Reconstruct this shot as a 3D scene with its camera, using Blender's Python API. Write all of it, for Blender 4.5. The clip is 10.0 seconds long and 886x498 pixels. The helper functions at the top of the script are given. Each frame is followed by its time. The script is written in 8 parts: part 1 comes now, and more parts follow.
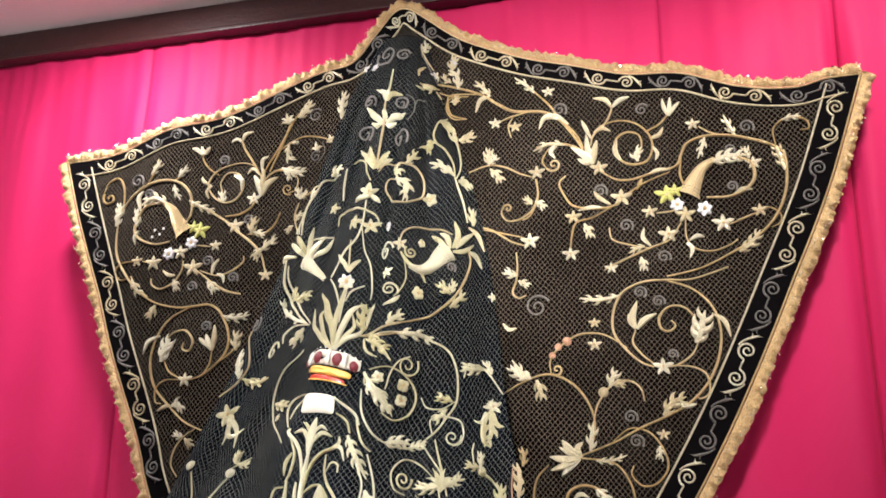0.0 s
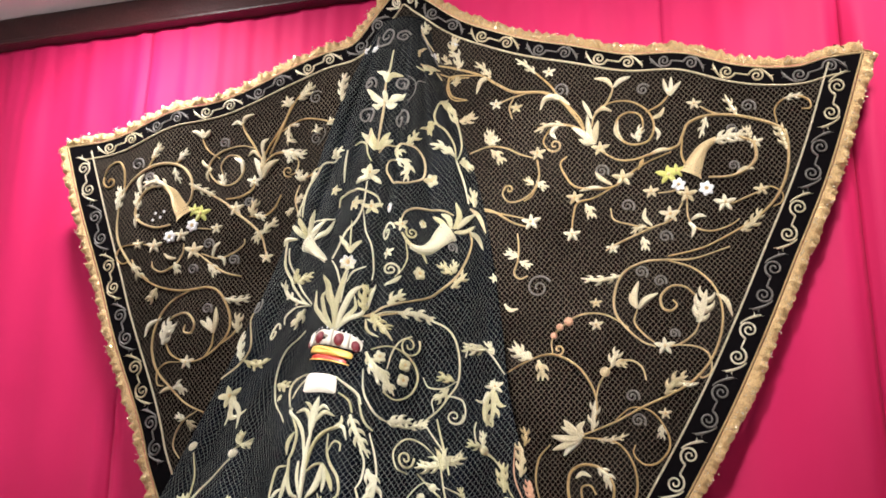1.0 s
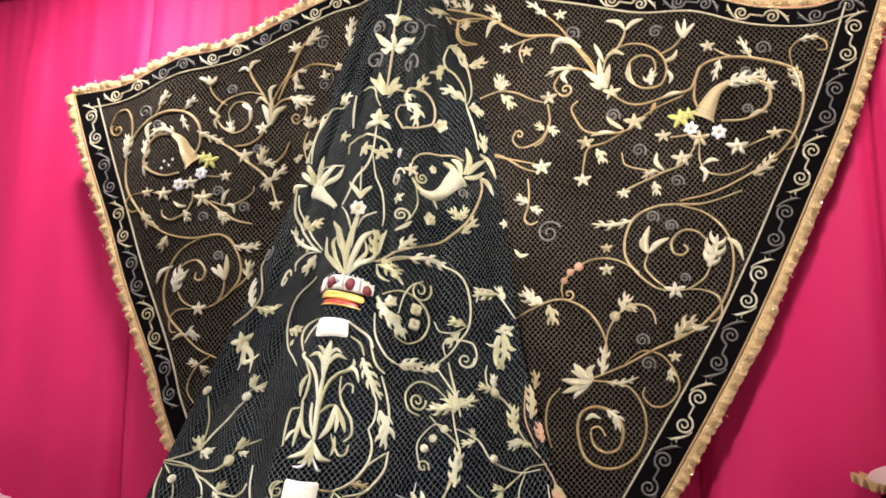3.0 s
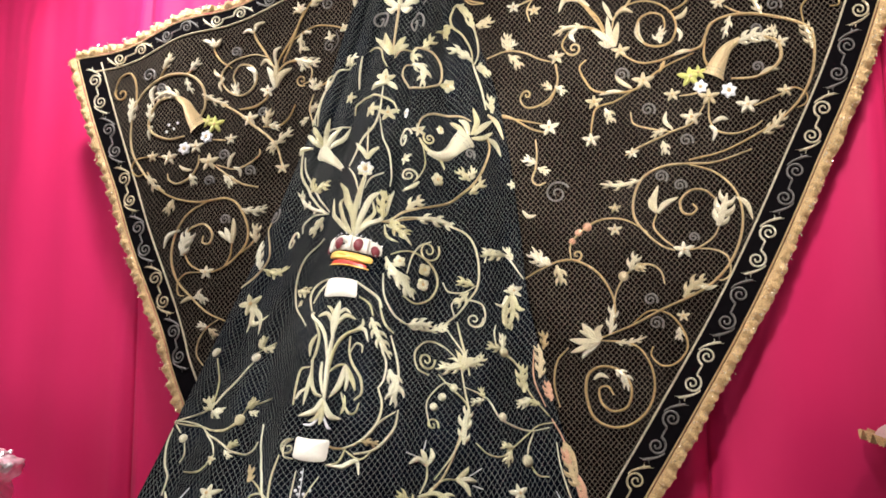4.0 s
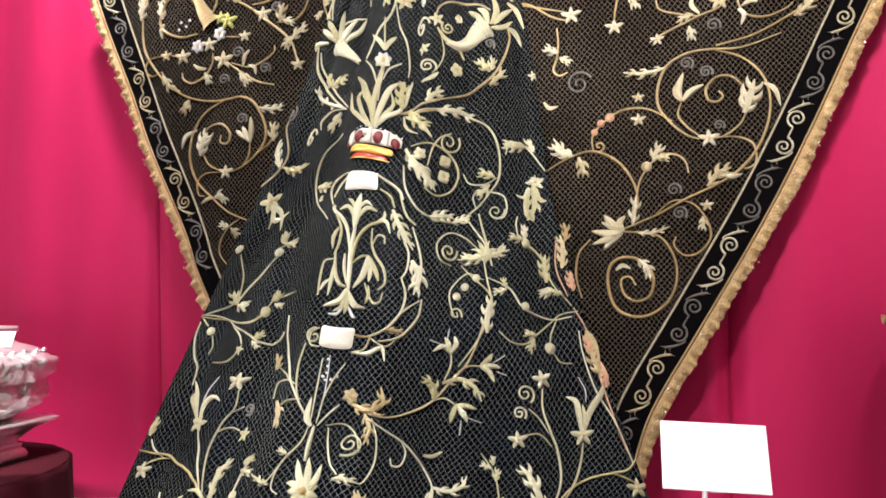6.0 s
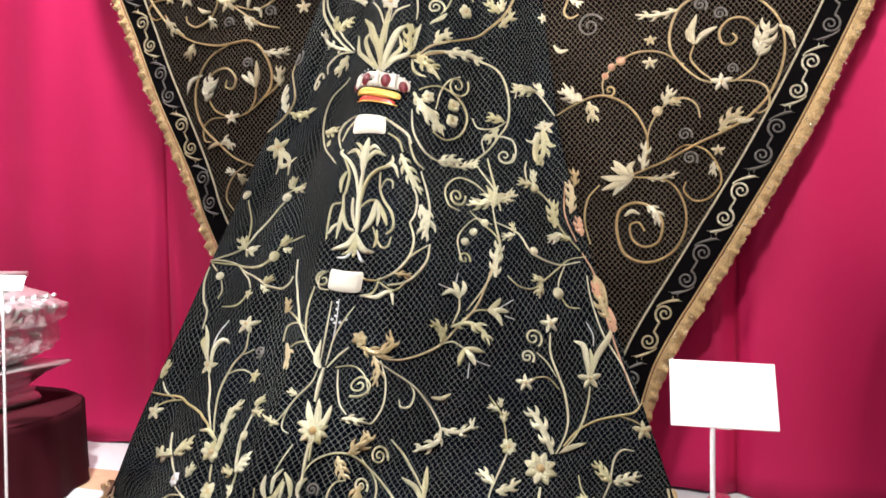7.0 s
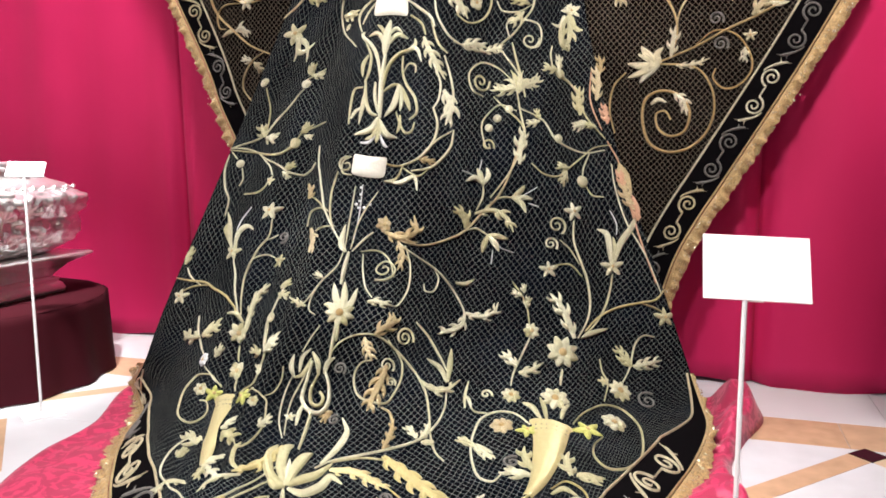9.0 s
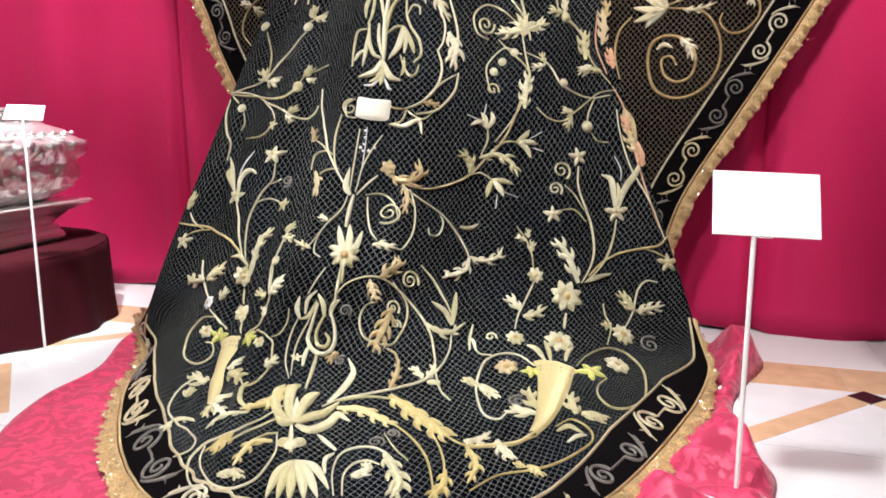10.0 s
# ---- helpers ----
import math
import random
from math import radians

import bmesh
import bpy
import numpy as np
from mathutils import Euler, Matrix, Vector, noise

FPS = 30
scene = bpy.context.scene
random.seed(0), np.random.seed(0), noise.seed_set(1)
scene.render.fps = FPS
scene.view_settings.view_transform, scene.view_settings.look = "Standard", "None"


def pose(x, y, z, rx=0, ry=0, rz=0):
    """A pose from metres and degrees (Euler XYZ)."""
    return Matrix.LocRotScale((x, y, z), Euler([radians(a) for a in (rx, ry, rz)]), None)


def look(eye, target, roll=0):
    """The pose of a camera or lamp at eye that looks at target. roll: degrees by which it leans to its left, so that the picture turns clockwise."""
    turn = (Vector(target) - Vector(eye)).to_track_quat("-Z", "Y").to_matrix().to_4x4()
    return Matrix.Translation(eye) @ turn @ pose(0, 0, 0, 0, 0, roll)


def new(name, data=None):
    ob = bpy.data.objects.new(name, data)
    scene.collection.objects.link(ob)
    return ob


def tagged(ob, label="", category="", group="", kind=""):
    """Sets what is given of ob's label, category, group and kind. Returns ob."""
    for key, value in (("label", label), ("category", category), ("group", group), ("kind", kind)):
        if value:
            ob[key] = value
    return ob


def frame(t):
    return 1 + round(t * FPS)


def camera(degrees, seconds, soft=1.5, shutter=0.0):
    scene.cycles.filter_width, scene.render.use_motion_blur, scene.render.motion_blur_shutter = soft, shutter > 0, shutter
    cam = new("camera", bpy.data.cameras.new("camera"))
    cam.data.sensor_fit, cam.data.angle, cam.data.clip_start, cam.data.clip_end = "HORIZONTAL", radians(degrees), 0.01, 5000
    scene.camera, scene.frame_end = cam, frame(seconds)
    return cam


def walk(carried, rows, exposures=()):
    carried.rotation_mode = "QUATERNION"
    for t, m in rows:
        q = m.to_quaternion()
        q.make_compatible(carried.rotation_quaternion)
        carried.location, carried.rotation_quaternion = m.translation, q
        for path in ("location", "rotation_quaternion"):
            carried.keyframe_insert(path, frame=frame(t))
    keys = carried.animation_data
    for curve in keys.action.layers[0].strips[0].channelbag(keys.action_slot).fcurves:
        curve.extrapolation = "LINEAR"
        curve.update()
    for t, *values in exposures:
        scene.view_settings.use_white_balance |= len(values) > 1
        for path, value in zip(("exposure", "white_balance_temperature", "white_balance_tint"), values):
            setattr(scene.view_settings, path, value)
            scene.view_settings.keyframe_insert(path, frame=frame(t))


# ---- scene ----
cam = camera(59.0, 10.0, soft=1.7)
PATH = [
    (0, (0.295, 0.375, 1.598), (-0.213, 2.249, 2.081), 0.7),
    (0.5, (0.292, 0.381, 1.578), (-0.216, 2.257, 2.052), 0.6),
    (1, (0.285, 0.389, 1.549), (-0.224, 2.268, 2.01), 0.5),
    (1.5, (0.277, 0.389, 1.549), (-0.234, 2.275, 1.979), 0.4),
    (2, (0.274, 0.389, 1.539), (-0.241, 2.279, 1.942), 0.4),
    (2.5, (0.267, 0.391, 1.523), (-0.254, 2.285, 1.9), 0.4),
    (4, (0.229, 0.407, 1.443), (-0.307, 2.312, 1.726), 0.1),
    (4.5, (0.215, 0.413, 1.415), (-0.329, 2.323, 1.65), -0.2),
    (5, (0.198, 0.416, 1.391), (-0.353, 2.331, 1.569), -0.4),
    (5.5, (0.196, 0.421, 1.36), (-0.367, 2.336, 1.487), -0.6),
    (6.8, (0.195, 0.432, 1.286), (-0.404, 2.34, 1.274), -0.6),
    (7, (0.179, 0.431, 1.282), (-0.415, 2.341, 1.244), -0.5),
    (7.5, (0.162, 0.427, 1.256), (-0.436, 2.333, 1.162), -0.4),
    (8, (0.141, 0.424, 1.228), (-0.46, 2.326, 1.079), -0.3),
    (8.5, (0.123, 0.42, 1.201), (-0.481, 2.316, 0.997), -0.3),
    (9, (0.107, 0.422, 1.176), (-0.499, 2.31, 0.915), -0.3),
    (9.5, (0.086, 0.413, 1.141), (-0.513, 2.297, 0.83), -0.2),
    (10, (0.07, 0.404, 1.107), (-0.518, 2.282, 0.749), -0.1),
]
walk(cam, [(t, look(eye, target, roll)) for t, eye, target, roll in PATH])

# ---- world and lamps: exhibition room, ceiling lamps by the curtain, unseen fills added ----
world = bpy.data.worlds.new("World")
scene.world = world
world.use_nodes = True
world.node_tree.nodes["Background"].inputs[0].default_value = (0.9, 0.93, 1.0, 1)
world.node_tree.nodes["Background"].inputs[1].default_value = 0.04
scene.view_settings.exposure = 0.34


def area_lamp(name, place, target, watts, size, colour):
    data = bpy.data.lights.new(name, "AREA")
    data.shape, data.size, data.energy, data.color = "DISK", size, watts, colour
    ob = new(name, data)
    ob.matrix_world = look(place, target)
    return ob


area_lamp("ceiling_lamp_near_curtain", (-2.7, 3.38, 4.2), (-2.6, 3.9, 0.0), 84, 0.25, (1.0, 0.96, 0.97))
area_lamp("ceiling_lamp_far", (1.45, 3.36, 4.2), (1.35, 4.0, 0), 42, 0.3, (1.0, 0.94, 0.90))
# unseen spot added for the train, its cone kept off the lower curtain
spot = area_lamp("ceiling_spot_train", (-0.8, 1.2, 4.2), (-0.70, 2.8, 0.3), 33, 0.4, (1.0, 0.99, 0.98))
spot.data.spread = radians(58)
# frontal fill from no seen source, added for the upper mantle
spot = area_lamp("ceiling_spot_mantle", (-0.4, -0.3, 4.2), (-0.40, 4.2, 2.65), 36, 0.4, (1.0, 0.95, 0.92))
spot.data.spread = radians(46)
# broad unseen fill, added for general light and reflections in the silver
area_lamp("ceiling_lamp_behind", (-2.3, 0.2, 4.2), (-2.4, 0.8, 0), 50, 0.9, (0.97, 0.98, 1.0))
# narrow unseen fill, added to brighten the silver and the curtain beside it
spot = area_lamp("ceiling_spot_pedestal", (-2.0, 1.9, 4.2), (-3.35, 3.2, 0.75), 22, 0.3, (1.0, 0.99, 0.98))
spot.data.spread = radians(30)


# ---- materials ----
def material(name, colour, rough=0.5, metal=0.0, vary=0.15, scale=8.0, bump=0.0, bump_scale=120.0, sheen=0.0, random_to=None):
    m = bpy.data.materials.new(name)
    m.use_nodes = True
    nt = m.node_tree
    b = nt.nodes["Principled BSDF"]
    b.inputs["Roughness"].default_value, b.inputs["Metallic"].default_value = rough, metal
    b.inputs["Sheen Weight"].default_value = sheen
    tc = nt.nodes.new("ShaderNodeTexCoord")
    n = nt.nodes.new("ShaderNodeTexNoise")
    n.inputs["Scale"].default_value, n.inputs["Detail"].default_value = scale, 6
    nt.links.new(tc.outputs["Object"], n.inputs["Vector"])
    mix = nt.nodes.new("ShaderNodeMix")
    mix.data_type = "RGBA"
    mix.inputs[6].default_value = (*[c * (1 - vary) for c in colour], 1)
    mix.inputs[7].default_value = (*[min(1, c * (1 + vary)) for c in colour], 1)
    nt.links.new(n.outputs["Fac"], mix.inputs[0])
    out = mix.outputs[2]
    if random_to:
        info = nt.nodes.new("ShaderNodeObjectInfo")
        mix2 = nt.nodes.new("ShaderNodeMix")
        mix2.data_type = "RGBA"
        nt.links.new(info.outputs["Random"], mix2.inputs[0])
        nt.links.new(out, mix2.inputs[6])
        mix2.inputs[7].default_value = (*random_to, 1)
        out = mix2.outputs[2]
    nt.links.new(out, b.inputs["Base Color"])
    if bump:
        n2 = nt.nodes.new("ShaderNodeTexNoise")
        n2.inputs["Scale"].default_value, n2.inputs["Detail"].default_value = bump_scale, 4
        nt.links.new(tc.outputs["Object"], n2.inputs["Vector"])
        bp = nt.nodes.new("ShaderNodeBump")
        bp.inputs["Strength"].default_value, bp.inputs["Distance"].default_value = bump, 0.01
        nt.links.new(n2.outputs["Fac"], bp.inputs["Height"])
        nt.links.new(bp.outputs["Normal"], b.inputs["Normal"])
    m["mix"] = mix.name
    return m


def stitch_bump(m, scale, strength, dark=(0.20, 0.105, 0.03)):
    """Fine parallel threads across an embroidered shape, with shade painted into the darker gaps between them."""
    nt = m.node_tree
    b = nt.nodes["Principled BSDF"]
    tc = nt.nodes.new("ShaderNodeTexCoord")
    w = nt.nodes.new("ShaderNodeTexWave")
    w.bands_direction = "DIAGONAL"
    w.inputs["Scale"].default_value, w.inputs["Distortion"].default_value, w.inputs["Detail"].default_value = scale, 5, 2
    nt.links.new(tc.outputs["Object"], w.inputs["Vector"])
    bp = nt.nodes.new("ShaderNodeBump")
    bp.inputs["Strength"].default_value, bp.inputs["Distance"].default_value = strength, 0.006
    nt.links.new(w.outputs["Fac"], bp.inputs["Height"])
    nt.links.new(bp.outputs["Normal"], b.inputs["Normal"])
    # shade between the threads, mixed into the base colour
    gap = nt.nodes.new("ShaderNodeMapRange")
    gap.inputs[1].default_value, gap.inputs[2].default_value, gap.inputs[3].default_value, gap.inputs[4].default_value = 0.0, 0.55, 0.5, 0.0
    nt.links.new(w.outputs["Fac"], gap.inputs[0])
    mix = nt.nodes.new("ShaderNodeMix")
    mix.data_type = "RGBA"
    nt.links.new(gap.outputs[0], mix.inputs[0])
    nt.links.new(b.inputs["Base Color"].links[0].from_socket, mix.inputs[6])
    mix.inputs[7].default_value = (*dark, 1)
    nt.links.new(mix.outputs[2], b.inputs["Base Color"])
    return m


def net_material(name, cloth, thread, pitch, line):
    """Dark silk under a net of fine cords in a diamond mesh; UV is in metres."""
    m = bpy.data.materials.new(name)
    m.use_nodes = True
    nt = m.node_tree
    b = nt.nodes["Principled BSDF"]
    uv = nt.nodes.new("ShaderNodeUVMap")
    sep = nt.nodes.new("ShaderNodeSeparateXYZ")
    nz = nt.nodes.new("ShaderNodeTexNoise")
    nz.inputs["Scale"].default_value, nz.inputs["Detail"].default_value = 5.0, 3
    nt.links.new(uv.outputs["UV"], nz.inputs["Vector"])
    wob = nt.nodes.new("ShaderNodeVectorMath")
    wob.operation = "MULTIPLY_ADD"
    wob.inputs[1].default_value = (0.03, 0.03, 0)
    nt.links.new(nz.outputs["Color"], wob.inputs[0])
    nt.links.new(uv.outputs["UV"], wob.inputs[2])
    nt.links.new(wob.outputs[0], sep.inputs[0])

    def math_node(op, a, c=None):
        k = nt.nodes.new("ShaderNodeMath")
        k.operation = op
        for i, v in enumerate((a, c)):
            if v is None:
                continue
            if isinstance(v, (int, float)):
                k.inputs[i].default_value = v
            else:
                nt.links.new(v, k.inputs[i])
        return k.outputs[0]

    lines = []
    for sign in (1, -1):
        d = math_node("ADD", sep.outputs[0], math_node("MULTIPLY", sep.outputs[1], sign * 0.85))
        f = math_node("FRACT", math_node("DIVIDE", d, pitch))
        lines.append(math_node("ABSOLUTE", math_node("SUBTRACT", f, 0.5)))
    top = math_node("MAXIMUM", lines[0], lines[1])
    ramp = nt.nodes.new("ShaderNodeMapRange")
    ramp.inputs[1].default_value, ramp.inputs[2].default_value = 0.5 - line, 0.5 - line * 0.65
    nt.links.new(top, ramp.inputs[0])
    big = nt.nodes.new("ShaderNodeTexNoise")
    big.inputs["Scale"].default_value = 2.2
    nt.links.new(uv.outputs["UV"], big.inputs["Vector"])
    fade = nt.nodes.new("ShaderNodeMapRange")
    fade.inputs[1].default_value, fade.inputs[2].default_value, fade.inputs[3].default_value, fade.inputs[4].default_value = 0.3, 0.7, 0.55, 1.0
    nt.links.new(big.outputs["Fac"], fade.inputs[0])
    amount = math_node("MULTIPLY", ramp.outputs[0], fade.outputs[0])
    mix = nt.nodes.new("ShaderNodeMix")
    mix.data_type = "RGBA"
    silk = nt.nodes.new("ShaderNodeMix")
    silk.data_type = "RGBA"
    silk.inputs[6].default_value, silk.inputs[7].default_value = (*cloth, 1), (*[c * 2.2 for c in cloth], 1)
    patchy = nt.nodes.new("ShaderNodeTexNoise")
    patchy.inputs["Scale"].default_value, patchy.inputs["Detail"].default_value = 3.1, 4
    nt.links.new(uv.outputs["UV"], patchy.inputs["Vector"])
    sharp = nt.nodes.new("ShaderNodeMapRange")
    sharp.inputs[1].default_value, sharp.inputs[2].default_value = 0.48, 0.66
    nt.links.new(patchy.outputs["Fac"], sharp.inputs[0])
    nt.links.new(sharp.outputs[0], silk.inputs[0])
    nt.links.new(silk.outputs[2], mix.inputs[6])
    mix.inputs[7].default_value = (*thread, 1)
    nt.links.new(amount, mix.inputs[0])
    nt.links.new(mix.outputs[2], b.inputs["Base Color"])
    bp = nt.nodes.new("ShaderNodeBump")
    bp.inputs["Strength"].default_value, bp.inputs["Distance"].default_value = 0.25, 0.003
    nt.links.new(ramp.outputs[0], bp.inputs["Height"])
    nt.links.new(bp.outputs["Normal"], b.inputs["Normal"])
    b.inputs["Roughness"].default_value = 0.55
    b.inputs["Specular IOR Level"].default_value = 0.0
    return m


GOLD = stitch_bump(material("gold_thread", (0.60, 0.41, 0.17), 0.36, 0.35, 0.4, 40, random_to=(0.80, 0.64, 0.36)), 75, 0.8)
PALE = stitch_bump(material("pale_gold_thread", (0.72, 0.62, 0.38), 0.34, 0.25, 0.35, 40, random_to=(0.92, 0.88, 0.68)), 75, 0.8)
SAGE = stitch_bump(material("sage_gold_thread", (0.64, 0.59, 0.33), 0.34, 0.25, 0.35, 40, random_to=(0.90, 0.87, 0.66)), 75, 0.8, (0.13, 0.10, 0.025))
ANTIQUE = stitch_bump(material("antique_gold_thread", (0.58, 0.45, 0.24), 0.36, 0.3, 0.35, 40, random_to=(0.78, 0.66, 0.42)), 75, 0.8, (0.14, 0.09, 0.03))
OLIVE = stitch_bump(material("olive_gold_thread", (0.58, 0.48, 0.20), 0.36, 0.25, 0.35, 40, random_to=(0.76, 0.68, 0.38)), 75, 0.7)
SILVER_THREAD = stitch_bump(material("silver_thread", (0.74, 0.74, 0.74), 0.36, 0.25, 0.15, 30), 75, 0.5, (0.2, 0.2, 0.2))
ROSE_THREAD = stitch_bump(material("rose_thread", (0.66, 0.38, 0.25), 0.4, 0.2, 0.25, 30), 75, 0.6)
DIM_THREAD = stitch_bump(material("tarnished_thread", (0.19, 0.175, 0.16), 0.45, 0.3, 0.3, 30), 75, 0.5, (0.01, 0.01, 0.01))
LEAF_GREEN = stitch_bump(material("green_silk_thread", (0.50, 0.50, 0.14), 0.45, 0.05, 0.25, 40), 75, 0.5, (0.12, 0.12, 0.01))
CREAM = material("cream_satin", (0.50, 0.47, 0.40), 0.45, 0.0, 0.08, 12, 0.25, 90)
RUBY = material("ruby_satin", (0.11, 0.003, 0.009), 0.5, 0.0, 0.3, 60, 0.3, 200)
SCARLET = material("scarlet_satin", (0.34, 0.02, 0.008), 0.35, 0.0, 0.15, 40)
YELLOW = material("yellow_gold_satin", (0.66, 0.40, 0.09), 0.35, 0.3, 0.3, 60, 0.3, 200)
NET_WING = net_material("net_over_brown_silk", (0.0009, 0.0006, 0.0005), (0.165, 0.135, 0.105), 0.0250, 0.060)
NET_TRAIN = net_material("net_over_blue_black_silk", (0.0004, 0.0010, 0.0024), (0.180, 0.184, 0.165), 0.0255, 0.041)
VELVET = material("black_velvet", (0.003, 0.0025, 0.003), 0.9, 0.0, 0.3, 30, 0.3, 300, 0.0)
VELVET.node_tree.nodes["Principled BSDF"].inputs["Specular IOR Level"].default_value = 0.02
LACE = material("gold_lace", (0.52, 0.36, 0.17), 0.34, 0.5, 0.8, 150, 1.0, 170)
SPANGLE = material("gold_spangle", (0.95, 0.80, 0.50), 0.2, 0.8, 0.3, 50, random_to=(0.9, 0.86, 0.7))


# ---- the mantle's drape: a panel spread along the curtain and a train falling from its peak to the floor ----
TRAIN_LEFT = [(-1.118, 4.188, 3.826), (-1.339, 4.178, 3.354), (-1.540, 4.169, 2.753), (-1.797, 4.133, 2.101), (-1.931, 3.970, 1.629), (-1.943, 3.600, 1.155), (-2.046, 3.220, 0.508), (-2.162, 3.200, 0.240), (-2.474, 3.489, 0.045)]
TRAIN_MID_LEFT = [(-1.044, 4.160, 3.820), (-1.172, 4.110, 3.331), (-1.334, 4.060, 2.676), (-1.465, 3.950, 2.014), (-1.589, 3.780, 1.567), (-1.536, 3.430, 1.101), (-1.555, 3.050, 0.540), (-1.587, 2.800, 0.222), (-1.458, 2.174, 0.045)]
TRAIN_RIDGE = [(-0.960, 4.130, 3.807), (-0.987, 4.000, 3.288), (-1.057, 3.840, 2.587), (-1.096, 3.655, 1.925), (-1.145, 3.540, 1.581), (-1.144, 3.334, 1.100), (-1.113, 2.990, 0.594), (-1.168, 2.750, 0.215), (-0.762, 2.008, 0.045)]
TRAIN_MID_RIGHT = [(-0.900, 4.160, 3.808), (-0.841, 4.030, 3.302), (-0.803, 3.950, 2.645), (-0.757, 3.840, 2.016), (-0.767, 3.750, 1.608), (-0.723, 3.580, 1.099), (-0.721, 3.350, 0.532), (-0.582, 3.080, 0.209), (-0.150, 2.326, 0.045)]
TRAIN_RIGHT = [(-0.842, 4.200, 3.797), (-0.753, 4.204, 3.390), (-0.549, 4.213, 2.766), (-0.444, 4.195, 2.109), (-0.364, 4.000, 1.690), (-0.227, 3.950, 1.176), (0.024, 3.800, 0.491), (0.149, 3.680, 0.165), (0.217, 3.486, 0.045)]
PANEL_TOP = [(-3.091, 3.227), (-2.777, 3.253), (-2.416, 3.38), (-2.057, 3.448), (-1.507, 3.659), (-1.287, 3.708), (-1.157, 3.862), (-1.043, 4.005), (-0.959, 4.015), (-0.841, 3.935), (-0.645, 3.79), (-0.392, 3.677), (-0.088, 3.579), (0.204, 3.501), (0.488, 3.48), (0.759, 3.391), (1.022, 3.345), (1.182, 3.376), (1.351, 3.391)]
PANEL_LEFT = [(-3.091, 3.227), (-2.89, 2.681), (-2.656, 2.145), (-2.383, 1.595), (-2.30, 1.40), (-2.19, 1.192), (-2.09, 0.985)]
PANEL_RIGHT = [(1.351, 3.391), (1.152, 2.818), (0.946, 2.355), (0.76, 1.957), (0.555, 1.56), (0.266, 1.065), (0.12, 0.82), (0.035, 0.65), (-0.03, 0.45), (-0.12, 0.25)]


def spline(nodes, u):
    """Smooth curve through nodes; u runs from 0 to len(nodes) - 1."""
    p = np.asarray(nodes, float)
    p = np.concatenate([2 * p[:1] - p[1:2], p, 2 * p[-1:] - p[-2:-1]])
    u = np.clip(np.asarray(u, float), 0, len(nodes) - 1)
    i = np.minimum(u.astype(int), len(nodes) - 2)
    f = u - i
    f = f.reshape(f.shape + (1,) * (p.ndim - 1))
    a, b, c, d = p[i], p[i + 1], p[i + 2], p[i + 3]
    return 0.5 * (2 * b + (c - a) * f + (2 * a - 5 * b + 4 * c - d) * f**2 + (3 * b - a - 3 * c + d) * f**3)


def train_point(s, v):
    """s across from 0 (left edge) to 4, v down the length from 0 (peak) to 8 (hem)."""
    s, v = np.broadcast_arrays(np.asarray(s, float), np.asarray(v, float))
    rails = np.stack([spline(r, v) for r in (TRAIN_LEFT, TRAIN_MID_LEFT, TRAIN_RIDGE, TRAIN_MID_RIGHT, TRAIN_RIGHT)])
    q = np.concatenate([2 * rails[:1] - rails[1:2], rails, 2 * rails[-1:] - rails[-2:-1]])
    sc = np.clip(s, 0, 4)
    i = np.minimum(sc.astype(int), 3)
    f = (sc - i)[..., None]
    pick = lambda k: np.take_along_axis(q, (i + k)[None, ..., None], 0)[0]
    a, b, c, d = pick(0), pick(1), pick(2), pick(3)
    p = 0.5 * (2 * b + (c - a) * f + (2 * a - 5 * b + 4 * c - d) * f**2 + (3 * b - a - 3 * c + d) * f**3)
    edge = np.clip(s * (4 - s), 0, 1)
    fold = 0.022 * np.sin(s * 7.3 + 0.35 * v) - 0.030 * np.exp(-((s - 2.45) / 0.12) ** 2 - ((v - 2.2) / 1.1) ** 2) + 0.007 * np.sin(s * 17.0 + 0.8 * v)
    fold = fold + 0.006 * np.sin(s * 46) * np.exp(-((s - 1.3) / 0.55) ** 2) * np.clip((v - 4.5) / 2, 0, 1)
    # the knot under the ribbon scroll stands proud of a hollow beside it
    fold = fold + 0.05 * np.exp(-((s - 2.0) / 0.28) ** 2 - ((v - 4.75) / 0.55) ** 2) - 0.05 * np.exp(-((s - 2.2) / 0.25) ** 2 - ((v - 5.6) / 0.3) ** 2)
    p = p.copy()
    # the hem is drawn in beside its back corner
    p[..., 0] += 0.08 * np.exp(-(((s - 0.26) / 0.17) ** 2) - ((v - 8) / 0.5) ** 2)
    amount = fold * edge * np.clip(v / 1.5, 0, 1) * np.clip((8.2 - v) / 1.0, 0.15, 1)
    p[..., 1] -= amount
    p[..., 2] += amount * np.clip((v - 6) / 2, 0, 1) * 0.6
    p[..., 2] = np.maximum(p[..., 2], 0.040)
    return p


def panel_point(x, z):
    x, z = np.broadcast_arrays(np.asarray(x, float), np.asarray(z, float))
    y = 4.25 + 0.045 * x - 0.08 * np.clip(2.4 - z, 0, 1.2)
    y = y + 0.010 * np.sin(5.1 * x + 1.3 * z) + 0.006 * np.sin(11 * x - 2.2 * z)
    return np.stack([x, y, z], -1)


# ---- building helpers ----
def mesh_ob(name, verts, faces, mat, parent=None, label="", smooth=True):
    me = bpy.data.meshes.new(name)
    me.from_pydata([tuple(map(float, v)) for v in verts], [], faces)
    if smooth:
        me.polygons.foreach_set("use_smooth", [True] * len(me.polygons))
    me.materials.append(mat)
    ob = new(name, me)
    ob.parent = parent
    if label:
        ob["label"] = label
    return ob


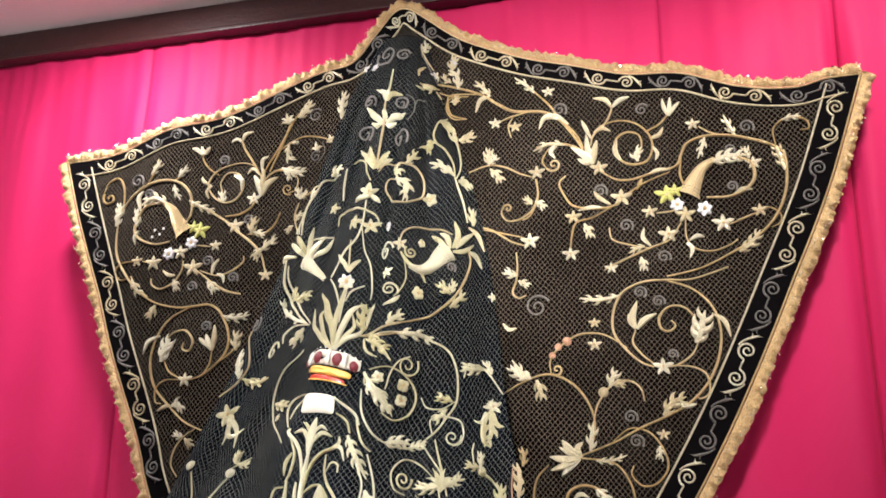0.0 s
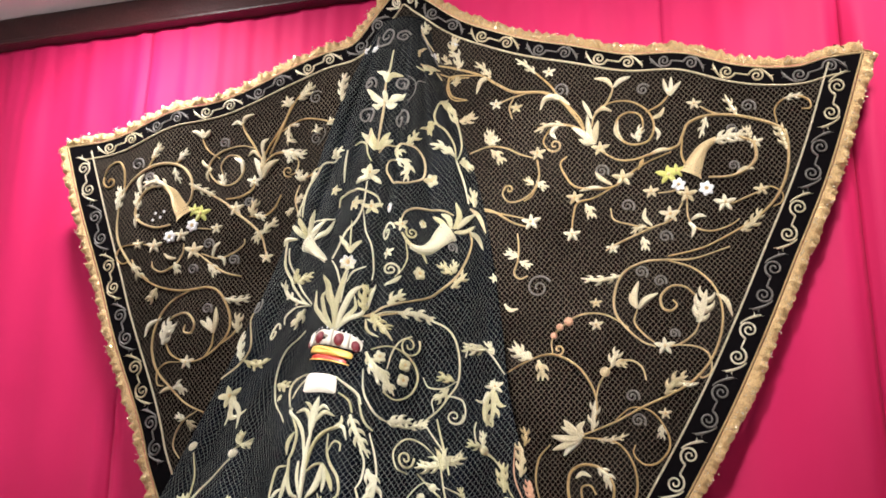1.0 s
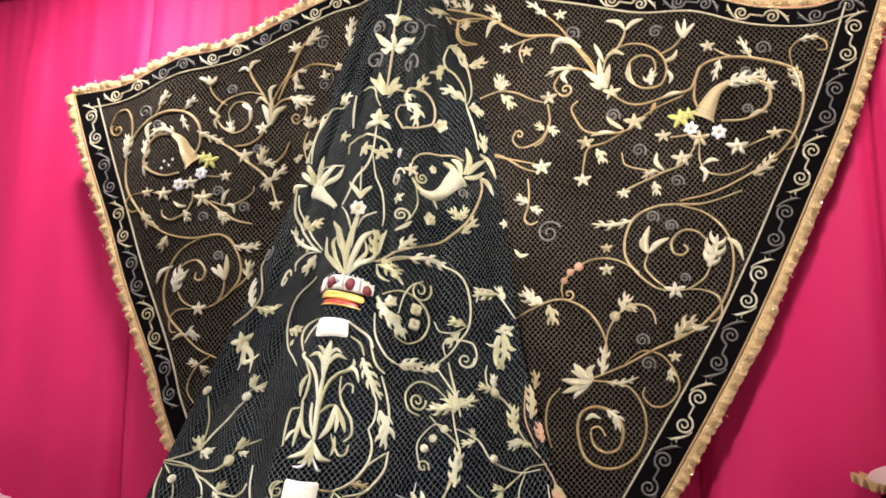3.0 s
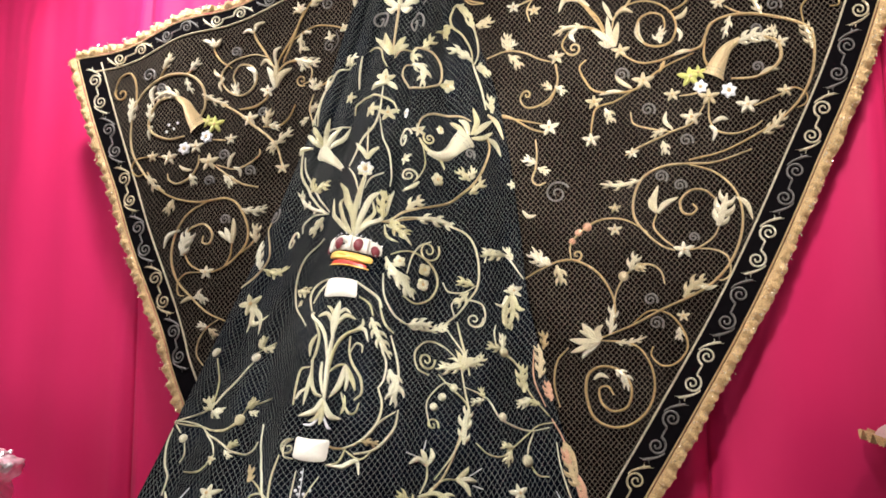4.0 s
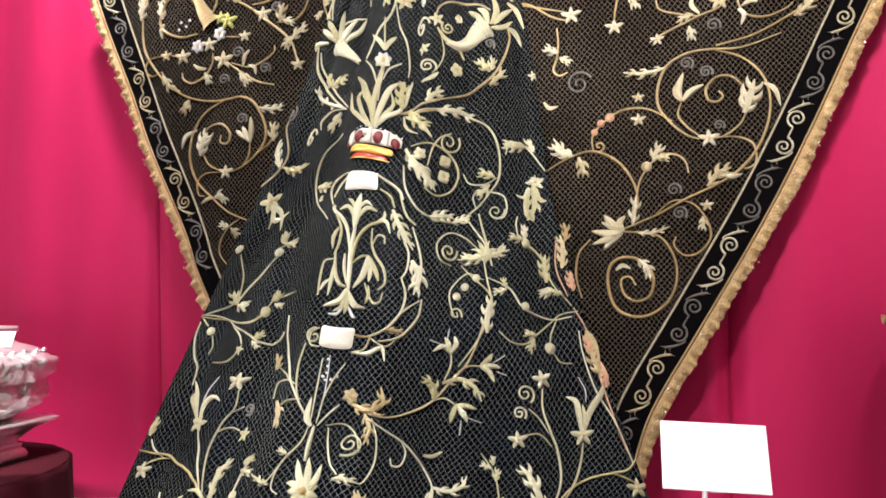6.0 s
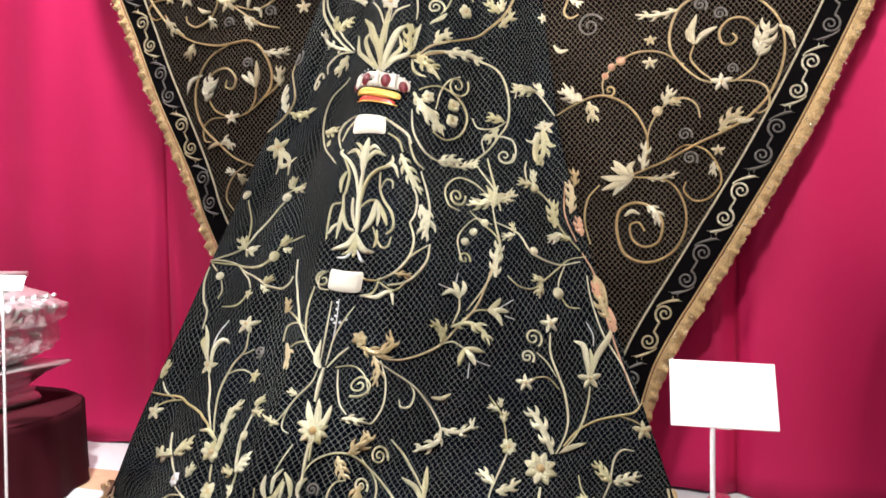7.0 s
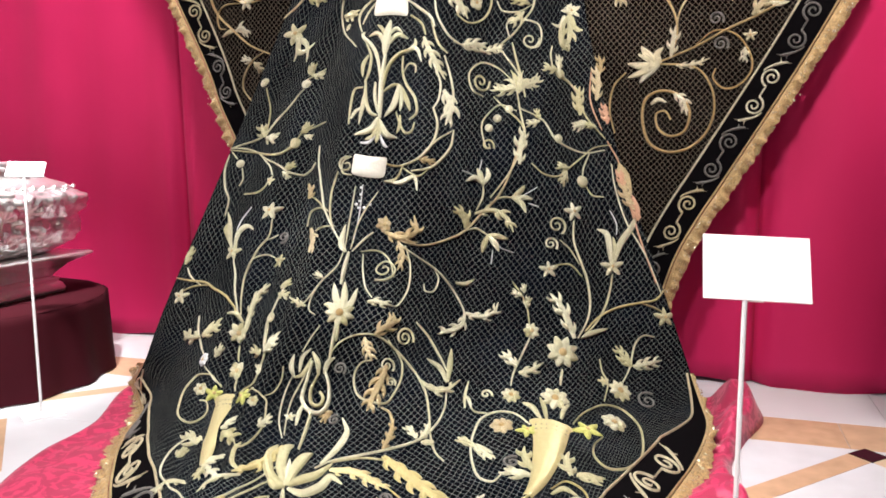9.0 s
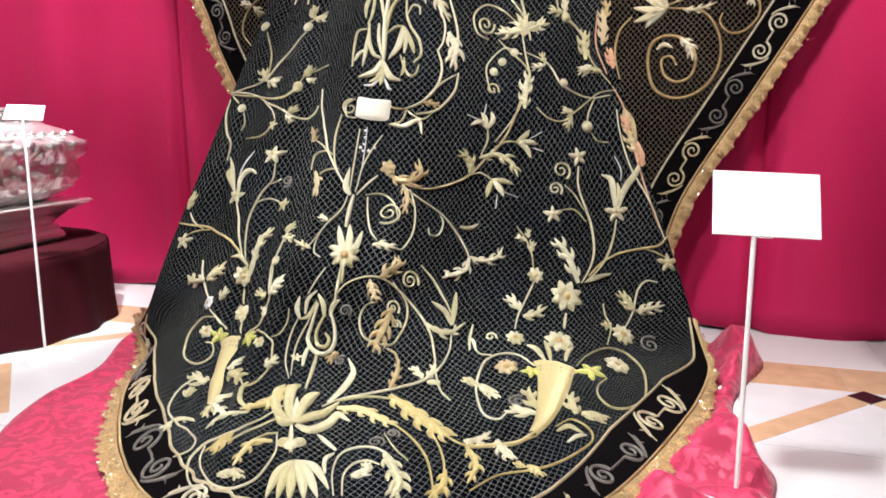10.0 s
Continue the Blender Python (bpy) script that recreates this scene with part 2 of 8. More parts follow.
def part(name, bm, mat, parent, label="", smooth=False):
    me = bpy.data.meshes.new(name)
    bm.to_mesh(me)
    bm.free()
    if smooth:
        me.polygons.foreach_set("use_smooth", [True] * len(me.polygons))
    me.materials.append(mat)
    ob = new(name, me)
    ob.parent = parent
    if label:
        ob["label"] = label
    return ob


def grid_faces(n, m, wrap=False):
    """Faces of n rows of m points."""
    return [(i * m + j, i * m + (j + 1) % m, (i + 1) * m + (j + 1) % m, (i + 1) * m + j) for i in range(n - 1) for j in range(m if wrap else m - 1)]


def box(lo, hi, bevel=0.004):
    bm = bmesh.new()
    bmesh.ops.create_cube(bm, size=1)
    for v in bm.verts:
        v.co = [lo[k] + (v.co[k] + 0.5) * (hi[k] - lo[k]) for k in range(3)]
    if bevel:
        bmesh.ops.bevel(bm, geom=bm.edges[:], offset=bevel, segments=2, affect="EDGES", profile=0.5)
    return bm


def thick(ob, t):
    mod = ob.modifiers.new("thickness", "SOLIDIFY")
    mod.thickness, mod.offset = t, 0
    return ob


def frames(S, ab):
    """Places, cross and upward tangents, normals and the turn from metres to cloth coordinates, along a list of cloth coordinates."""
    ab = np.atleast_2d(np.asarray(ab, float))
    if S is train_point:
        ab = np.clip(ab, [0, 0], [4, 8])
    a, b = ab[:, 0], ab[:, 1]
    top = (4, 8) if S is train_point else (99, 99)
    low = 0 if S is train_point else -99
    h = 2e-3
    a1, a0, b1, b0 = np.clip(a + h, low, top[0]), np.clip(a - h, low, top[0]), np.clip(b + h, low, top[1]), np.clip(b - h, low, top[1])
    P = S(a, b)
    Pa, Pb = (S(a1, b) - S(a0, b)) / (a1 - a0)[:, None], (S(a, b1) - S(a, b0)) / (b1 - b0)[:, None]
    e1 = Pa / np.linalg.norm(Pa, axis=1, keepdims=True)
    n = np.cross(Pa, Pb)
    n /= np.linalg.norm(n, axis=1, keepdims=True) + 1e-9
    n *= np.where(n @ np.array([0, -1, 0.5]) < 0, -1, 1)[:, None]
    e2 = np.cross(n, e1)
    M = np.stack([np.stack([(e1 * Pa).sum(1), (e1 * Pb).sum(1)], -1), np.stack([(e2 * Pa).sum(1), (e2 * Pb).sum(1)], -1)], 1)
    return P, e1, e2, n, np.linalg.pinv(M, rcond=1e-2), M


PROFILE = np.array([(-1, 0), (-0.72, 0.62), (0, 1), (0.72, 0.62), (1, 0)])


VEINED = np.array([(-1, 0), (-0.62, 0.85), (0, 0.42), (0.62, 1.0), (1, 0)])


def cord(S, ab, width, height=0.4, lift=0.004, shape=PROFILE, other=None, lean=None):
    """Verts and faces of a padded shape along ab, with half widths in metres; other: the half widths of its second side."""
    P, e1, e2, n, _, _ = frames(S, ab)
    tan = np.gradient(P, axis=0)
    tan /= np.linalg.norm(tan, axis=1, keepdims=True) + 1e-9
    side = np.cross(n, tan)
    w = np.broadcast_to(np.asarray(width, float), (len(P),))
    up = np.minimum(w * height * 1.5, 0.020) + 0.002
    w2 = w if other is None else other
    reach = np.where(shape[None, :, :1] < 0, w[:, None, None], w2[:, None, None])
    V = P[:, None] + side[:, None] * (shape[None, :, :1] * reach) + n[:, None] * (lift + shape[None, :, 1:] * up[:, None, None])
    if lean is not None:
        V[:, 0] += tan * lean[0][:, None]
        V[:, 1] += tan * lean[0][:, None] * 0.5
        V[:, 3] += tan * lean[1][:, None] * 0.5
        V[:, 4] += tan * lean[1][:, None]
    return V.reshape(-1, 3), grid_faces(len(P), 5)


class Pile:
    """Collects pieces into one mesh."""

    def __init__(self):
        self.v, self.f, self.n = [], [], 0

    def add(self, vf):
        v, f = vf
        self.v.append(np.asarray(v))
        self.f += [tuple(i + self.n for i in q) for q in f]
        self.n += len(v)
        return self

    def ob(self, name, mat, parent=None, label="", smooth=True):
        return mesh_ob(name, np.concatenate(self.v), self.f, mat, parent, label, smooth)


# ---- room ----
WALL_PAINT = material("wall_paint", (0.82, 0.80, 0.77), 0.8, 0, 0.06, 3, 0.1, 60)
CEILING_PAINT = material("ceiling_paint", (0.60, 0.57, 0.56), 0.85, 0, 0.05, 3, 0.1, 60)
DARK_WOOD = material("dark_stained_wood", (0.035, 0.012, 0.011), 0.35, 0, 0.4, 12, 0.2, 50)
MARBLE = material("pale_grey_marble", (0.60, 0.61, 0.64), 0.25, 0, 0.2, 5, random_to=(0.68, 0.68, 0.69))
TAN_MARBLE = material("tan_marble", (0.52, 0.33, 0.20), 0.25, 0, 0.3, 14, random_to=(0.60, 0.44, 0.30))
BLACK_MARBLE = material("black_marble", (0.012, 0.011, 0.012), 0.2, 0, 0.3, 9)
GROUT = material("grout", (0.42, 0.41, 0.40), 0.8, 0, 0.15, 20)


def setting(name, lo, hi, mat, label, cat):
    return tagged(part(name, box(lo, hi, 0), mat, None), label, cat, kind="structure")


setting("wall_north", (-6.2, 4.52, -0.1), (4.8, 4.72, 4.5), WALL_PAINT, "plain plastered wall behind the curtain", "wall")
setting("wall_south", (-6.2, -3.7, -0.1), (4.8, -3.5, 4.5), WALL_PAINT, "plain painted wall of the room", "wall")
setting("wall_west", (-6.2, -3.5, -0.1), (-6.0, 4.52, 4.5), WALL_PAINT, "plain painted wall of the room", "wall")
setting("wall_east", (4.6, -3.5, -0.1), (4.8, 4.52, 4.5), WALL_PAINT, "plain painted wall of the room", "wall")
setting("ceiling", (-6.0, -3.5, 4.32), (4.6, 4.52, 4.5), CEILING_PAINT, "plain pale grey painted ceiling", "ceiling")
floor = setting("floor", (-6.0, -3.5, -0.1), (4.6, 4.52, 0.0), GROUT, "pale grey marble floor with tan marble bands", "floor")

# dark wooden rail above the curtain: a board with a rounded lower bead
rail = tagged(part("curtain_rail", box((-6.0, 4.335, 4.125), (4.6, 4.50, 4.318), 0.008), DARK_WOOD, None), "dark stained wooden curtain rail under the ceiling", "curtain rail", kind="structure")
part("rail_bead", box((-6.0, 4.318, 4.118), (4.6, 4.348, 4.150), 0.010), DARK_WOOD, rail)

# ---- curtain panels ----
CURTAIN = bpy.data.materials.new("crimson_curtain_cloth")
CURTAIN.use_nodes = True
nt = CURTAIN.node_tree
b = nt.nodes["Principled BSDF"]
b.inputs["Roughness"].default_value, b.inputs["Sheen Weight"].default_value = 0.65, 0.04
b.inputs["Specular IOR Level"].default_value = 0.22
b.inputs["Sheen Tint"].default_value = (1.0, 0.5, 0.65, 1)
tc, mp, nz, cr = (nt.nodes.new("ShaderNode" + k) for k in ("TexCoord", "Mapping", "TexNoise", "ValToRGB"))
mp.inputs["Scale"].default_value = (3, 3, 0.5)
nz.inputs["Scale"].default_value, nz.inputs["Detail"].default_value = 1.5, 5
cr.color_ramp.elements[0].color, cr.color_ramp.elements[1].color = (0.50, 0.012, 0.085, 1), (0.58, 0.017, 0.112, 1)
nt.links.new(tc.outputs["Object"], mp.inputs["Vector"])
nt.links.new(mp.outputs[0], nz.inputs["Vector"])
nt.links.new(nz.outputs["Fac"], cr.inputs[0])
nt.links.new(cr.outputs[0], b.inputs["Base Color"])
wv, bp = nt.nodes.new("ShaderNodeTexNoise"), nt.nodes.new("ShaderNodeBump")
wv.inputs["Scale"].default_value = 260
bp.inputs["Strength"].default_value, bp.inputs["Distance"].default_value = 0.12, 0.004
nt.links.new(tc.outputs["Object"], wv.inputs["Vector"])
nt.links.new(wv.outputs["Fac"], bp.inputs["Height"])
nt.links.new(bp.outputs["Normal"], b.inputs["Normal"])

SEAMS = [-6.0, -4.55, -2.80, -0.95, 0.41, 1.29, 2.9, 4.6]


def curtain_panel(x0, x1, seed):
    nx, nz_ = int((x1 - x0) * 46), 40
    x, z = np.meshgrid(np.linspace(x0, x1, nx), np.linspace(0.012, 4.2, nz_), indexing="ij")
    hang = 0.55 + 0.45 * (z / 4.2)
    y = 4.425 + 0.026 * np.sin(x * 5.6 + seed + 0.3 * np.sin(z * 0.9 + seed)) * hang + 0.013 * np.sin(x * 12 + 1.7 * np.sin(x * 1.9) + 0.6 * np.sin(z * 0.8 + seed)) * (0.3 + hang)
    d = np.minimum(x - x0, x1 - x)
    deep = np.where(x > 1.0, 0.8, np.clip(1.3 - z / 2.0, 0.30, 1))
    y += (0.055 * np.exp(-((d / 0.045) ** 2)) - 0.014 * np.exp(-(((d - 0.09) / 0.05) ** 2))) * deep
    x = x + 0.010 * np.sin(z * 1.7 + seed) * np.clip(d * 6, 0, 1)
    z = z + 0.012 * np.sin(x * 6 + seed) * (z < 0.1)
    y = 4.43 + (y - 4.43) * (1 - 0.75 * np.clip((z - 3.55) / 0.3, 0, 1))
    y += (0.005 * np.sin(x * 31 + 2.0 * np.sin(x * 2.3)) + 0.003 * np.sin(x * 57 + 3.0 * np.sin(x * 3.1))) * np.clip((z - 2.4) / 1.8, 0, 1) ** 1.3
    ob = mesh_ob("curtain", np.stack([x, y, z], -1).reshape(-1, 3), grid_faces(nx, nz_), CURTAIN)
    return tagged(thick(ob, 0.004), "crimson pink cloth curtain hanging in soft folds to the floor", "curtain", "curtain panels behind the mantle")


for k in range(len(SEAMS) - 1):
    curtain_panel(SEAMS[k], SEAMS[k + 1], 0.6)

# ---- the mantle: cloth ----
mantle = new("embroidered_mantle")
mantle.location = (-1.0, 3.2, 0.0)
tagged(mantle, "black net mantle embroidered in gold, its train spread on the floor", "mantle")
bpy.context.view_layer.update()
BASE = mantle.matrix_world.inverted()


def own(ob, parent=None):
    ob.parent = parent or mantle
    if ob.parent == mantle:
        ob.matrix_parent_inverse = BASE
    return ob


def give_uv(ob, uv):
    layer = ob.data.uv_layers.new(name="UVMap")
    loops = np.empty(len(ob.data.loops), int)
    ob.data.loops.foreach_get("vertex_index", loops)
    layer.data.foreach_set("uv", uv[loops].astype(np.float32).ravel())


NA, NB = 190, 110
A, B = np.meshgrid(np.linspace(0, 1, NA), np.linspace(0, 1, NB), indexing="ij")
edge_l, edge_r = spline(PANEL_LEFT, B * (len(PANEL_LEFT) - 1)), spline(PANEL_RIGHT, B * (len(PANEL_RIGHT) - 1))
t_line = spline(PANEL_TOP, A * (len(PANEL_TOP) - 1))
ax = (t_line[..., 0] - PANEL_TOP[0][0]) / (PANEL_TOP[-1][0] - PANEL_TOP[0][0])
XZ = edge_l * (1 - ax[..., None]) + edge_r * ax[..., None]
XZ[..., 1] += (1 - B) ** 1.5 * (t_line[..., 1] - (PANEL_TOP[0][1] * (1 - ax) + PANEL_TOP[-1][1] * ax))
panel = own(mesh_ob("spread_panel", panel_point(XZ[..., 0], XZ[..., 1]).reshape(-1, 3), grid_faces(NA, NB), NET_WING, None, "black net over brown silk, spread wide along the curtain"))
give_uv(panel, XZ.reshape(-1, 2))
thick(panel, 0.004)

NS, NV = 240, 260
SS, VV = np.meshgrid(np.linspace(0, 4, NS), np.linspace(0, 8, NV), indexing="ij")
TP = train_point(SS, VV)
across = np.concatenate([np.zeros((1, NV)), np.cumsum(np.linalg.norm(np.diff(TP, axis=0), axis=2), 0)])
across -= across[NS // 2]
along = np.concatenate([np.zeros((NS, 1)), np.cumsum(np.linalg.norm(np.diff(TP, axis=1), axis=2), 1)], 1)
along = np.broadcast_to(along[NS // 2], along.shape)
train = own(mesh_ob("train", TP.reshape(-1, 3), grid_faces(NS, NV), NET_TRAIN, None, "black net over blue-black silk, falling in folds to the floor"))
give_uv(train, np.stack([across, along], -1).reshape(-1, 2))
thick(train, 0.004)


# ---- the mantle: velvet border, cords, border scrolls and gold lace ----
def even(path, step, S):
    """Cloth coordinates along a path at even steps in metres."""
    d = np.linalg.norm(np.diff(S(path[:, 0], path[:, 1]), axis=0), axis=1)
    u = np.concatenate([[0], np.cumsum(d)])
    k = max(4, int(u[-1] / step))
    t = np.linspace(0, u[-1], k)
    return np.stack([np.interp(t, u, path[:, 0]), np.interp(t, u, path[:, 1])], 1), u[-1]


def inward(S, ab, flip):
    """Local unit tangents and inward directions (in metres) along a path."""
    P, e1, e2, n, Mi, M = frames(S, ab)
    T = np.gradient(P, axis=0)
    t2 = np.stack([(T * e1).sum(1), (T * e2).sum(1)], -1)
    t2 /= np.linalg.norm(t2, axis=1, keepdims=True) + 1e-9
    half = 30 if S is train_point else 12
    k = np.ones(2 * half + 1) / (2 * half + 1)
    pad = np.pad(t2, ((half, half), (0, 0)), mode="edge")
    t2 = np.stack([np.convolve(pad[:, i], k, "valid") for i in (0, 1)], -1)
    t2 /= np.linalg.norm(t2, axis=1, keepdims=True) + 1e-9
    return t2, np.stack([-t2[:, 1], t2[:, 0]], -1) * flip, Mi


def offset(S, ab, off, flip):
    t2, n2, Mi = inward(S, ab, flip)
    return ab + np.einsum("kij,kj->ki", Mi, n2 * np.broadcast_to(np.asarray(off, float), (len(ab),))[:, None])


def clip_train(S, ab):
    return np.clip(ab, [0, 0], [4, 8]) if S is train_point else ab


def strip(S, rows, lift):
    """A sheet through several cloth paths of equal length."""
    V = []
    for ab in rows:
        P, _, _, n, _, _ = frames(S, ab)
        V.append(P + n * lift)
    return np.stack(V, 1).reshape(-1, 3), grid_faces(len(rows[0]), len(rows))


def scroll_unit(S, pos, flip, off, u0, length, w, mat):
    """Two border curls facing each other across a bar, each with a flared leaf sweeping away from it."""
    pile = Pile()
    ab, ulen, t2, n2, Mi = pos
    step = ulen / (len(ab) - 1)

    def local(s, o):
        i = int(np.clip(round(s / step), 0, len(ab) - 1))
        return ab[i] + Mi[i] @ (n2[i] * o + t2[i] * (s - i * step))

    def run(points, width, height=0.8):
        pile.add(cord(S, clip_train(S, np.array([local(*p) for p in points])), width, height))

    r = min(w * 0.38, length * 0.14)
    for c, first, side in ((0.28, 0.0, -1), (0.72, math.pi, 1)):
        th = np.linspace(0, 2 * np.pi * 1.75, 40)
        rr = r * (1 - 0.86 * (th / th[-1]) ** 0.85)
        cs = u0 + c * length
        run([(cs + q * np.cos(a + first), off + q * np.sin(a + first)) for a, q in zip(th, rr)], np.linspace(0.0052, 0.0036, 40))
        k = np.linspace(0, 1, 14)
        run([(cs + side * r * (0.2 + 1.75 * q), off - side * r * (1.0 - 1.5 * q**1.6)) for q in k], 0.0036 + 0.0062 * k**2 * (1 - k**6))
        for fork in (-1, 1):
            run([(cs + side * r * (1.45 + 0.55 * q), off - side * r * (0.15 - 0.45 * q) + fork * side * r * 0.55 * q**1.7) for q in np.linspace(0, 1, 8)], 0.0052 * np.linspace(1, 0.12, 8))
    run([(q, off) for q in np.linspace(u0 + 0.28 * length + r, u0 + 0.72 * length - r, 6)], 0.0040)
    return pile.ob("border_scroll", mat)


def border(S, path, flip, w, lace, start=0.0, trim=(0.0, 0.0), taper=(0.0, 0.0), unit=0.32):
    """The whole edging along one edge: w are widths of the velvet at even steps, lace that of the lace, taper the metres over which the lace runs out at each end."""
    ab, ulen = even(path, 0.010, S)
    k = len(ab)
    wid = np.interp(np.linspace(0, 1, k), np.linspace(0, 1, len(w)), w)
    rows = [clip_train(S, offset(S, ab, wid * f, flip)) for f in (0.0, 0.25, 0.5, 0.75, 1.0)]
    own(mesh_ob("velvet_band", *strip(S, rows, 0.0035), VELVET, None, "plain black velvet border band"))
    for f, r in ((1.0, 0.0048), (0.05, 0.0045)):
        i0, i1 = (int(trim[0] / ulen * k), k - int(trim[1] / ulen * k)) if f > 0.5 else (0, k)
        own(mesh_ob("border_cord", *cord(S, clip_train(S, offset(S, ab, wid * f, flip))[i0:i1], r, 0.8), GOLD if f < 0.5 else PALE))
    t2, n2, Mi = inward(S, ab, flip)
    pos = (ab, ulen, t2, n2, Mi)
    u, count = start, 0
    while u < ulen - unit - 0.4 * taper[1]:
        q = int(u / ulen * (k - 1))
        own(scroll_unit(S, pos, flip, wid[q] * 0.52, u, unit, wid[q], PALE if count % 2 == 0 else DIM_THREAD))
        u += unit * 1.015
        count += 1
    # gold lace: a gathered strip with a scalloped rim
    P, e1, e2, n, Mi, M = frames(S, ab)
    out3 = -(n2[:, :1] * e1 + n2[:, 1:] * e2)
    V = []
    s = np.linspace(0, ulen, k)
    full = np.clip(s / max(taper[0], 1e-6), 0.08, 1) * np.clip((ulen - s) / max(taper[1], 1e-6), 0.08, 1)
    rng = np.random.default_rng(int(ulen * 1000))
    jit = np.convolve(rng.normal(0, 1, k + 6), np.ones(7) / 7, "valid")
    for f in np.linspace(0, 1, 7):
        reach = lace * full * f * (0.90 + 0.10 * np.abs(np.sin(s * 62)) + 0.20 * jit)
        ruff = 0.013 * f * np.sin(s * 58 + 2 * jit) + 0.010 * f * np.sin(s * 131) + 0.010 * np.sin(f * 3.1) + 0.006 * f * np.sin(s * 260 + 9 * f)
        low = P + out3 * reach[:, None] + n * (0.008 + ruff)[:, None]
        low[:, 2] = np.maximum(low[:, 2], 0.036)
        V.append(low)
    own(mesh_ob("lace_edging", np.stack(V, 1).reshape(-1, 3), grid_faces(k, 7), LACE, None, "gathered gold metal lace edging"))
    bits = Pile()
    for i in range(1, k - 1):
        for _ in range(2):
            f = rng.uniform(0.1, 1.0)
            c = P[i] + out3[i] * lace * full[i] * f + n[i] * (0.016 + 0.018 * f * math.sin(s[i] * 58)) + rng.normal(0, 0.003, 3)
            c[2] = max(c[2], 0.035)
            r = rng.uniform(0.002, 0.0055)
            nn = n[i] + rng.normal(0, 0.5, 3)
            nn /= np.linalg.norm(nn)
            a = np.cross(nn, (0.3, 0.2, 0.9))
            a /= np.linalg.norm(a)
            c2 = np.cross(nn, a)
            ring = [c + r * (math.cos(q) * a + math.sin(q) * c2) for q in (0, 1.26, 2.51, 3.77, 5.03)]
            bits.add((ring + [c + nn * r * 0.7], [(j, (j + 1) % 5, 5) for j in range(5)]))
    tagged(own(bits.ob("lace_glitter", SPANGLE, None, "small gold spangles sewn on the lace", False)), kind="stuff")


def dense(nodes, lo=0.0, hi=1.0):
    return spline(nodes, np.linspace(lo, hi, 200) * (len(nodes) - 1))


border(panel_point, dense(PANEL_TOP), -1, (0.10, 0.10), 0.046, 0.20, (0.15, 0.15))
border(panel_point, dense(PANEL_LEFT, 0, 0.90), 1, (0.155, 0.115), 0.05, 0.10, (0.11, 0.0))
border(panel_point, dense(PANEL_RIGHT, 0, 1.0), -1, (0.145, 0.15), 0.056, 0.12, (0.11, 0.0))
turn = np.linspace(0, 1, 40)[1:-1, None]
hem = np.concatenate([
    np.stack([np.zeros(20), np.linspace(7.0, 7.6, 20)], 1),
    np.array([0, 7.6]) * (1 - turn) ** 2 + np.array([0, 8.0]) * 2 * turn * (1 - turn) + np.array([0.30, 8.0]) * turn**2,
    np.stack([np.linspace(0.30, 3.70, 200), np.full(200, 8.0)], 1),
    np.array([3.70, 8.0]) * (1 - turn) ** 2 + np.array([4.0, 8.0]) * 2 * turn * (1 - turn) + np.array([4.0, 7.45]) * turn**2,
    np.stack([np.full(30, 4.0), np.linspace(7.45, 6.7, 30)], 1)])
border(train_point, hem, 1, (0.03, 0.13, 0.15, 0.14, 0.12, 0.10, 0.11, 0.14, 0.12, 0.02), 0.07, 0.30, taper=(0.3, 0.7), unit=0.44)


# ---- embroidery: padded shapes sewn on the cloth, in cloth coordinates ----
W, T = panel_point, train_point


def lim(S, ab):
    return clip_train(S, np.asarray(ab, float))


def pairs(c):
    return np.array(c, float).reshape(-1, 2)


def stem(S, mat, w, *c):
    """A couched stem through the places c, w wide in the middle and finer at its ends."""
    p = pairs(c)
    k = np.linspace(0, 1, max(12, 10 * len(p)))
    ab = spline(p, k * (len(p) - 1))
    own(mesh_ob("embroidered_stem", *cord(S, lim(S, ab), w / 2 * (0.29 + 0.22 * np.sin(np.pi * k)), 0.9), tint(S, mat)))


def curl(S, mat, w, cx, cy, sx, sy, turns, tall=1.0):
    """A spiral tendril from (sx, sy) winding in to the centre; turns > 0 runs counter-clockwise."""
    _, _, _, _, Mi, M = frames(S, [(cx, cy)])
    d = M[0] @ np.array([sx - cx, sy - cy])
    d[1] /= tall
    r, a = math.hypot(*d), math.atan2(d[1], d[0])
    k = np.linspace(0, 1, int(18 + 22 * abs(turns)))
    rr, th = r * (1 - 0.86 * k**0.85), a + 2 * math.pi * turns * k
    ab = np.array([cx, cy]) + np.stack([rr * np.cos(th), rr * np.sin(th) * tall], -1) @ Mi[0].T
    own(mesh_ob("embroidered_tendril", *cord(S, lim(S, ab), w / 2 * (0.66 - 0.24 * k), 0.9), tint(S, mat)))


def leaf_path(S, bx, by, tx, ty, bend, n=26):
    _, _, _, _, Mi, M = frames(S, [((bx + tx) / 2, (by + ty) / 2)])
    d = M[0] @ np.array([tx - bx, ty - by])
    k = np.linspace(0, 1, n)
    side = np.array([-d[1], d[0]]) * bend
    arc = np.outer(k, d) + np.outer(np.sin(np.pi * k * 0.9) * k**0.3, side)
    return np.array([bx, by]) + arc @ Mi[0].T, math.hypot(*d), k


def tint(S, mat):
    """The train is worked in a greener gold than the wings."""
    if S is train_point:
        return SAGE if mat is PALE else ANTIQUE if mat is GOLD else mat
    return mat


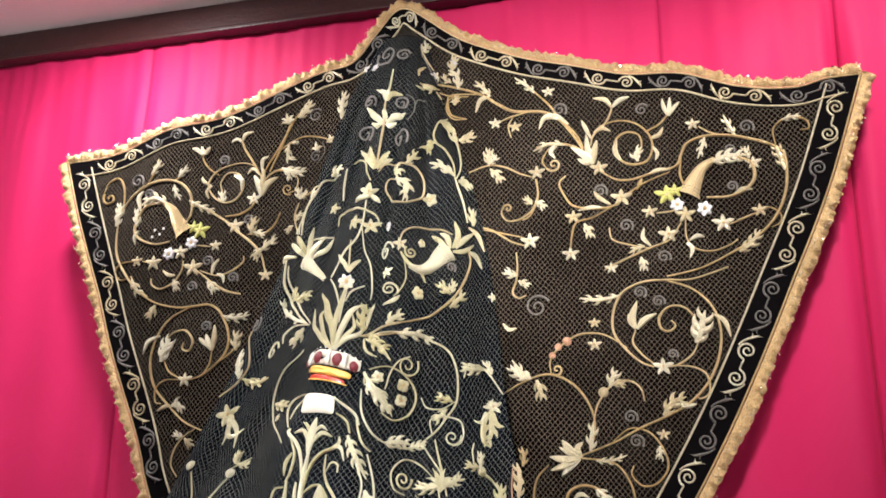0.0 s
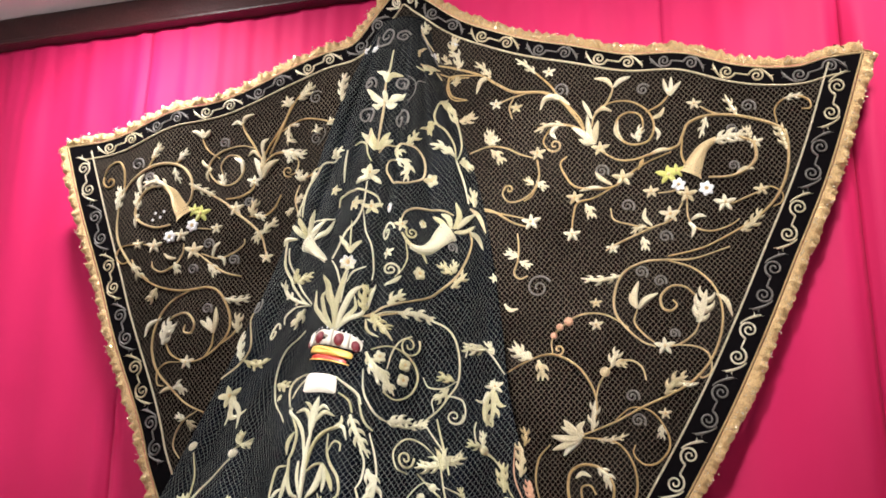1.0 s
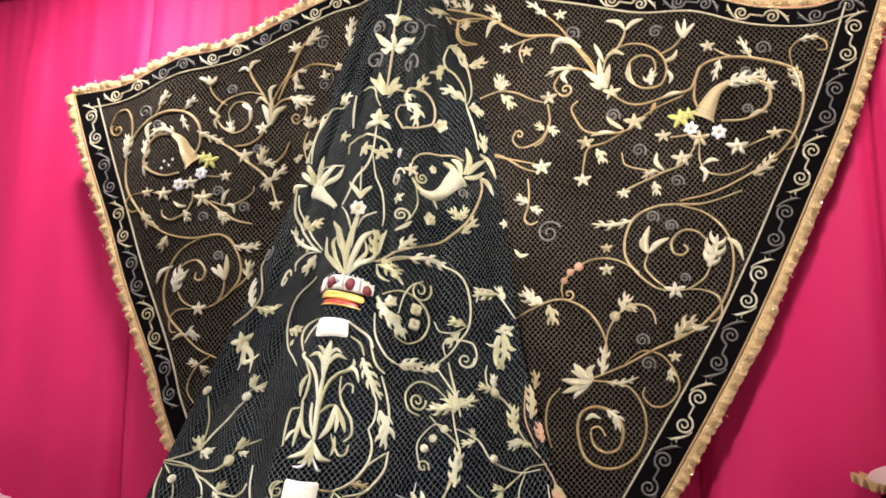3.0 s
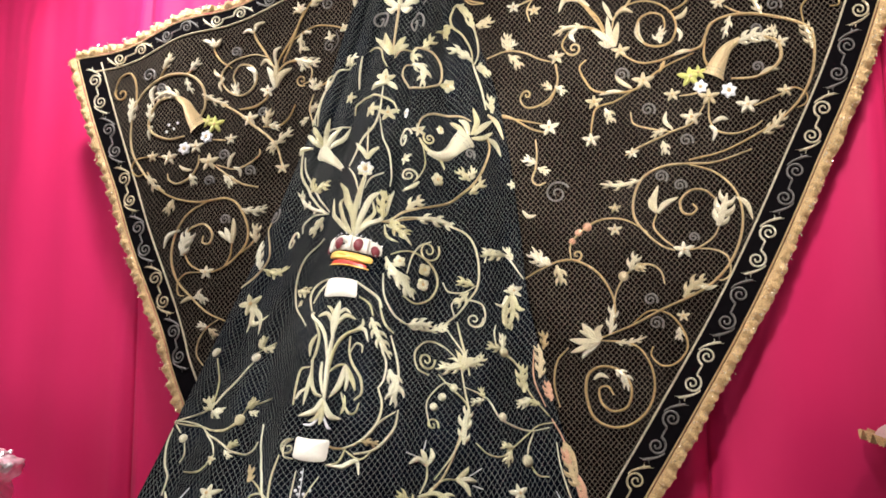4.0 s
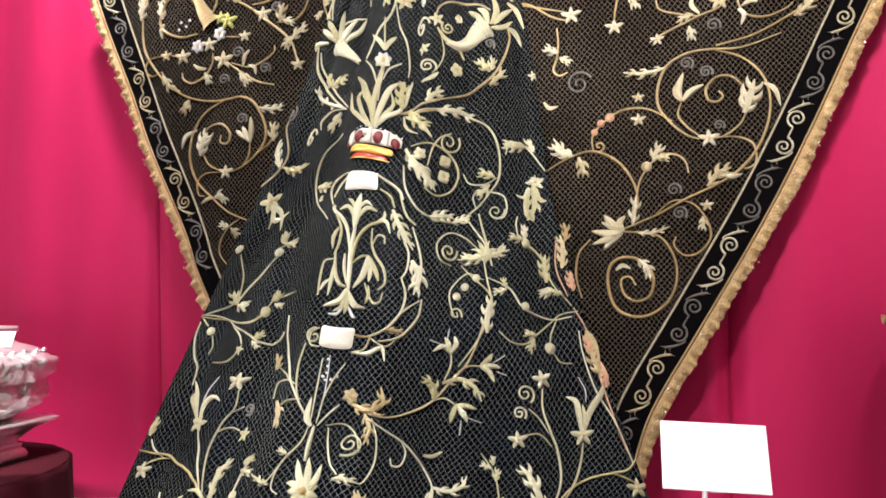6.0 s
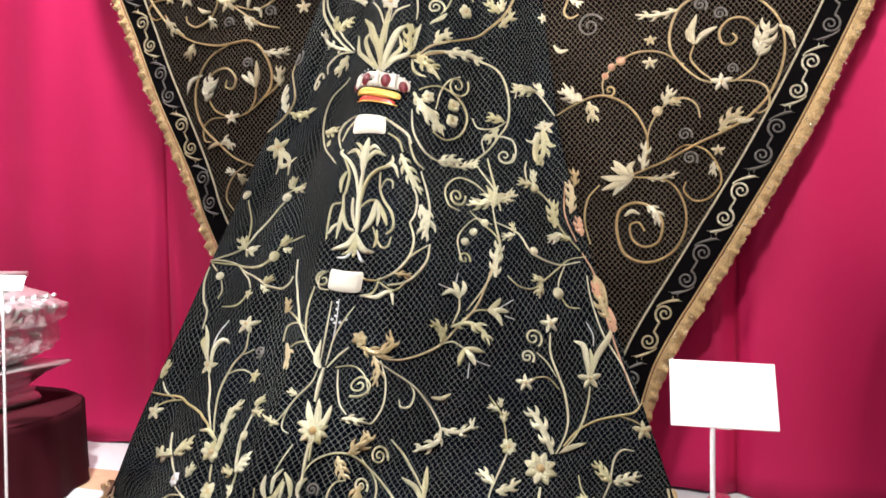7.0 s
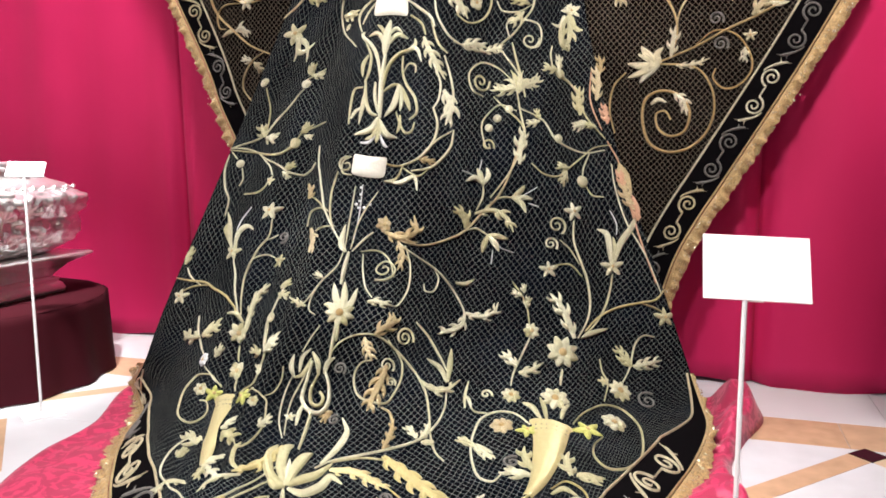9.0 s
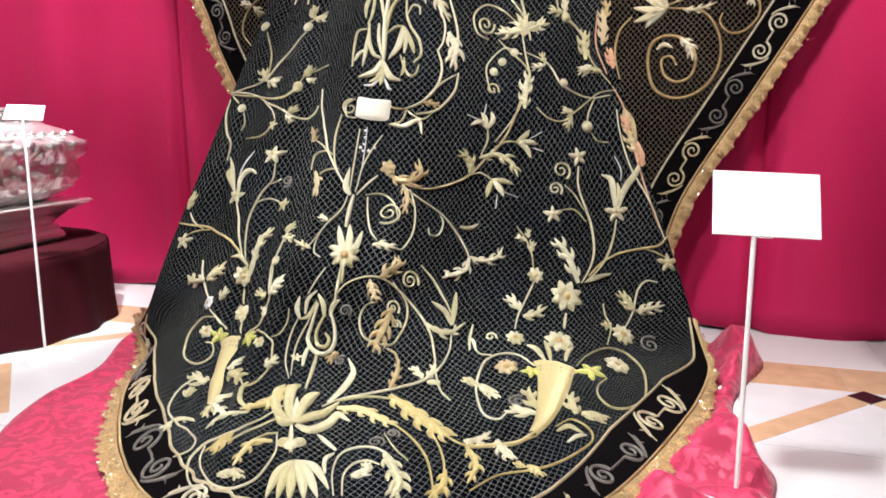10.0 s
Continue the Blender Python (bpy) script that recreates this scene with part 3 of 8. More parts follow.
def blade(S, mat, w, peak, *c, name="embroidered_leaf"):
    """A padded tongue through the places c, widest (w metres) at the fraction peak and pointed at its end."""
    p = pairs(c)
    k = np.linspace(0, 1, max(14, 9 * len(p)))
    width = 0.43 * w * np.where(k < peak, 0.30 + 0.70 * np.sin(np.pi / 2 * k / peak), np.cos(np.pi / 2 * (k - peak) / (1.001 - peak)) ** 0.8) + 0.001
    return own(mesh_ob(name, *cord(S, lim(S, spline(p, k * (len(p) - 1))), width, 0.75, shape=VEINED), tint(S, mat)))


def frond(S, ab, k, w, lobes):
    """Verts and faces of an acanthus leaf along ab: a spine with pointed lobes hooked towards its tip."""
    pile = Pile().add(cord(S, lim(S, ab), 0.62 * w * np.sin(np.pi * (0.12 + 0.88 * k)) ** 0.8 + 0.0012, 0.8, 0.006, VEINED))
    P, e1, e2, n, Mi, M = frames(S, lim(S, ab))
    for i in range(lobes):
        for side in (-1, 1):
            f = (i + (0.75 if side > 0 else 0.45)) / (lobes + 0.35)
            j = int(f * (len(k) - 2))
            d = M[j] @ (ab[min(j + 2, len(ab) - 1)] - ab[max(j - 2, 0)])
            d = d / (math.hypot(*d) + 1e-9)
            o = np.array([-d[1], d[0]]) * side
            reach = w * 2.1 * math.sin(math.pi * (0.18 + 0.70 * f)) ** 0.8
            q = np.linspace(0, 1, 7)[:, None]
            arc = d * reach * (1.05 * q**1.5 + 0.1 * q) + o * reach * 0.78 * np.sin(q * 1.75)
            pile.add(cord(S, lim(S, ab[j] + arc @ Mi[j].T), reach * 0.29 * np.array([0.8, 1.0, 1.0, 0.85, 0.62, 0.36, 0.08]), 0.7, 0.004))
    return np.concatenate(pile.v), pile.f


def acanthus(S, mat, w, lobes, *c):
    """A feathered acanthus leaf, w metres wide, lying along the places c."""
    p = pairs(c)
    k = np.linspace(0, 1, 20 + 8 * lobes)
    return own(mesh_ob("embroidered_leaf", *frond(S, spline(p, k * (len(p) - 1)), k, 0.42 * w, lobes), tint(S, mat)))


def leaf(S, mat, fat, bend, lobes, bx, by, tx, ty):
    """A leaf from base to tip; fat is its width over its length, bend its sideways arc, lobes the pairs of its hooked lobes."""
    ab, size, k = leaf_path(S, bx, by, tx, ty, bend, 14 + 8 * max(1, lobes))
    mat = tint(S, mat)
    if lobes > 1:
        own(mesh_ob("embroidered_leaf", *frond(S, ab, k, min(fat * size * 0.36, 0.017), min(lobes, 3)), mat))
    else:
        w = min(fat * size * 0.36, 0.016) * np.sin(np.pi * k**0.72) ** 0.85 * (1 - 0.25 * k)
        own(mesh_ob("embroidered_leaf", *cord(S, lim(S, ab), w + 0.0012, 0.6, shape=VEINED), mat))


def star_leaf(S, mat, cx, cy, r, a0, points=5):
    """An ivy leaf or star flower: one padded shape with pointed lobes round its heart."""
    def outline(a):
        q = abs(1 - 2 * ((points * (a - a0) / (2 * math.pi)) % 1.0))
        size = r * (0.40 + 0.66 * q**1.25) * (1.0 - 0.12 * math.cos(2 * (a - a0)))
        return size * math.cos(a), size * math.sin(a)

    ob = patch(S, tint(S, mat), cx, cy, outline, min(0.010, 0.22 * r), 0.004, "embroidered_flower")
    own(mesh_ob("flower_heart", *dome(S, cx, cy, max(0.004, r * 0.16), 0.004 + min(0.010, 0.22 * r)), GOLD), ob)


def spray(S, mat, fat, count, spread, bx, by, tx, ty):
    """Several pointed leaflets fanning out from one base (palmettes, lily cups), or a star when they reach all round."""
    _, _, _, _, Mi, M = frames(S, [(bx, by)])
    d = M[0] @ np.array([tx - bx, ty - by])
    size, a0 = math.hypot(*d), math.atan2(d[1], d[0])
    if spread >= 95 and size < 0.09:
        step = 0.0 if spread >= 140 else 0.40
        c = np.array([bx, by]) + Mi[0] @ (d * step)
        return star_leaf(S, mat, *c, size * (0.92 if spread >= 140 else 0.80), a0, 5 if count < 7 else 7)
    mat = tint(S, mat)
    hub = own(mesh_ob("embroidered_spray", *dome(S, bx, by, max(0.005, 0.06 * size), 0.005), mat))
    for i in range(count):
        u = 0 if count == 1 else 2 * i / (count - 1) - 1
        a = a0 + radians(spread) * u
        grand = count >= 6 and size > 0.09
        length = size * (1 - (0.42 if grand else 0.30) * abs(u))
        tip = np.array([bx, by]) + Mi[0] @ (np.array([math.cos(a), math.sin(a)]) * length)
        ab, sz, k = leaf_path(S, bx, by, *tip, (-0.62 if grand else -0.42) * u, 16)
        w = min(fat * sz * 0.30, 0.0105) * (0.35 + 0.65 * np.sin(np.pi * np.clip(k * 1.15, 0, 1) ** 1.1) ** 0.9) * np.clip((1 - k) * 4, 0, 1) ** 0.7
        own(mesh_ob("leaflet", *cord(S, lim(S, ab), w + 0.0010, 0.75, 0.004 + 0.003 * (1 - abs(u)), VEINED), mat), hub)


def bloom(S, mat, r, petals, cx, cy, spin=0.0):
    """A flower of round petals with a raised heart."""
    _, _, _, _, Mi, M = frames(S, [(cx, cy)])
    heart = own(mesh_ob("embroidered_flower", *dome(S, cx, cy, r * 0.26, 0.012), GOLD))
    for i in range(petals):
        a = radians(spin) + 2 * math.pi * i / petals + 0.3
        dirn = np.array([math.cos(a), math.sin(a)])
        ab = np.array([(cx, cy) + Mi[0] @ (dirn * r * f) for f in np.linspace(0.05, 1, 9)])
        k = np.linspace(0, 1, 9)
        own(mesh_ob("petal", *cord(S, lim(S, ab), r * 2.0 / petals * np.sin(np.pi * (0.12 + 0.86 * k) ** 1.2) + 0.001, 0.6, shape=VEINED), tint(S, mat)), heart)


def dome(S, cx, cy, r, lift=0.004, sx=1.0, sz=1.0, ring=14):
    P, e1, e2, n, Mi, M = frames(S, [(cx, cy)])
    V = []
    for q in (1.0, 0.85, 0.5, 0.0):
        for i in range(ring):
            a = 2 * math.pi * i / ring
            V.append(P[0] + r * q * (math.cos(a) * sx * e1[0] + math.sin(a) * sz * e2[0]) + n[0] * (lift + 0.6 * r * math.sqrt(1 - q * q)))
    return np.array(V), grid_faces(4, ring, True)


def bead(S, mat, r, *c):
    for cx, cy in pairs(c):
        own(mesh_ob("embroidered_bead", *dome(S, cx, cy, 0.8 * r), tint(S, mat)))


def horn(S, mat, w0, w1, taper, *c):
    """A horn of plenty: a broad mouth narrowing to a curled tail."""
    p = pairs(c)
    k = np.linspace(0, 1, 12 * len(p))
    ab = spline(p, k * (len(p) - 1))
    w = (w1 / 2 + (w0 - w1) / 2 * np.clip(1 - k / taper, 0, 1) ** 1.1) * 0.9
    w[:3] *= 1.12
    body = own(mesh_ob("embroidered_horn", *cord(S, lim(S, ab), w, 0.5), tint(S, mat)))
    for q in (4, 7):
        P, e1, e2, n, _, _ = frames(S, ab[q:q + 2])
        t = (P[1] - P[0]) / np.linalg.norm(P[1] - P[0])
        side = np.cross(n[0], t)
        for u in np.linspace(-0.8, 0.8, 7):
            centre = P[0] + side * u * w[q] + n[0] * (0.006 + min(w[q] * 0.5, 0.016) * (1 - u * u))
            ring = [centre + 0.005 * (math.cos(a) * t + math.sin(a) * side) for a in np.linspace(0, 6.28, 7)[:-1]]
            own(mesh_ob("stud", ring + [centre + n[0] * 0.005], [(j, (j + 1) % 6, 6) for j in range(6)], DIM_THREAD), body)


def patch(S, mat, cx, cy, outline, height, lift, name, label=""):
    """A padded applique in local metres round (cx, cy); outline is a function of the angle."""
    _, _, _, _, Mi, M = frames(S, [(cx, cy)])
    n, V, ab = 72, [], []
    hs = []
    for q in (1.0, 0.94, 0.8, 0.5, 0.0):
        for i in range(n):
            x, z = outline(2 * math.pi * i / n)
            ab.append(np.array([cx, cy]) + Mi[0] @ np.array([x * q, z * q]))
            hs.append(lift + height * (1 - q**4))
    P, _, _, nn, _, _ = frames(S, lim(S, ab))
    return own(mesh_ob(name, P + nn * np.array(hs)[:, None], grid_faces(5, n, True), mat, None, label))


def at(S, cx, cy, dx, dz):
    """Cloth coordinates dx metres across and dz metres up from a place."""
    _, _, _, _, Mi, _ = frames(S, [(cx, cy)])
    return tuple(np.array([cx, cy]) + Mi[0] @ np.array([dx, dz]))


def plate(S, mat, w, h, turn, cx, cy, name="ribbon_scroll", label="padded cream satin ribbon scroll", height=0.009, lift=0.010, arch=0.0, corner=0.45):
    """A padded, rounded oblong, arched when arch is not 0."""
    ca, sa = math.cos(radians(turn)), math.sin(radians(turn))

    def outline(a):
        c, s = math.cos(a), math.sin(a)
        x, z = w / 2 * abs(c) ** corner * (1 if c > 0 else -1), h / 2 * abs(s) ** corner * (1 if s > 0 else -1)
        z -= arch * (2 * x / w) ** 2
        return x * ca - z * sa, x * sa + z * ca

    return patch(S, mat, cx, cy, outline, height, lift, name, label)


def crown(S, cx, cy, k):
    """A royal crown in padded satin: cap, ribs between rubies, gold band and scarlet base; k is its half width."""
    plate(S, CREAM, 2.0 * k, 0.50 * k, -6, *at(S, cx, cy, 0, 0.26 * k), "crown_cap", "padded cream satin crown cap", 0.012, 0.006, 0.34 * k)
    for u, z, r in ((-0.84, -0.02, 0.13), (-0.34, 0.22, 0.18), (0.25, 0.19, 0.19), (0.76, -0.10, 0.16)):
        own(mesh_ob("ruby", *dome(S, *at(S, cx, cy, u * k, z * k), r * k, 0.015, 0.9, 1.15), RUBY, None, "dark ruby red satin oval"))
    for u, z in ((-0.60, 0.13), (-0.04, 0.25), (0.52, 0.09)):
        plate(S, CREAM, 0.13 * k, 0.50 * k, -22 * u - 4, *at(S, cx, cy, u * k, z * k), "crown_rib", "padded cream rib", 0.012, 0.022)
    for i in range(13):
        u = i / 6 - 1
        own(mesh_ob("pearl", *dome(S, *at(S, cx, cy, 0.95 * u * k, (0.53 - 0.40 * u * u - 0.08 * u) * k), 0.028 * k, 0.014), SILVER_THREAD))
    for i in range(11):
        u = i / 5 - 1
        own(mesh_ob("pearl", *dome(S, *at(S, cx, cy, 0.02 * k + 0.74 * u * k, (0.01 - 0.20 * u * u - 0.08 * u) * k), 0.024 * k, 0.024), DIM_THREAD))
    plate(S, YELLOW, 1.44 * k, 0.26 * k, -9, *at(S, cx, cy, 0.0, -0.18 * k), "crown_band", "yellow gold embroidered band", 0.010, 0.012, 0.14 * k)
    plate(S, SCARLET, 1.12 * k, 0.17 * k, -9, *at(S, cx, cy, 0.0, -0.42 * k), "crown_base", "scarlet satin base", 0.005, 0.010, 0.12 * k)
    plate(S, YELLOW, 1.26 * k, 0.045 * k, -9, *at(S, cx, cy, 0.0, -0.52 * k), "crown_rim", "gold rim", 0.006, 0.012, 0.12 * k)


# ---- the embroidered design ----
# far wing: branch from the peak
stem(W, GOLD, 0.0302, -0.812, 3.535, -0.708, 3.507, -0.550, 3.448, -0.458, 3.386, -0.367, 3.336, -0.214, 3.315, -0.125, 3.259, -0.068, 3.183, -0.026, 3.117, 0.003, 3.048)
blade(W, PALE, 0.0277, 0.45, -0.500, 3.431, -0.550, 3.412, -0.575, 3.341)
acanthus(W, PALE, 0.0338, 2, -0.494, 3.428, -0.531, 3.480, -0.578, 3.531)
stem(W, GOLD, 0.0207, -0.550, 3.448, -0.708, 3.456, -0.729, 3.407, -0.706, 3.338, -0.624, 3.308)
leaf(W, PALE, .5, .12, 2, -0.697, 3.398, -0.666, 3.449)
stem(W, GOLD, 0.0235, -0.303, 3.487, -0.183, 3.357, -0.125, 3.269, -0.039, 3.165, -0.004, 3.088)
acanthus(W, PALE, 0.0303, 2, -0.252, 3.428, -0.300, 3.480, -0.361, 3.530)
star_leaf(W, PALE, -0.181, 3.428, 0.0332, 1.6)
blade(W, PALE, 0.0355, 0.45, -0.078, 3.228, -0.140, 3.277, -0.203, 3.278, -0.234, 3.218)
stem(W, GOLD, 0.0225, 0.003, 3.048, -0.041, 3.097, -0.143, 3.128, -0.248, 3.118)
acanthus(W, PALE, 0.0324, 2, -0.099, 3.117, -0.188, 3.127, -0.267, 3.098)
blade(W, PALE, 0.0266, 0.45, -0.140, 3.118, -0.174, 3.087, -0.151, 3.044)
stem(W, GOLD, 0.0171, -0.185, 3.104, -0.219, 3.042, -0.196, 2.993)
curl(W, GOLD, 0.0171, -0.160, 3.014, -0.196, 2.996, 1.3)
blade(W, PALE, 0.0436, 0.45, 0.042, 3.002, 0.000, 3.051, -0.070, 3.102)
blade(W, PALE, 0.0378, 0.45, 0.042, 3.002, 0.047, 3.067, 0.063, 3.131)
blade(W, PALE, 0.0349, 0.45, 0.036, 3.009, 0.016, 3.084, 0.010, 3.168)
blade(W, PALE, 0.0320, 0.45, 0.033, 3.009, 0.002, 3.014, -0.038, 3.035)
star_leaf(W, PALE, 0.069, 2.980, 0.0435, 1.6)
stem(W, GOLD, 0.0225, 0.031, 3.098, 0.047, 3.159, 0.107, 3.219, 0.138, 3.280, 0.145, 3.317)
blade(W, PALE, 0.0265, 0.45, 0.144, 3.308, 0.114, 3.351, 0.051, 3.364)
blade(W, PALE, 0.0265, 0.45, 0.147, 3.308, 0.183, 3.344, 0.235, 3.363)
blade(W, PALE, 0.0234, 0.45, 0.035, 3.141, 0.008, 3.202, -0.011, 3.245)
blade(W, PALE, 0.0235, 0.45, 0.048, 3.172, 0.091, 3.194, 0.136, 3.176)
stem(W, GOLD, 0.0226, 0.077, 3.205, 0.164, 3.231, 0.249, 3.216, 0.317, 3.157, 0.340, 3.077, 0.309, 3.003, 0.239, 2.987, 0.183, 3.013, 0.152, 3.076, 0.166, 3.137, 0.218, 3.165, 0.274, 3.145, 0.285, 3.082, 0.254, 3.023)
blade(W, PALE, 0.0291, 0.45, 0.160, 3.128, 0.154, 3.061, 0.189, 3.003)
acanthus(W, PALE, 0.0345, 2, 0.264, 3.000, 0.255, 3.044, 0.288, 3.079)
stem(W, GOLD, 0.0195, 0.303, 3.158, 0.374, 3.193, 0.419, 3.242)
blade(W, PALE, 0.0231, 0.45, 0.424, 3.239, 0.407, 3.287, 0.399, 3.336)
blade(W, PALE, 0.0231, 0.45, 0.427, 3.238, 0.451, 3.277, 0.484, 3.313)
blade(W, PALE, 0.0231, 0.45, 0.424, 3.239, 0.433, 3.288, 0.438, 3.342)
blade(W, PALE, 0.0231, 0.45, 0.329, 3.122, 0.371, 3.137, 0.396, 3.178)
blade(W, PALE, 0.0201, 0.45, 0.340, 3.077, 0.361, 3.039, 0.350, 3.003)
# far wing: horn of plenty
stem(W, GOLD, 0.0279, 0.069, 2.967, 0.151, 2.914, 0.235, 2.908, 0.347, 2.939, 0.444, 2.963, 0.475, 3.022, 0.506, 3.082, 0.591, 3.118, 0.700, 3.119, 0.792, 3.098, 0.894, 3.057, 0.954, 3.006, 0.964, 2.917, 0.949, 2.803, 0.901, 2.692, 0.817, 2.598, 0.695, 2.519, 0.533, 2.438, 0.372, 2.399)
blade(W, PALE, 0.0228, 0.45, 0.314, 2.929, 0.361, 2.947, 0.422, 2.949)
blade(W, GOLD, 0.0200, 0.45, 0.279, 2.908, 0.267, 2.882, 0.252, 2.850)
stem(W, GOLD, 0.0219, 0.474, 3.007, 0.464, 2.917, 0.492, 2.842, 0.525, 2.809)
acanthus(W, PALE, 0.0285, 2, 0.593, 3.115, 0.579, 3.064, 0.553, 2.998)
star_leaf(W, PALE, 0.540, 3.187, 0.0344, 1.6)
stem(W, GOLD, 0.0165, 0.567, 3.171, 0.619, 3.138, 0.675, 3.121)
acanthus(W, PALE, 0.0312, 2, 0.740, 3.117, 0.716, 3.164, 0.691, 3.229)
stem(W, GOLD, 0.0188, 0.924, 3.051, 0.920, 3.129, 0.968, 3.177, 1.033, 3.181, 1.077, 3.156, 1.079, 3.117, 1.040, 3.115)
acanthus(W, PALE, 0.0252, 2, 0.963, 3.175, 1.008, 3.184, 1.051, 3.185)
acanthus(W, PALE, 0.0386, 3, 0.956, 2.912, 0.939, 2.990, 0.921, 3.048)
horn(W, GOLD, 0.1122, 0.0280, 1.0, 0.498, 2.809, 0.535, 2.891, 0.574, 2.953, 0.634, 2.996)
stem(W, GOLD, 0.0326, 0.628, 2.993, 0.691, 3.005, 0.757, 2.995, 0.808, 2.962, 0.815, 2.887, 0.771, 2.832, 0.690, 2.798, 0.583, 2.796)
acanthus(W, PALE, 0.0508, 3, 0.622, 2.981, 0.691, 3.005, 0.780, 3.009)
star_leaf(W, PALE, 0.816, 2.967, 0.0364, 1.6)
leaf(W, PALE, .5, .12, 2, 0.799, 2.989, 0.786, 3.056)
blade(W, PALE, 0.0251, 0.45, 0.711, 2.803, 0.758, 2.832, 0.802, 2.829)
star_leaf(W, LEAF_GREEN, 0.395, 2.816, 0.0571, 1.6)
star_leaf(W, LEAF_GREEN, 0.434, 2.835, 0.0419, 1.6)
bloom(W, SILVER_THREAD, 0.0364, 6, 0.441, 2.761)
bloom(W, SILVER_THREAD, 0.0390, 6, 0.571, 2.738)
star_leaf(W, PALE, 0.478, 2.710, 0.0474, 1.6)
star_leaf(W, PALE, 0.653, 2.663, 0.0498, 1.6)
star_leaf(W, PALE, 0.309, 2.732, 0.0366, 1.6)
stem(W, GOLD, 0.0162, 0.341, 2.722, 0.404, 2.727, 0.445, 2.740)
star_leaf(W, PALE, 0.827, 2.720, 0.0357, 1.6)
stem(W, GOLD, 0.0186, 0.679, 2.653, 0.760, 2.687, 0.829, 2.714)
stem(W, GOLD, 0.0132, 0.828, 2.731, 0.879, 2.728, 0.919, 2.691, 0.910, 2.649, 0.871, 2.631)
stem(W, GOLD, 0.0188, 0.477, 2.696, 0.476, 2.595, 0.513, 2.537, 0.591, 2.522, 0.671, 2.548, 0.715, 2.578)
blade(W, PALE, 0.0221, 0.45, 0.475, 2.566, 0.500, 2.537, 0.486, 2.489)
blade(W, PALE, 0.0221, 0.45, 0.489, 2.578, 0.527, 2.600, 0.561, 2.594)
star_leaf(W, PALE, 0.392, 2.611, 0.0473, 1.6)
stem(W, GOLD, 0.0214, 0.454, 2.667, 0.396, 2.583, 0.300, 2.544, 0.189, 2.498, 0.119, 2.468, 0.077, 2.444)
blade(W, PALE, 0.0223, 0.45, 0.306, 2.555, 0.270, 2.600, 0.278, 2.649)
stem(W, GOLD, 0.0161, 0.300, 2.544, 0.219, 2.563, 0.125, 2.598, 0.108, 2.660)
acanthus(W, PALE, 0.0251, 2, 0.276, 2.556, 0.240, 2.547, 0.199, 2.523)
leaf(W, PALE, .5, .12, 2, 0.257, 2.500, 0.262, 2.431)
star_leaf(W, PALE, 0.111, 2.454, 0.0309, 1.6)
star_leaf(W, PALE, 0.175, 2.816, 0.0514, 1.6)
stem(W, GOLD, 0.0218, 0.415, 2.935, 0.289, 2.883, 0.204, 2.829, 0.132, 2.774, 0.033, 2.765, -0.065, 2.784, -0.112, 2.847, -0.134, 2.910, -0.101, 2.947)
blade(W, PALE, 0.0229, 0.45, 0.121, 2.781, 0.063, 2.823, 0.039, 2.857)
blade(W, PALE, 0.0229, 0.45, 0.078, 2.768, 0.019, 2.771, -0.043, 2.759)
stem(W, GOLD, 0.0192, 0.132, 2.774, 0.032, 2.720, -0.054, 2.695, -0.079, 2.622, -0.086, 2.561)
star_leaf(W, PALE, -0.067, 2.725, 0.0403, 1.6)
acanthus(W, PALE, 0.0344, 2, -0.015, 2.687, 0.007, 2.651, 0.016, 2.612)
star_leaf(W, PALE, -0.087, 2.534, 0.0399, 1.6)
acanthus(W, PALE, 0.0382, 3, 0.716, 2.515, 0.775, 2.558, 0.822, 2.620)
star_leaf(W, PALE, -0.250, 2.979, 0.0414, 1.6)
stem(W, GOLD, 0.0198, -0.251, 2.942, -0.247, 2.843, -0.284, 2.754, -0.329, 2.724)
leaf(W, PALE, .5, .12, 2, -0.259, 2.825, -0.213, 2.776)
leaf(W, PALE, .5, .12, 2, -0.274, 2.808, -0.312, 2.855)
curl(W, DIM_THREAD, 0.0165, 0.796, 3.158, 0.826, 3.134, 1.7)
curl(W, DIM_THREAD, 0.0168, 0.070, 2.858, 0.100, 2.836, 1.7)
curl(W, DIM_THREAD, 0.0164, 0.708, 3.043, 0.728, 3.024, 1.6)
curl(W, DIM_THREAD, 0.0174, -0.124, 3.316, -0.095, 3.287, 1.6)
curl(W, DIM_THREAD, 0.0170, 0.294, 3.285, 0.326, 3.298, 1.6)
curl(W, DIM_THREAD, 0.0164, 0.191, 2.667, 0.217, 2.641, 1.6)
curl(W, DIM_THREAD, 0.0161, 0.364, 2.498, 0.393, 2.480, 1.6)
curl(W, DIM_THREAD, 0.0163, 0.707, 2.850, 0.726, 2.829, 1.6)
# near wing: horn of plenty
stem(W, GOLD, 0.0226, -2.807, 3.019, -2.780, 3.078, -2.719, 3.102, -2.678, 3.047, -2.666, 2.948, -2.681, 2.873)
curl(W, GOLD, 0.0195, -2.766, 2.982, -2.803, 3.012, 1.2)
acanthus(W, PALE, 0.0430, 3, -2.699, 2.806, -2.690, 2.884, -2.690, 2.950)
stem(W, GOLD, 0.0255, -2.691, 2.864, -2.691, 2.710, -2.665, 2.607, -2.592, 2.503, -2.526, 2.434, -2.439, 2.379)
stem(W, GOLD, 0.0319, -2.672, 2.900, -2.615, 2.979, -2.522, 3.039, -2.409, 3.064, -2.299, 3.041, -2.231, 2.970, -2.215, 2.868, -2.243, 2.799)
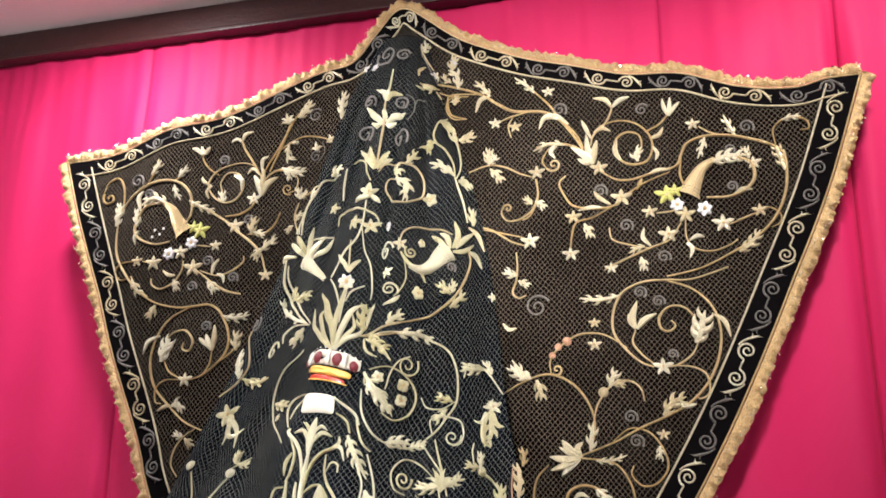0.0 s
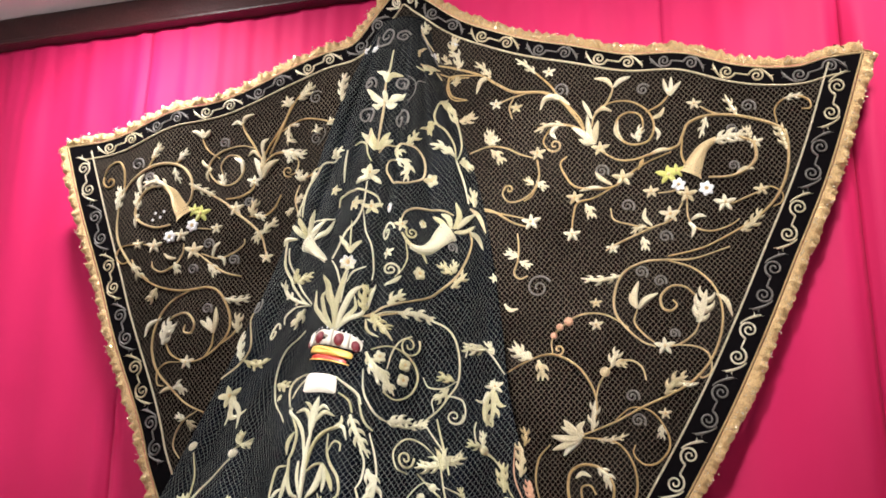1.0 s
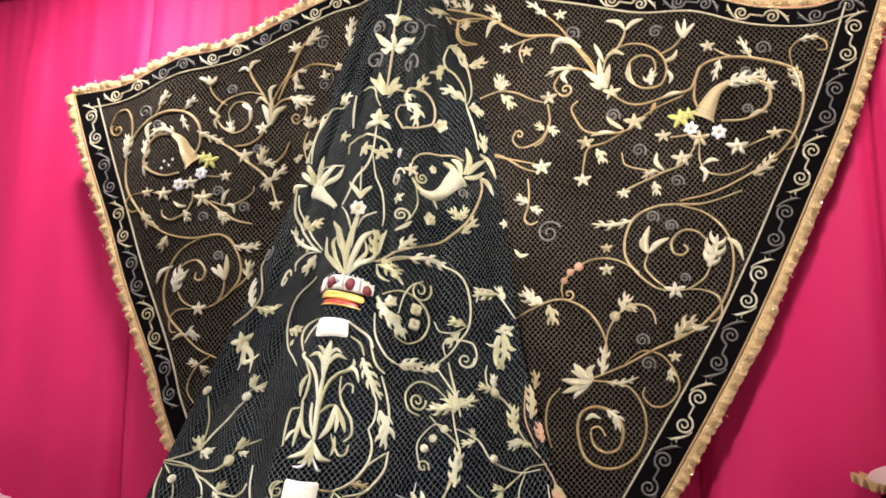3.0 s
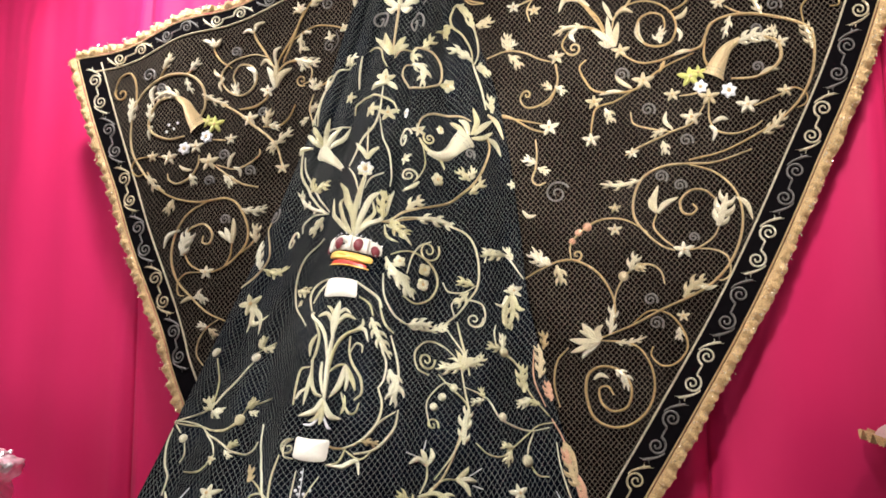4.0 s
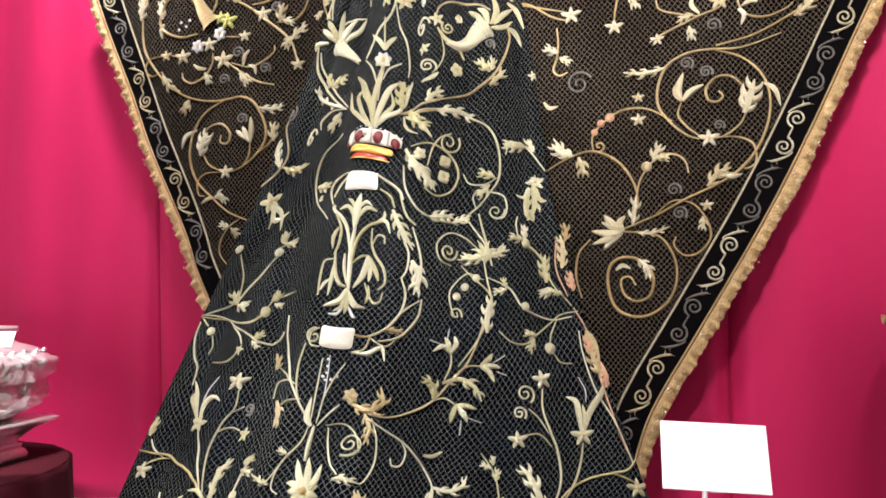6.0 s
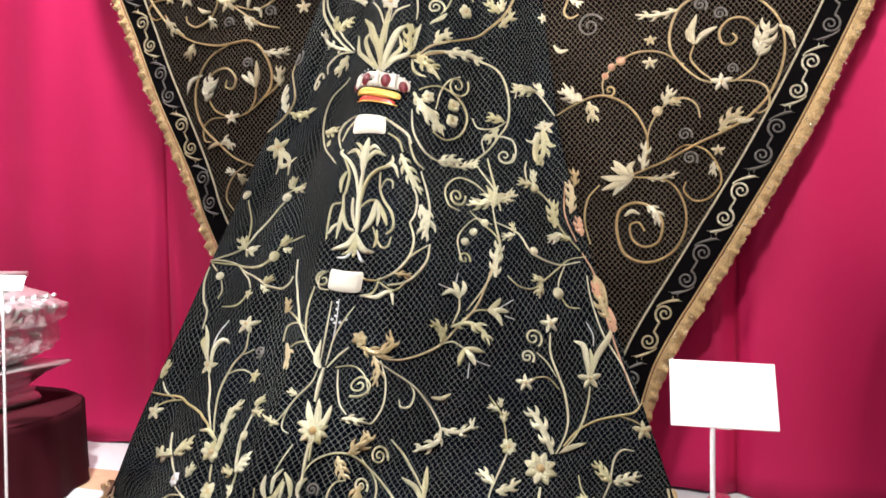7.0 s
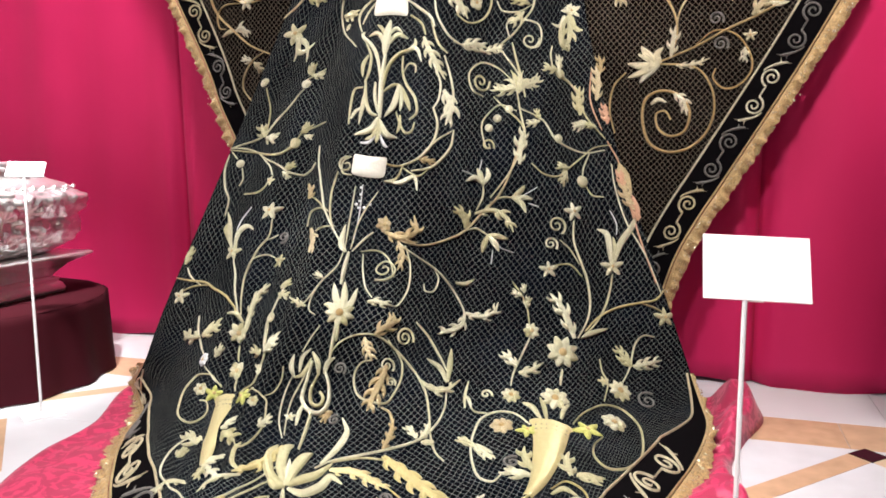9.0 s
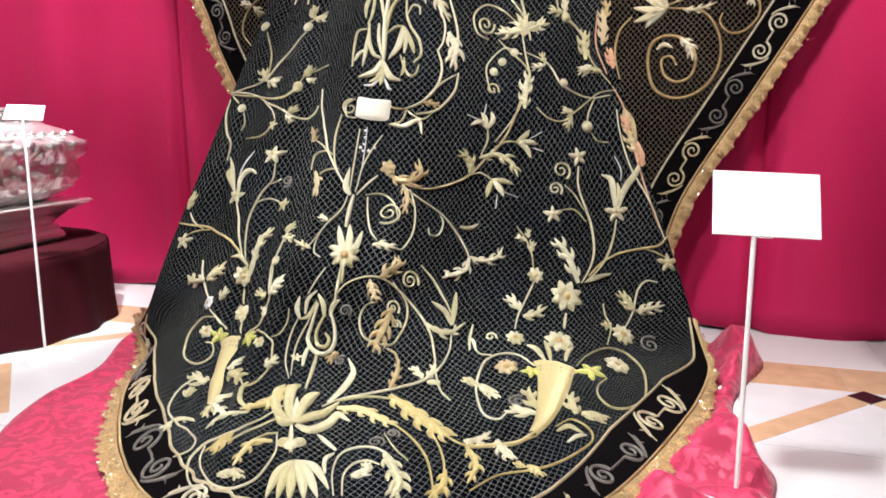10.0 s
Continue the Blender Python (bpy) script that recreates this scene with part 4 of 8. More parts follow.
stem(W, GOLD, 0.0191, -2.515, 3.046, -2.472, 3.111, -2.446, 3.154)
acanthus(W, PALE, 0.0364, 2, -2.487, 3.102, -2.457, 3.145, -2.435, 3.188)
stem(W, GOLD, 0.0189, -2.336, 3.059, -2.296, 3.078)
acanthus(W, PALE, 0.0327, 2, -2.312, 3.072, -2.285, 3.109, -2.256, 3.135)
acanthus(W, PALE, 0.0262, 2, -2.333, 3.032, -2.322, 2.990, -2.286, 2.935)
horn(W, GOLD, 0.1156, 0.0289, 1.0, -2.248, 2.742, -2.296, 2.814, -2.333, 2.882, -2.395, 2.929)
stem(W, GOLD, 0.0313, -2.384, 2.925, -2.469, 2.924, -2.524, 2.895, -2.556, 2.836, -2.568, 2.769, -2.522, 2.715, -2.424, 2.682, -2.330, 2.695)
acanthus(W, PALE, 0.0488, 3, -2.369, 2.921, -2.454, 2.957, -2.547, 2.917)
acanthus(W, PALE, 0.0392, 2, -2.551, 2.795, -2.562, 2.850, -2.561, 2.905)
blade(W, PALE, 0.0263, 0.45, -2.543, 2.889, -2.561, 2.967, -2.535, 3.009)
blade(W, PALE, 0.0228, 0.45, -2.544, 2.770, -2.563, 2.735, -2.557, 2.687)
star_leaf(W, LEAF_GREEN, -2.152, 2.752, 0.0562, 1.6)
star_leaf(W, LEAF_GREEN, -2.193, 2.774, 0.0433, 1.6)
bloom(W, SILVER_THREAD, 0.0383, 6, -2.198, 2.684)
bloom(W, SILVER_THREAD, 0.0384, 6, -2.330, 2.623)
star_leaf(W, PALE, -2.262, 2.631, 0.0447, 1.6)
star_leaf(W, PALE, -2.048, 2.661, 0.0348, 1.6)
stem(W, GOLD, 0.0153, -2.161, 2.666, -2.076, 2.656)
star_leaf(W, PALE, -2.424, 2.574, 0.0481, 1.6)
star_leaf(W, PALE, -2.533, 2.589, 0.0355, 1.6)
stem(W, GOLD, 0.0155, -2.495, 2.587, -2.446, 2.575)
stem(W, GOLD, 0.0187, -2.545, 2.590, -2.642, 2.579, -2.673, 2.524, -2.628, 2.482, -2.575, 2.496)
star_leaf(W, PALE, -2.177, 2.539, 0.0570, 1.6)
stem(W, GOLD, 0.0214, -2.240, 2.581, -2.245, 2.522, -2.288, 2.459, -2.364, 2.423, -2.419, 2.447, -2.429, 2.483)
blade(W, PALE, 0.0222, 0.45, -2.281, 2.498, -2.326, 2.502, -2.360, 2.529)
leaf(W, PALE, .5, .12, 2, -2.289, 2.475, -2.268, 2.404)
stem(W, GOLD, 0.0243, -2.146, 2.519, -2.051, 2.450, -1.961, 2.399, -1.871, 2.379)
stem(W, GOLD, 0.0182, -2.128, 2.518, -2.020, 2.487, -1.937, 2.510, -1.876, 2.557, -1.872, 2.592)
blade(W, PALE, 0.0220, 0.45, -2.055, 2.495, -2.043, 2.546, -2.016, 2.581)
blade(W, PALE, 0.0219, 0.45, -2.021, 2.497, -1.985, 2.480, -1.978, 2.441)
leaf(W, PALE, .5, .12, 2, -2.076, 2.454, -2.023, 2.385)
acanthus(W, PALE, 0.0324, 3, -2.234, 2.933, -2.148, 2.889, -2.069, 2.858)
stem(W, GOLD, 0.0280, -2.226, 2.912, -2.112, 2.867, -2.000, 2.801, -1.924, 2.737, -1.836, 2.669, -1.777, 2.604, -1.744, 2.501)
star_leaf(W, PALE, -1.938, 2.771, 0.0476, 1.6)
acanthus(W, PALE, 0.0375, 2, -1.781, 2.616, -1.733, 2.664, -1.686, 2.695)
acanthus(W, PALE, 0.0344, 2, -1.779, 2.636, -1.799, 2.607, -1.815, 2.566)
star_leaf(W, PALE, -1.743, 2.485, 0.0372, 1.6)
stem(W, GOLD, 0.0182, -1.856, 2.719, -1.775, 2.717, -1.713, 2.764, -1.679, 2.838)
leaf(W, PALE, .5, .12, 2, -1.839, 2.715, -1.811, 2.819)
leaf(W, PALE, .5, .12, 2, -1.824, 2.727, -1.758, 2.703)
stem(W, GOLD, 0.0246, -2.002, 2.828, -1.916, 2.836, -1.852, 2.873, -1.829, 2.919)
star_leaf(W, PALE, -1.839, 2.926, 0.0414, 1.6)
blade(W, PALE, 0.0382, 0.45, -1.800, 2.941, -1.819, 3.013, -1.847, 3.065)
blade(W, PALE, 0.0382, 0.45, -1.793, 2.941, -1.762, 3.010, -1.704, 3.048)
blade(W, PALE, 0.0319, 0.45, -1.798, 2.958, -1.793, 3.032, -1.792, 3.103)
stem(W, GOLD, 0.0246, -1.793, 3.032, -1.856, 3.138, -1.918, 3.229, -1.941, 3.284)
blade(W, PALE, 0.0229, 0.45, -1.940, 3.273, -1.970, 3.293, -2.008, 3.278)
blade(W, PALE, 0.0229, 0.45, -1.937, 3.280, -1.922, 3.317, -1.873, 3.334)
blade(W, PALE, 0.0224, 0.45, -1.809, 3.063, -1.854, 3.103, -1.889, 3.075)
blade(W, PALE, 0.0225, 0.45, -1.800, 3.079, -1.802, 3.148, -1.770, 3.176)
stem(W, GOLD, 0.0217, -1.837, 3.119, -1.927, 3.143, -2.032, 3.126, -2.098, 3.085, -2.126, 3.017, -2.085, 2.947, -2.011, 2.909, -1.943, 2.932, -1.907, 3.004, -1.939, 3.075, -2.011, 3.087, -2.051, 3.031, -2.035, 2.975)
blade(W, PALE, 0.0291, 0.45, -1.970, 3.073, -1.921, 3.039, -1.918, 2.971)
leaf(W, PALE, .5, .12, 2, -2.017, 2.906, -2.036, 2.985)
blade(W, PALE, 0.0195, 0.45, -2.105, 3.013, -2.156, 3.046, -2.169, 3.074)
blade(W, PALE, 0.0195, 0.45, -2.105, 3.016, -2.133, 2.983, -2.118, 2.939)
stem(W, GOLD, 0.0187, -2.062, 3.076, -2.129, 3.121, -2.168, 3.174, -2.178, 3.220)
blade(W, PALE, 0.0263, 0.45, -2.177, 3.206, -2.214, 3.242, -2.246, 3.250)
blade(W, PALE, 0.0263, 0.45, -2.177, 3.206, -2.152, 3.229, -2.137, 3.257)
blade(W, PALE, 0.0230, 0.45, -2.177, 3.206, -2.180, 3.234, -2.189, 3.262)
stem(W, GOLD, 0.0215, -1.786, 3.031, -1.733, 3.079, -1.667, 3.087, -1.609, 3.070)
stem(W, GOLD, 0.0246, -1.756, 3.081, -1.706, 3.197, -1.662, 3.314, -1.642, 3.374)
curl(W, DIM_THREAD, 0.0194, -2.587, 3.074, -2.548, 3.049, 1.6)
curl(W, DIM_THREAD, 0.0191, -2.496, 2.985, -2.467, 2.969, 1.6)
curl(W, DIM_THREAD, 0.0190, -2.043, 3.168, -2.020, 3.143, 1.6)
curl(W, DIM_THREAD, 0.0184, -1.863, 2.801, -1.838, 2.780, 1.6)
curl(W, DIM_THREAD, 0.0181, -1.927, 2.472, -1.900, 2.452, 1.6)
curl(W, DIM_THREAD, 0.0184, -2.088, 2.571, -2.058, 2.554, 1.6)
curl(W, DIM_THREAD, 0.0183, -2.172, 2.429, -2.142, 2.415, 1.6)
bead(W, SILVER_THREAD, 0.0101, -2.433, 2.766, -2.401, 2.741, -2.447, 2.727, -2.379, 2.774)
# far wing: the great scroll
stem(W, GOLD, 0.0235, 0.660, 2.441, 0.488, 2.384, 0.357, 2.382, 0.251, 2.373, 0.155, 2.322, 0.111, 2.224, 0.113, 2.125, 0.172, 2.039, 0.235, 1.983, 0.291, 1.960)
acanthus(W, PALE, 0.0332, 3, 0.146, 2.311, 0.045, 2.294, -0.050, 2.306)
stem(W, GOLD, 0.0237, 0.357, 2.382, 0.485, 2.336, 0.571, 2.250, 0.602, 2.139, 0.588, 2.017, 0.536, 1.898, 0.456, 1.806, 0.352, 1.741, 0.223, 1.682, 0.092, 1.612, -0.040, 1.559, -0.120, 1.530)
blade(W, PALE, 0.0241, 0.45, 0.578, 2.211, 0.624, 2.174, 0.646, 2.097)
blade(W, PALE, 0.0380, 0.45, 0.215, 2.143, 0.201, 2.202, 0.226, 2.280)
blade(W, PALE, 0.0326, 0.45, 0.220, 2.143, 0.256, 2.186, 0.315, 2.217)
blade(W, PALE, 0.0245, 0.45, 0.213, 2.146, 0.190, 2.183, 0.183, 2.220)
stem(W, GOLD, 0.0183, 0.215, 2.140, 0.199, 2.080, 0.236, 2.023, 0.286, 1.979)
stem(W, GOLD, 0.0232, 0.493, 2.194, 0.441, 2.245, 0.377, 2.249, 0.327, 2.200, 0.333, 2.144, 0.371, 2.130, 0.398, 2.157, 0.381, 2.182)
acanthus(W, PALE, 0.0639, 3, 0.488, 2.070, 0.513, 2.141, 0.538, 2.229)
stem(W, GOLD, 0.0179, 0.496, 2.073, 0.467, 2.019, 0.401, 1.971, 0.342, 1.959)
star_leaf(W, PALE, 0.332, 1.962, 0.0453, 1.6)
stem(W, GOLD, 0.0179, 0.363, 1.967, 0.464, 1.960, 0.525, 1.924, 0.533, 1.845, 0.493, 1.814, 0.469, 1.830)
stem(W, GOLD, 0.0182, 0.172, 2.053, 0.081, 2.113, 0.000, 2.130, -0.082, 2.113, -0.165, 2.050, -0.198, 1.994, -0.194, 1.935)
bead(W, ROSE_THREAD, 0.0277, -0.115, 2.091)
bead(W, ROSE_THREAD, 0.0225, -0.157, 2.064)
bead(W, ROSE_THREAD, 0.0208, -0.187, 2.022)
curl(W, GOLD, 0.0160, -0.166, 1.954, -0.188, 1.932, 1.2)
star_leaf(W, PALE, 0.020, 2.180, 0.0277, 1.6)
star_leaf(W, PALE, 0.018, 2.073, 0.0330, 1.6)
acanthus(W, PALE, 0.0446, 3, 0.321, 1.736, 0.367, 1.794, 0.426, 1.822)
blade(W, PALE, 0.0236, 0.45, 0.387, 1.791, 0.429, 1.780, 0.472, 1.790)
stem(W, GOLD, 0.0213, -0.413, 1.843, -0.344, 1.884, -0.248, 1.925, -0.167, 1.924, -0.073, 1.868, -0.009, 1.772, 0.010, 1.678, -0.008, 1.593)
acanthus(W, PALE, 0.0331, 2, -0.286, 1.908, -0.336, 1.940, -0.383, 2.000)
leaf(W, PALE, .5, .12, 2, -0.264, 1.903, -0.249, 1.803)
acanthus(W, PALE, 0.0372, 2, -0.014, 1.567, -0.007, 1.638, 0.003, 1.710)
stem(W, GOLD, 0.0180, 0.002, 1.678, 0.018, 1.771, 0.060, 1.843, 0.114, 1.891, 0.179, 1.895, 0.225, 1.861, 0.240, 1.803)
bead(W, PALE, 0.0303, 0.052, 1.844)
leaf(W, PALE, .5, .12, 2, 0.084, 1.865, 0.126, 1.945)
leaf(W, PALE, .5, .12, 2, 0.095, 1.883, 0.158, 1.874)
blade(W, PALE, 0.0399, 0.45, -0.061, 1.543, -0.116, 1.582, -0.147, 1.622)
blade(W, PALE, 0.0399, 0.45, -0.062, 1.538, -0.133, 1.532, -0.206, 1.545)
blade(W, PALE, 0.0373, 0.45, -0.062, 1.535, -0.133, 1.506, -0.202, 1.482)
blade(W, PALE, 0.0319, 0.45, -0.056, 1.543, -0.076, 1.583, -0.049, 1.614)
blade(W, PALE, 0.0319, 0.45, -0.067, 1.530, -0.118, 1.493, -0.150, 1.456)
blade(W, PALE, 0.0293, 0.45, -0.062, 1.541, -0.109, 1.561, -0.161, 1.588)
stem(W, GOLD, 0.0256, -0.067, 1.541, 0.089, 1.521, 0.162, 1.432, 0.178, 1.319, 0.142, 1.220, 0.065, 1.156, -0.024, 1.145, -0.099, 1.188, -0.131, 1.287, -0.122, 1.377, -0.069, 1.416, -0.004, 1.412, 0.046, 1.380, 0.075, 1.317, 0.055, 1.237, -0.009, 1.215, -0.060, 1.251, -0.071, 1.314, -0.032, 1.327, -0.005, 1.288)
acanthus(W, PALE, 0.0341, 3, 0.003, 1.407, 0.046, 1.370, 0.064, 1.305)
blade(W, PALE, 0.0211, 0.45, -0.096, 1.359, -0.065, 1.380, -0.026, 1.366)
acanthus(W, PALE, 0.0238, 3, 0.009, 1.531, 0.076, 1.531, 0.152, 1.557)
stem(W, GOLD, 0.0178, 0.092, 1.620, 0.171, 1.677, 0.260, 1.656, 0.319, 1.573, 0.327, 1.497, 0.275, 1.434, 0.212, 1.425, 0.169, 1.470, 0.178, 1.511)
star_leaf(W, PALE, 0.317, 1.651, 0.0287, 1.6)
leaf(W, PALE, .5, .12, 2, 0.297, 1.599, 0.287, 1.538)
stem(W, GOLD, 0.0180, -0.212, 1.506, -0.265, 1.440, -0.279, 1.336, -0.253, 1.229)
curl(W, DIM_THREAD, 0.0160, 0.241, 2.325, 0.261, 2.298, 1.7)
curl(W, DIM_THREAD, 0.0158, 0.326, 2.276, 0.354, 2.261, 1.7)
curl(W, DIM_THREAD, 0.0154, 0.173, 1.729, 0.201, 1.711, 1.7)
curl(W, DIM_THREAD, 0.0153, 0.195, 1.619, 0.222, 1.596, 1.7)
curl(W, DIM_THREAD, 0.0155, 0.378, 2.020, 0.398, 2.004, 1.6)
# near wing: the lower scroll
stem(W, GOLD, 0.0248, -2.562, 2.501, -2.501, 2.413, -2.386, 2.343, -2.243, 2.312, -2.136, 2.317, -2.049, 2.322, -1.976, 2.278, -1.916, 2.167, -1.913, 2.073, -1.962, 1.997, -2.036, 1.937, -2.101, 1.913)
acanthus(W, PALE, 0.0386, 2, -2.552, 2.481, -2.521, 2.430, -2.484, 2.389)
stem(W, GOLD, 0.0240, -2.154, 2.318, -2.271, 2.258, -2.332, 2.180, -2.363, 2.085, -2.360, 1.975, -2.310, 1.865, -2.206, 1.772, -2.108, 1.696, -1.998, 1.649)
acanthus(W, PALE, 0.0339, 3, -1.957, 2.256, -1.876, 2.245, -1.809, 2.263)
leaf(W, PALE, .5, .12, 2, -2.381, 2.330, -2.432, 2.257)
blade(W, PALE, 0.0250, 0.45, -2.326, 2.157, -2.395, 2.124, -2.418, 2.055)
stem(W, GOLD, 0.0240, -2.291, 2.131, -2.243, 2.171, -2.172, 2.181, -2.118, 2.125, -2.132, 2.072, -2.176, 2.080, -2.174, 2.117)
acanthus(W, PALE, 0.0557, 3, -2.297, 2.011, -2.285, 2.083, -2.260, 2.139)
stem(W, GOLD, 0.0179, -2.284, 2.020, -2.239, 1.957, -2.150, 1.914)
blade(W, PALE, 0.0305, 0.45, -2.002, 2.068, -2.024, 2.119, -2.042, 2.157)
blade(W, PALE, 0.0305, 0.45, -1.995, 2.068, -1.990, 2.137, -1.998, 2.209)
blade(W, PALE, 0.0244, 0.45, -2.009, 2.078, -2.058, 2.120, -2.081, 2.139)
stem(W, GOLD, 0.0176, -1.995, 2.068, -2.000, 1.997, -2.036, 1.933)
star_leaf(W, PALE, -2.136, 1.914, 0.0426, 1.6)
stem(W, GOLD, 0.0176, -2.172, 1.915, -2.262, 1.911, -2.310, 1.865, -2.300, 1.798, -2.259, 1.788)
acanthus(W, PALE, 0.0363, 2, -2.195, 1.772, -2.154, 1.787, -2.120, 1.735)
blade(W, PALE, 0.0242, 0.45, -2.203, 1.778, -2.235, 1.773, -2.279, 1.749)
stem(W, GOLD, 0.0175, -1.962, 1.997, -1.889, 2.058, -1.855, 2.119)
leaf(W, PALE, .5, .12, 2, -1.862, 2.067, -1.854, 2.175)
stem(W, GOLD, 0.0172, -2.037, 1.658, -2.098, 1.616, -2.141, 1.549, -2.149, 1.476, -2.105, 1.416)
leaf(W, PALE, .5, .12, 2, -2.098, 1.616, -2.156, 1.640)
leaf(W, PALE, .5, .12, 2, -2.088, 1.610, -2.046, 1.558)
curl(W, DIM_THREAD, 0.0179, -2.051, 2.201, -2.025, 2.181, 1.6)
# right wing, upper
stem(T, GOLD, 0.0249, 3.068, 0.679, 4.000, 0.797)
stem(T, GOLD, 0.0158, 3.814, 0.815, 4.000, 0.923)
stem(W, GOLD, 0.0160, -0.804, 3.490, -0.707, 3.449, -0.612, 3.440)
leaf(W, PALE, .5, .1, 2, -0.790, 3.602, -0.831, 3.537)
leaf(T, PALE, .45, .2, 2, 3.782, 0.795, 3.133, 0.689)
stem(T, DIM_THREAD, 0.0129, 3.262, 0.239, 3.723, 0.506, 4.000, 0.733)
stem(W, DIM_THREAD, 0.0130, -0.839, 3.624, -0.757, 3.530)
leaf(W, PALE, .45, .2, 2, -0.710, 3.600, -0.672, 3.693)
# right wing, big scroll
leaf(W, PALE, .5, .15, 3, -0.296, 1.906, -0.387, 1.981)
# beside the train on the far wing
stem(W, GOLD, 0.0199, -0.580, 2.702, -0.492, 2.681, -0.389, 2.615, -0.313, 2.587)
stem(W, GOLD, 0.0171, -0.565, 2.692, -0.462, 2.668, -0.327, 2.633)
star_leaf(W, PALE, -0.292, 2.612, 0.0464, 1.6)
stem(W, GOLD, 0.0176, -0.447, 3.281, -0.382, 3.305, -0.300, 3.323)
star_leaf(W, PALE, -0.468, 3.275, 0.0335, 1.6)
star_leaf(W, PALE, -0.362, 3.248, 0.0333, 1.6)
stem(W, GOLD, 0.0175, -0.373, 3.304, -0.398, 3.251, -0.384, 3.186)
blade(W, PALE, 0.0199, 0.45, -0.430, 2.186, -0.401, 2.155, -0.361, 2.160)
star_leaf(T, PALE, 3.978, 2.652, 0.0286, 1.6)
star_leaf(T, PALE, 3.852, 3.801, 0.0422, 1.6)
blade(T, PALE, 0.0263, 0.45, 3.849, 3.834, 3.743, 3.939, 3.713, 4.101, 3.758, 4.178)
blade(T, PALE, 0.0210, 0.45, 3.858, 3.868, 3.872, 3.991, 3.940, 4.020)
acanthus(W, GOLD, 0.0295, 2, -0.330, 1.499, -0.325, 1.544, -0.336, 1.589)
stem(W, GOLD, 0.0195, -0.363, 2.554, -0.358, 2.479, -0.365, 2.405, -0.382, 2.346, -0.353, 2.315, -0.313, 2.328)
leaf(W, PALE, .5, .12, 2, -0.359, 2.429, -0.422, 2.471)
leaf(W, PALE, .5, .12, 2, -0.353, 2.405, -0.301, 2.369)
curl(W, DIM_THREAD, 0.0164, -0.259, 2.267, -0.200, 2.294, 1.6)
# left wing, upper
stem(W, GOLD, 0.0198, -1.800, 3.025, -1.772, 3.112, -1.717, 3.204, -1.668, 3.297, -1.612, 3.403, -1.550, 3.461)
leaf(W, PALE, .36, -.1, 3, -1.598, 3.395, -1.528, 3.500)
spray(W, PALE, .42, 5, 90, -1.658, 3.365, -1.675, 3.429)
stem(W, GOLD, 0.0165, -1.690, 3.213, -1.651, 3.241, -1.611, 3.246)
leaf(W, PALE, .36, -.5, 2, -1.651, 3.241, -1.586, 3.156)
leaf(W, PALE, .40, .1, 2, -1.638, 3.247, -1.591, 3.244)
stem(W, GOLD, 0.0165, -1.652, 3.248, -1.559, 3.280, -1.462, 3.268, -1.383, 3.239)
spray(W, PALE, .42, 3, 60, -1.418, 3.236, -1.363, 3.263)
leaf(W, PALE, .36, .1, 3, -1.337, 3.369, -1.306, 3.531)
leaf(W, PALE, .36, -.1, 3, -1.337, 3.362, -1.246, 3.427)
spray(W, PALE, .46, 3, 70, -1.478, 3.188, -1.488, 3.243)
stem(W, DIM_THREAD, 0.0097, -1.446, 3.239, -1.432, 3.177, -1.475, 3.114)
stem(W, GOLD, 0.0198, -1.793, 3.025, -1.736, 3.076, -1.657, 3.096, -1.583, 3.082)
leaf(W, PALE, .36, -.1, 3, -1.684, 3.097, -1.535, 3.079)
leaf(W, PALE, .40, .3, 2, -1.667, 3.093, -1.653, 3.019)
leaf(W, PALE, .40, .2, 2, -1.636, 3.085, -1.581, 3.055)
stem(W, GOLD, 0.0130, -1.623, 3.084, -1.587, 3.029, -1.597, 2.970, -1.636, 2.952)
curl(W, GOLD, 0.0130, -1.644, 2.975, -1.625, 2.945, -1.3)
curl(W, DIM_THREAD, 0.0113, -1.484, 3.155, -1.457, 3.179, 1.5)
# left wing, lower scroll
curl(T, DIM_THREAD, 0.0125, 0.013, 2.822, 0.063, 2.756, -1.6)
stem(T, GOLD, 0.0186, 0.000, 3.582, 0.235, 3.392, 0.280, 3.170, 0.011, 2.949)
leaf(T, PALE, .5, .12, 3, 0.245, 3.340, 0.000, 3.046)
leaf(T, PALE, .4, -.15, 3, 0.296, 3.332, 0.856, 3.213)
spray(T, PALE, .38, 6, 130, 0.409, 3.784, 0.272, 3.648)
leaf(T, PALE, .3, .3, 0, 0.362, 3.761, 0.532, 4.037)
leaf(T, PALE, .3, -.4, 0, 0.413, 3.752, 0.945, 3.742)
leaf(T, PALE, .3, .2, 0, 0.396, 3.768, 0.867, 4.048)
stem(T, GOLD, 0.0125, 0.000, 2.953, 0.000, 2.881)
# branch beside the train's right flank
stem(W, GOLD, 0.0182, -0.610, 3.002, -0.506, 3.037, -0.416, 3.022, -0.341, 2.982, -0.275, 2.957)
stem(W, GOLD, 0.0179, -0.257, 2.943, -0.247, 2.858, -0.277, 2.778, -0.337, 2.734, -0.403, 2.726, -0.438, 2.765, -0.432, 2.801)
curl(W, GOLD, 0.0148, -0.405, 2.794, -0.432, 2.789, -1.2)
leaf(W, PALE, .44, .1, 3, -0.503, 3.037, -0.496, 3.132)
leaf(W, PALE, .44, -.15, 2, -0.503, 3.043, -0.466, 3.098)
leaf(W, PALE, .44, .15, 2, -0.497, 3.017, -0.443, 2.933)
stem(W, GOLD, 0.0154, -0.666, 3.147, -0.692, 3.247)
